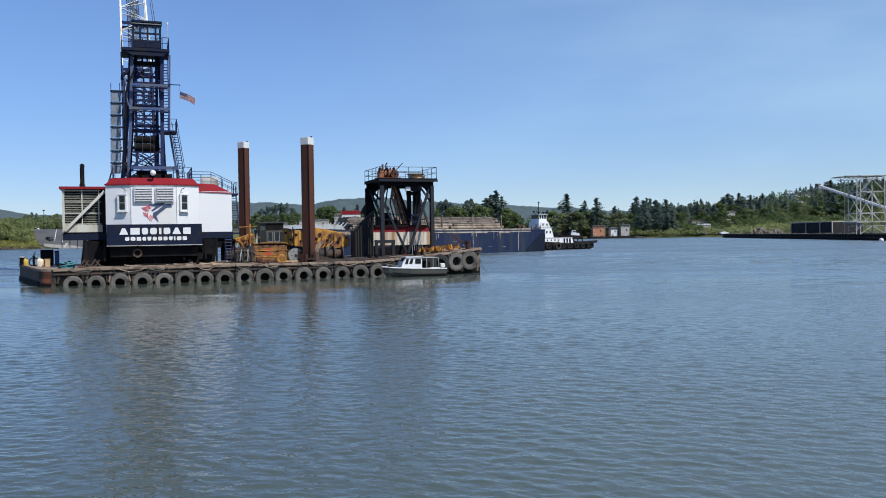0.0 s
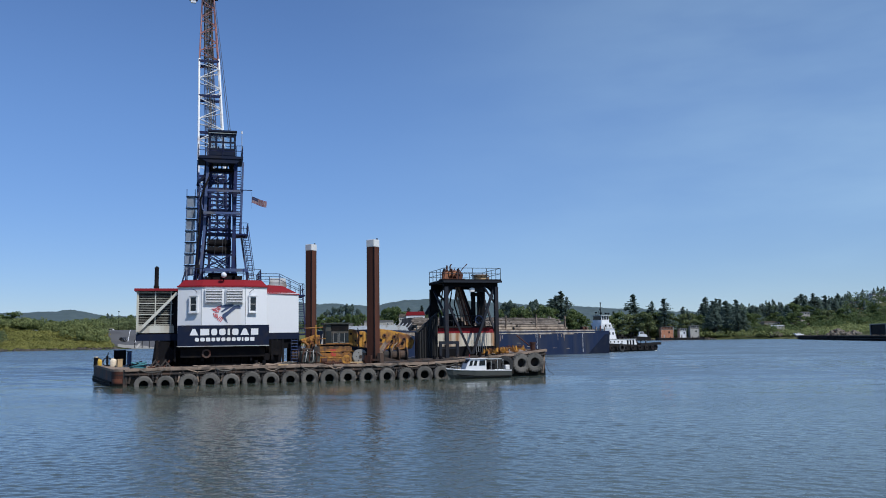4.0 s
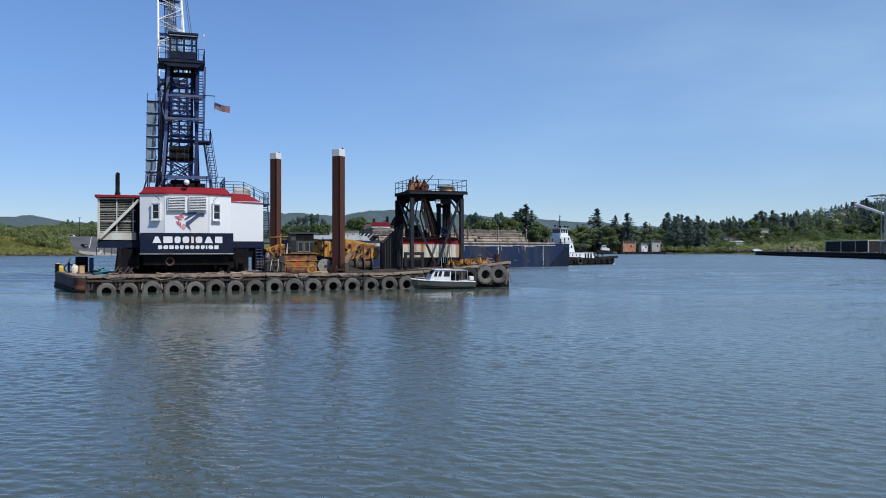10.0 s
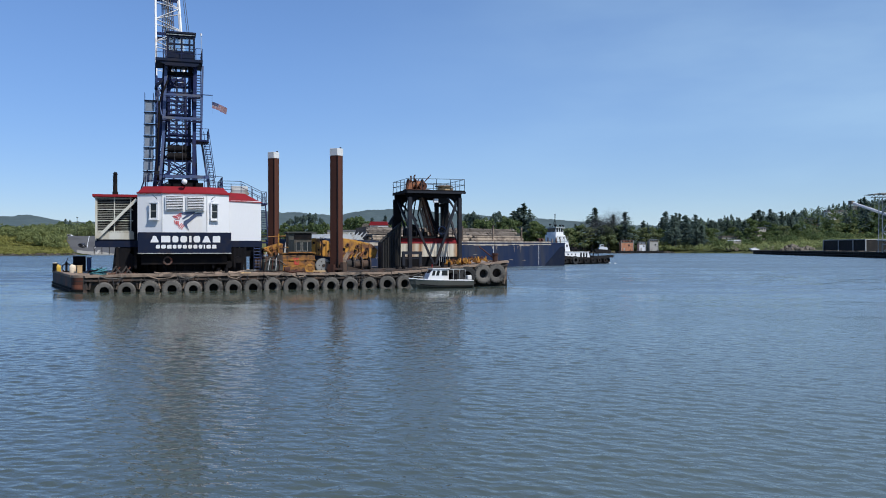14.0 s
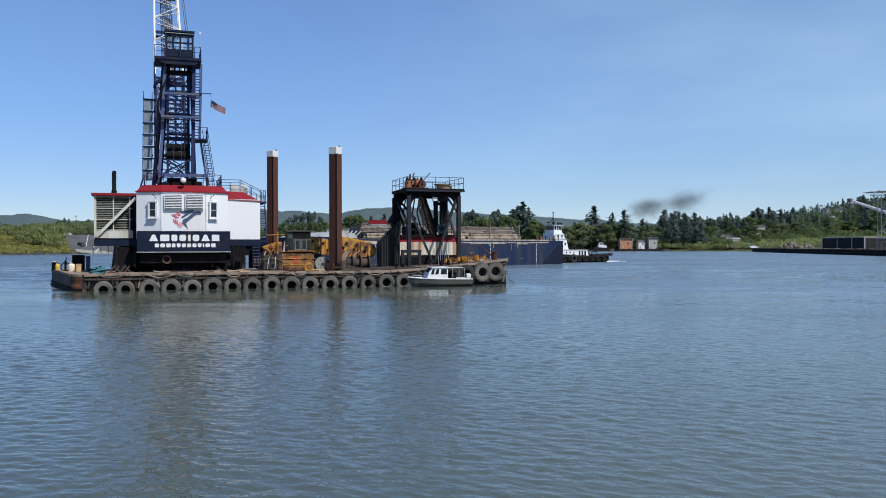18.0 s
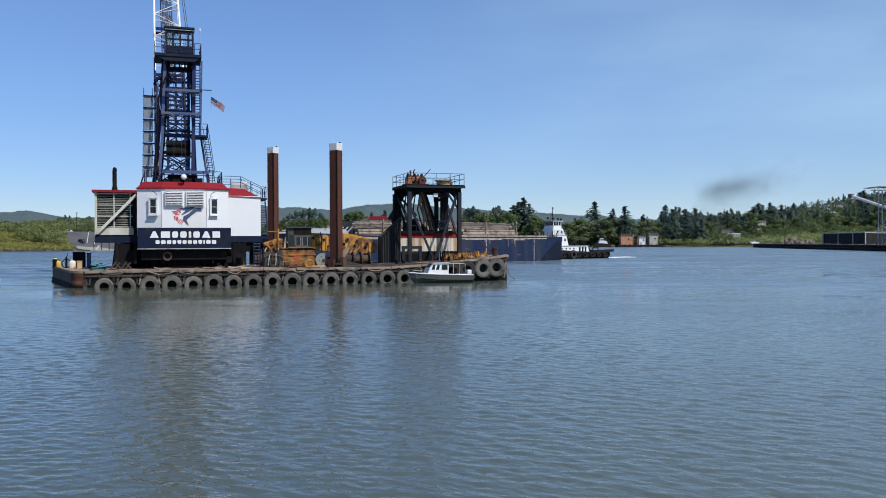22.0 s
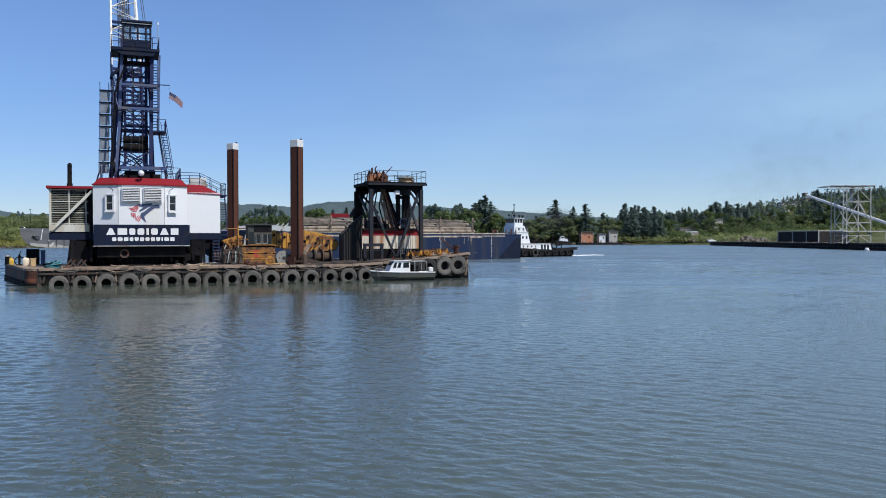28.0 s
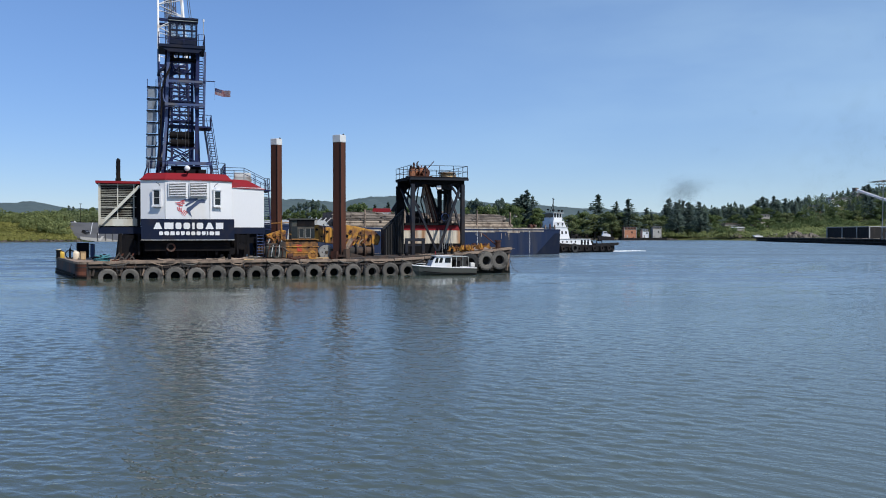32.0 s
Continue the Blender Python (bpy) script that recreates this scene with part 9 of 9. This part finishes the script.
M_car_dark = material("dark_car_paint", (0.02, 0.022, 0.03), 0.3, grain_amount=0.04, bump=0)
car(-0.4235 * 511, 511, -38, M_car_dark, "dark car parked on the boat ramp")
car(-0.438 * 585, 585, 0, M_white, "white car parked at the top of the ramp")
car(-0.4435 * 588, 588, 0, M_white, "white van-like car at the top of the ramp")
lp = empty("lamp_post", pose(-0.4295 * 590, 590, ground_z(-0.4295 * 590, 590)), "tall thin lamp post above the ramp", "street lamp")
part("pole", tube(B(), (0, 0, -0.5), (0, 0, 14.5), 0.16, 8), M_black, lp)
part("head", box(B(), -0.7, 0.7, -0.3, 0.3, 14.3, 14.7), M_black, lp)
fd = empty("floating_dock", pose(-0.413 * 478, 478, 0, 0, 0, -8), "small floating dock with mooring posts", "dock")
part("deck", box(B(), 0, 17, 0, 2.4, 0.1, 0.6), M_greyboard, fd)
for x in (0.3, 5.0, 9.5, 13.0, 16.5):
    part("mooring_post", tube(B(), (x, 2.6, -2), (x, 2.6, 5.2), 0.22, 8), M_dockwood, fd)
part("gangway", beam(B(), (2, 2, 0.6), (-2, 12, 3.0), 1.2, 0.25), M_greyboard, fd)

# ---------------------------------------------------------------- flag on the tower
FLAG0 = CRANE @ pose(2.75, -1.2, 18.62)
flag = empty("flag", FLAG0, "striped red, white and blue flag flying from the tower", "flag")
STRIPS, SW, SH = 12, 0.135, 0.64
flag_parts = []
for k in range(STRIPS):
    bm = B()
    for i in range(13):
        z1, z0 = -SH * i / 13, -SH * (i + 1) / 13
        blue = k < 5 and i < 7
        for y, flip in ((-0.006, False), (0.006, True)):
            q = [bm.verts.new(p) for p in ((0, y, z0), (SW * 1.03, y, z0), (SW * 1.03, y, z1), (0, y, z1))]
            f = bm.faces.new(q[::-1] if flip else q)
            f.material_index = 2 if blue else (0 if i % 2 == 0 else 1)
    if k < 5:
        for i in range(3):
            for j in range(1):
                s = 0.02
                cx, cz = 0.06, -0.07 - 0.04 * (k % 2) - i * 0.11
                q = [bm.verts.new((cx + dx * s, -0.009, cz + dz * s)) for dx, dz in ((-1, 0), (0, -1), (1, 0), (0, 1))]
                bm.faces.new(q).material_index = 1
    flag_parts.append(part("cloth_strip", bm, [M_flag_red, M_flag_white, M_flag_blue], flag))
part("halyard", tube(B(), (-0.03, 0, 0.7), (-0.03, 0, -1.2), 0.008, 5), M_rope, flag)


# ---------------------------------------------------------------- what moves
SAG = [(0, 24), (3, 20), (6, 15), (8, 12), (9, 14), (12, 18), (13, 27), (14, 20), (17, 15), (18, 27), (19, 9), (20, 20), (21, 11), (22, 36), (23, 66), (24, 60),
       (25, 40), (28, 35), (29, 30), (30, 18), (31, 28), (32, 10)]


def flag_rows():
    """The cloth hangs from its hoist in upright strips; it sinks in a lull, swings with the gusts, and a ripple runs along it."""
    rows = [[] for _ in range(STRIPS)]
    ts, ss = zip(*SAG)
    t = 0.0
    while t <= 32.01:
        sag = radians(float(np.interp(t, ts, ss)))
        turn = 10 * math.sin(0.9 * t + 0.8) + 6 * math.sin(2.3 * t)
        at = Vector((0, 0, 0))
        for k in range(STRIPS):
            a = turn + 20 * min(1, k / 4) * math.sin(5.2 * t - 0.52 * k)
            drop = sag + 0.12 * math.sin(4.0 * t - 0.45 * k)
            rows[k].append((t, Matrix.Translation(at) @ pose(0, 0, 0, 0, math.degrees(drop) * 0.25, a)))
            at = at + Vector((math.cos(radians(a)) * math.cos(drop), math.sin(radians(a)) * math.cos(drop), -math.sin(drop))) * SW
        t += 0.2
    return rows


PART_AGE, PART_BY = (0, 1, 4.5, 7.5, 10.5, 14, 20), (0.15, 0.4, 1.3, 2.9, 5.6, 12, 30)


def tow_at(t):
    """The tow's pose at any time."""
    for (t0, a), (t1, b) in zip(TOW, TOW[1:]):
        if t <= t1:
            return a.lerp(b, (t - t0) / (t1 - t0))
    return TOW[-1][1]


def motions():
    for thing in (tow, cargo, tug):
        walk(thing, TOW)
    for ob, rows in zip(flag_parts, flag_rows()):
        walk(ob, rows)
    # puffs wait under the tug, leave by its funnel, then rise, drift off to the right and thin out as they part
    for ob, born, drift, late in PUFFS:
        vent = tow_at(born) @ Vector((14.6, C + 1.4, 6.0))
        inside = tow_at(born) @ Vector((15.8, C, -9.0))
        rows = [(0.0, Matrix.Translation(inside)), (born - 0.1, Matrix.Translation(inside)), (born + 0.35, Matrix.Translation(vent))]
        for age in (0.7, 1.6, 3.2, 5.0, 7.0, 9.5, 12.0, 15.0, 31.65 - born):
            t = min(32.0, born + 0.35 + age)
            age = t - born - 0.35
            if t <= rows[-1][0] + 0.05:
                continue
            grow = float(np.interp(age, PART_AGE, PART_BY))
            p = vent + Vector((4.45 * age + 8.5 * (1 - math.exp(-age / 1.5)), 1.2 * age, 6.2 * (1 - math.exp(-age / 1.5)) + 0.48 * age)) + drift * grow
            rows.append((t, Matrix.Translation(p) @ pose(0, 0, 0, 0, 0, 14 * age * (late - 0.5))))
        walk(ob, rows)
    # wake foam slides out from under the tug as it gathers way
    for i, ob in enumerate(FOAM):
        rows = []
        for t in (0, 4, 8, 11, 13, 16, 19, 22, 25, 28, 30, 32):
            out = 24.0 + (i + 1) * 1.9 * smooth(8, 26, t)
            rows.append((t, tow_at(t) @ pose(out, C - 0.6, 0.0)))
        walk(ob, rows)
    # the current carries the ripples slowly down river
    walk(water, [(0, pose(0, 0, 0)), (16, pose(-4.0, -1.3, 0)), (32, pose(-8.0, -2.6, 0))])
    # the boat nods a little at its line
    walk(boat, [(t, on(32.1, -2.05, 0.03 * math.sin(0.9 * t)) @ pose(0, 0, 0, 1.0 * math.sin(0.8 * t), 0.5 * math.sin(0.6 * t + 1), 0)) for t in [i * 1.0 for i in range(33)]])


motions()
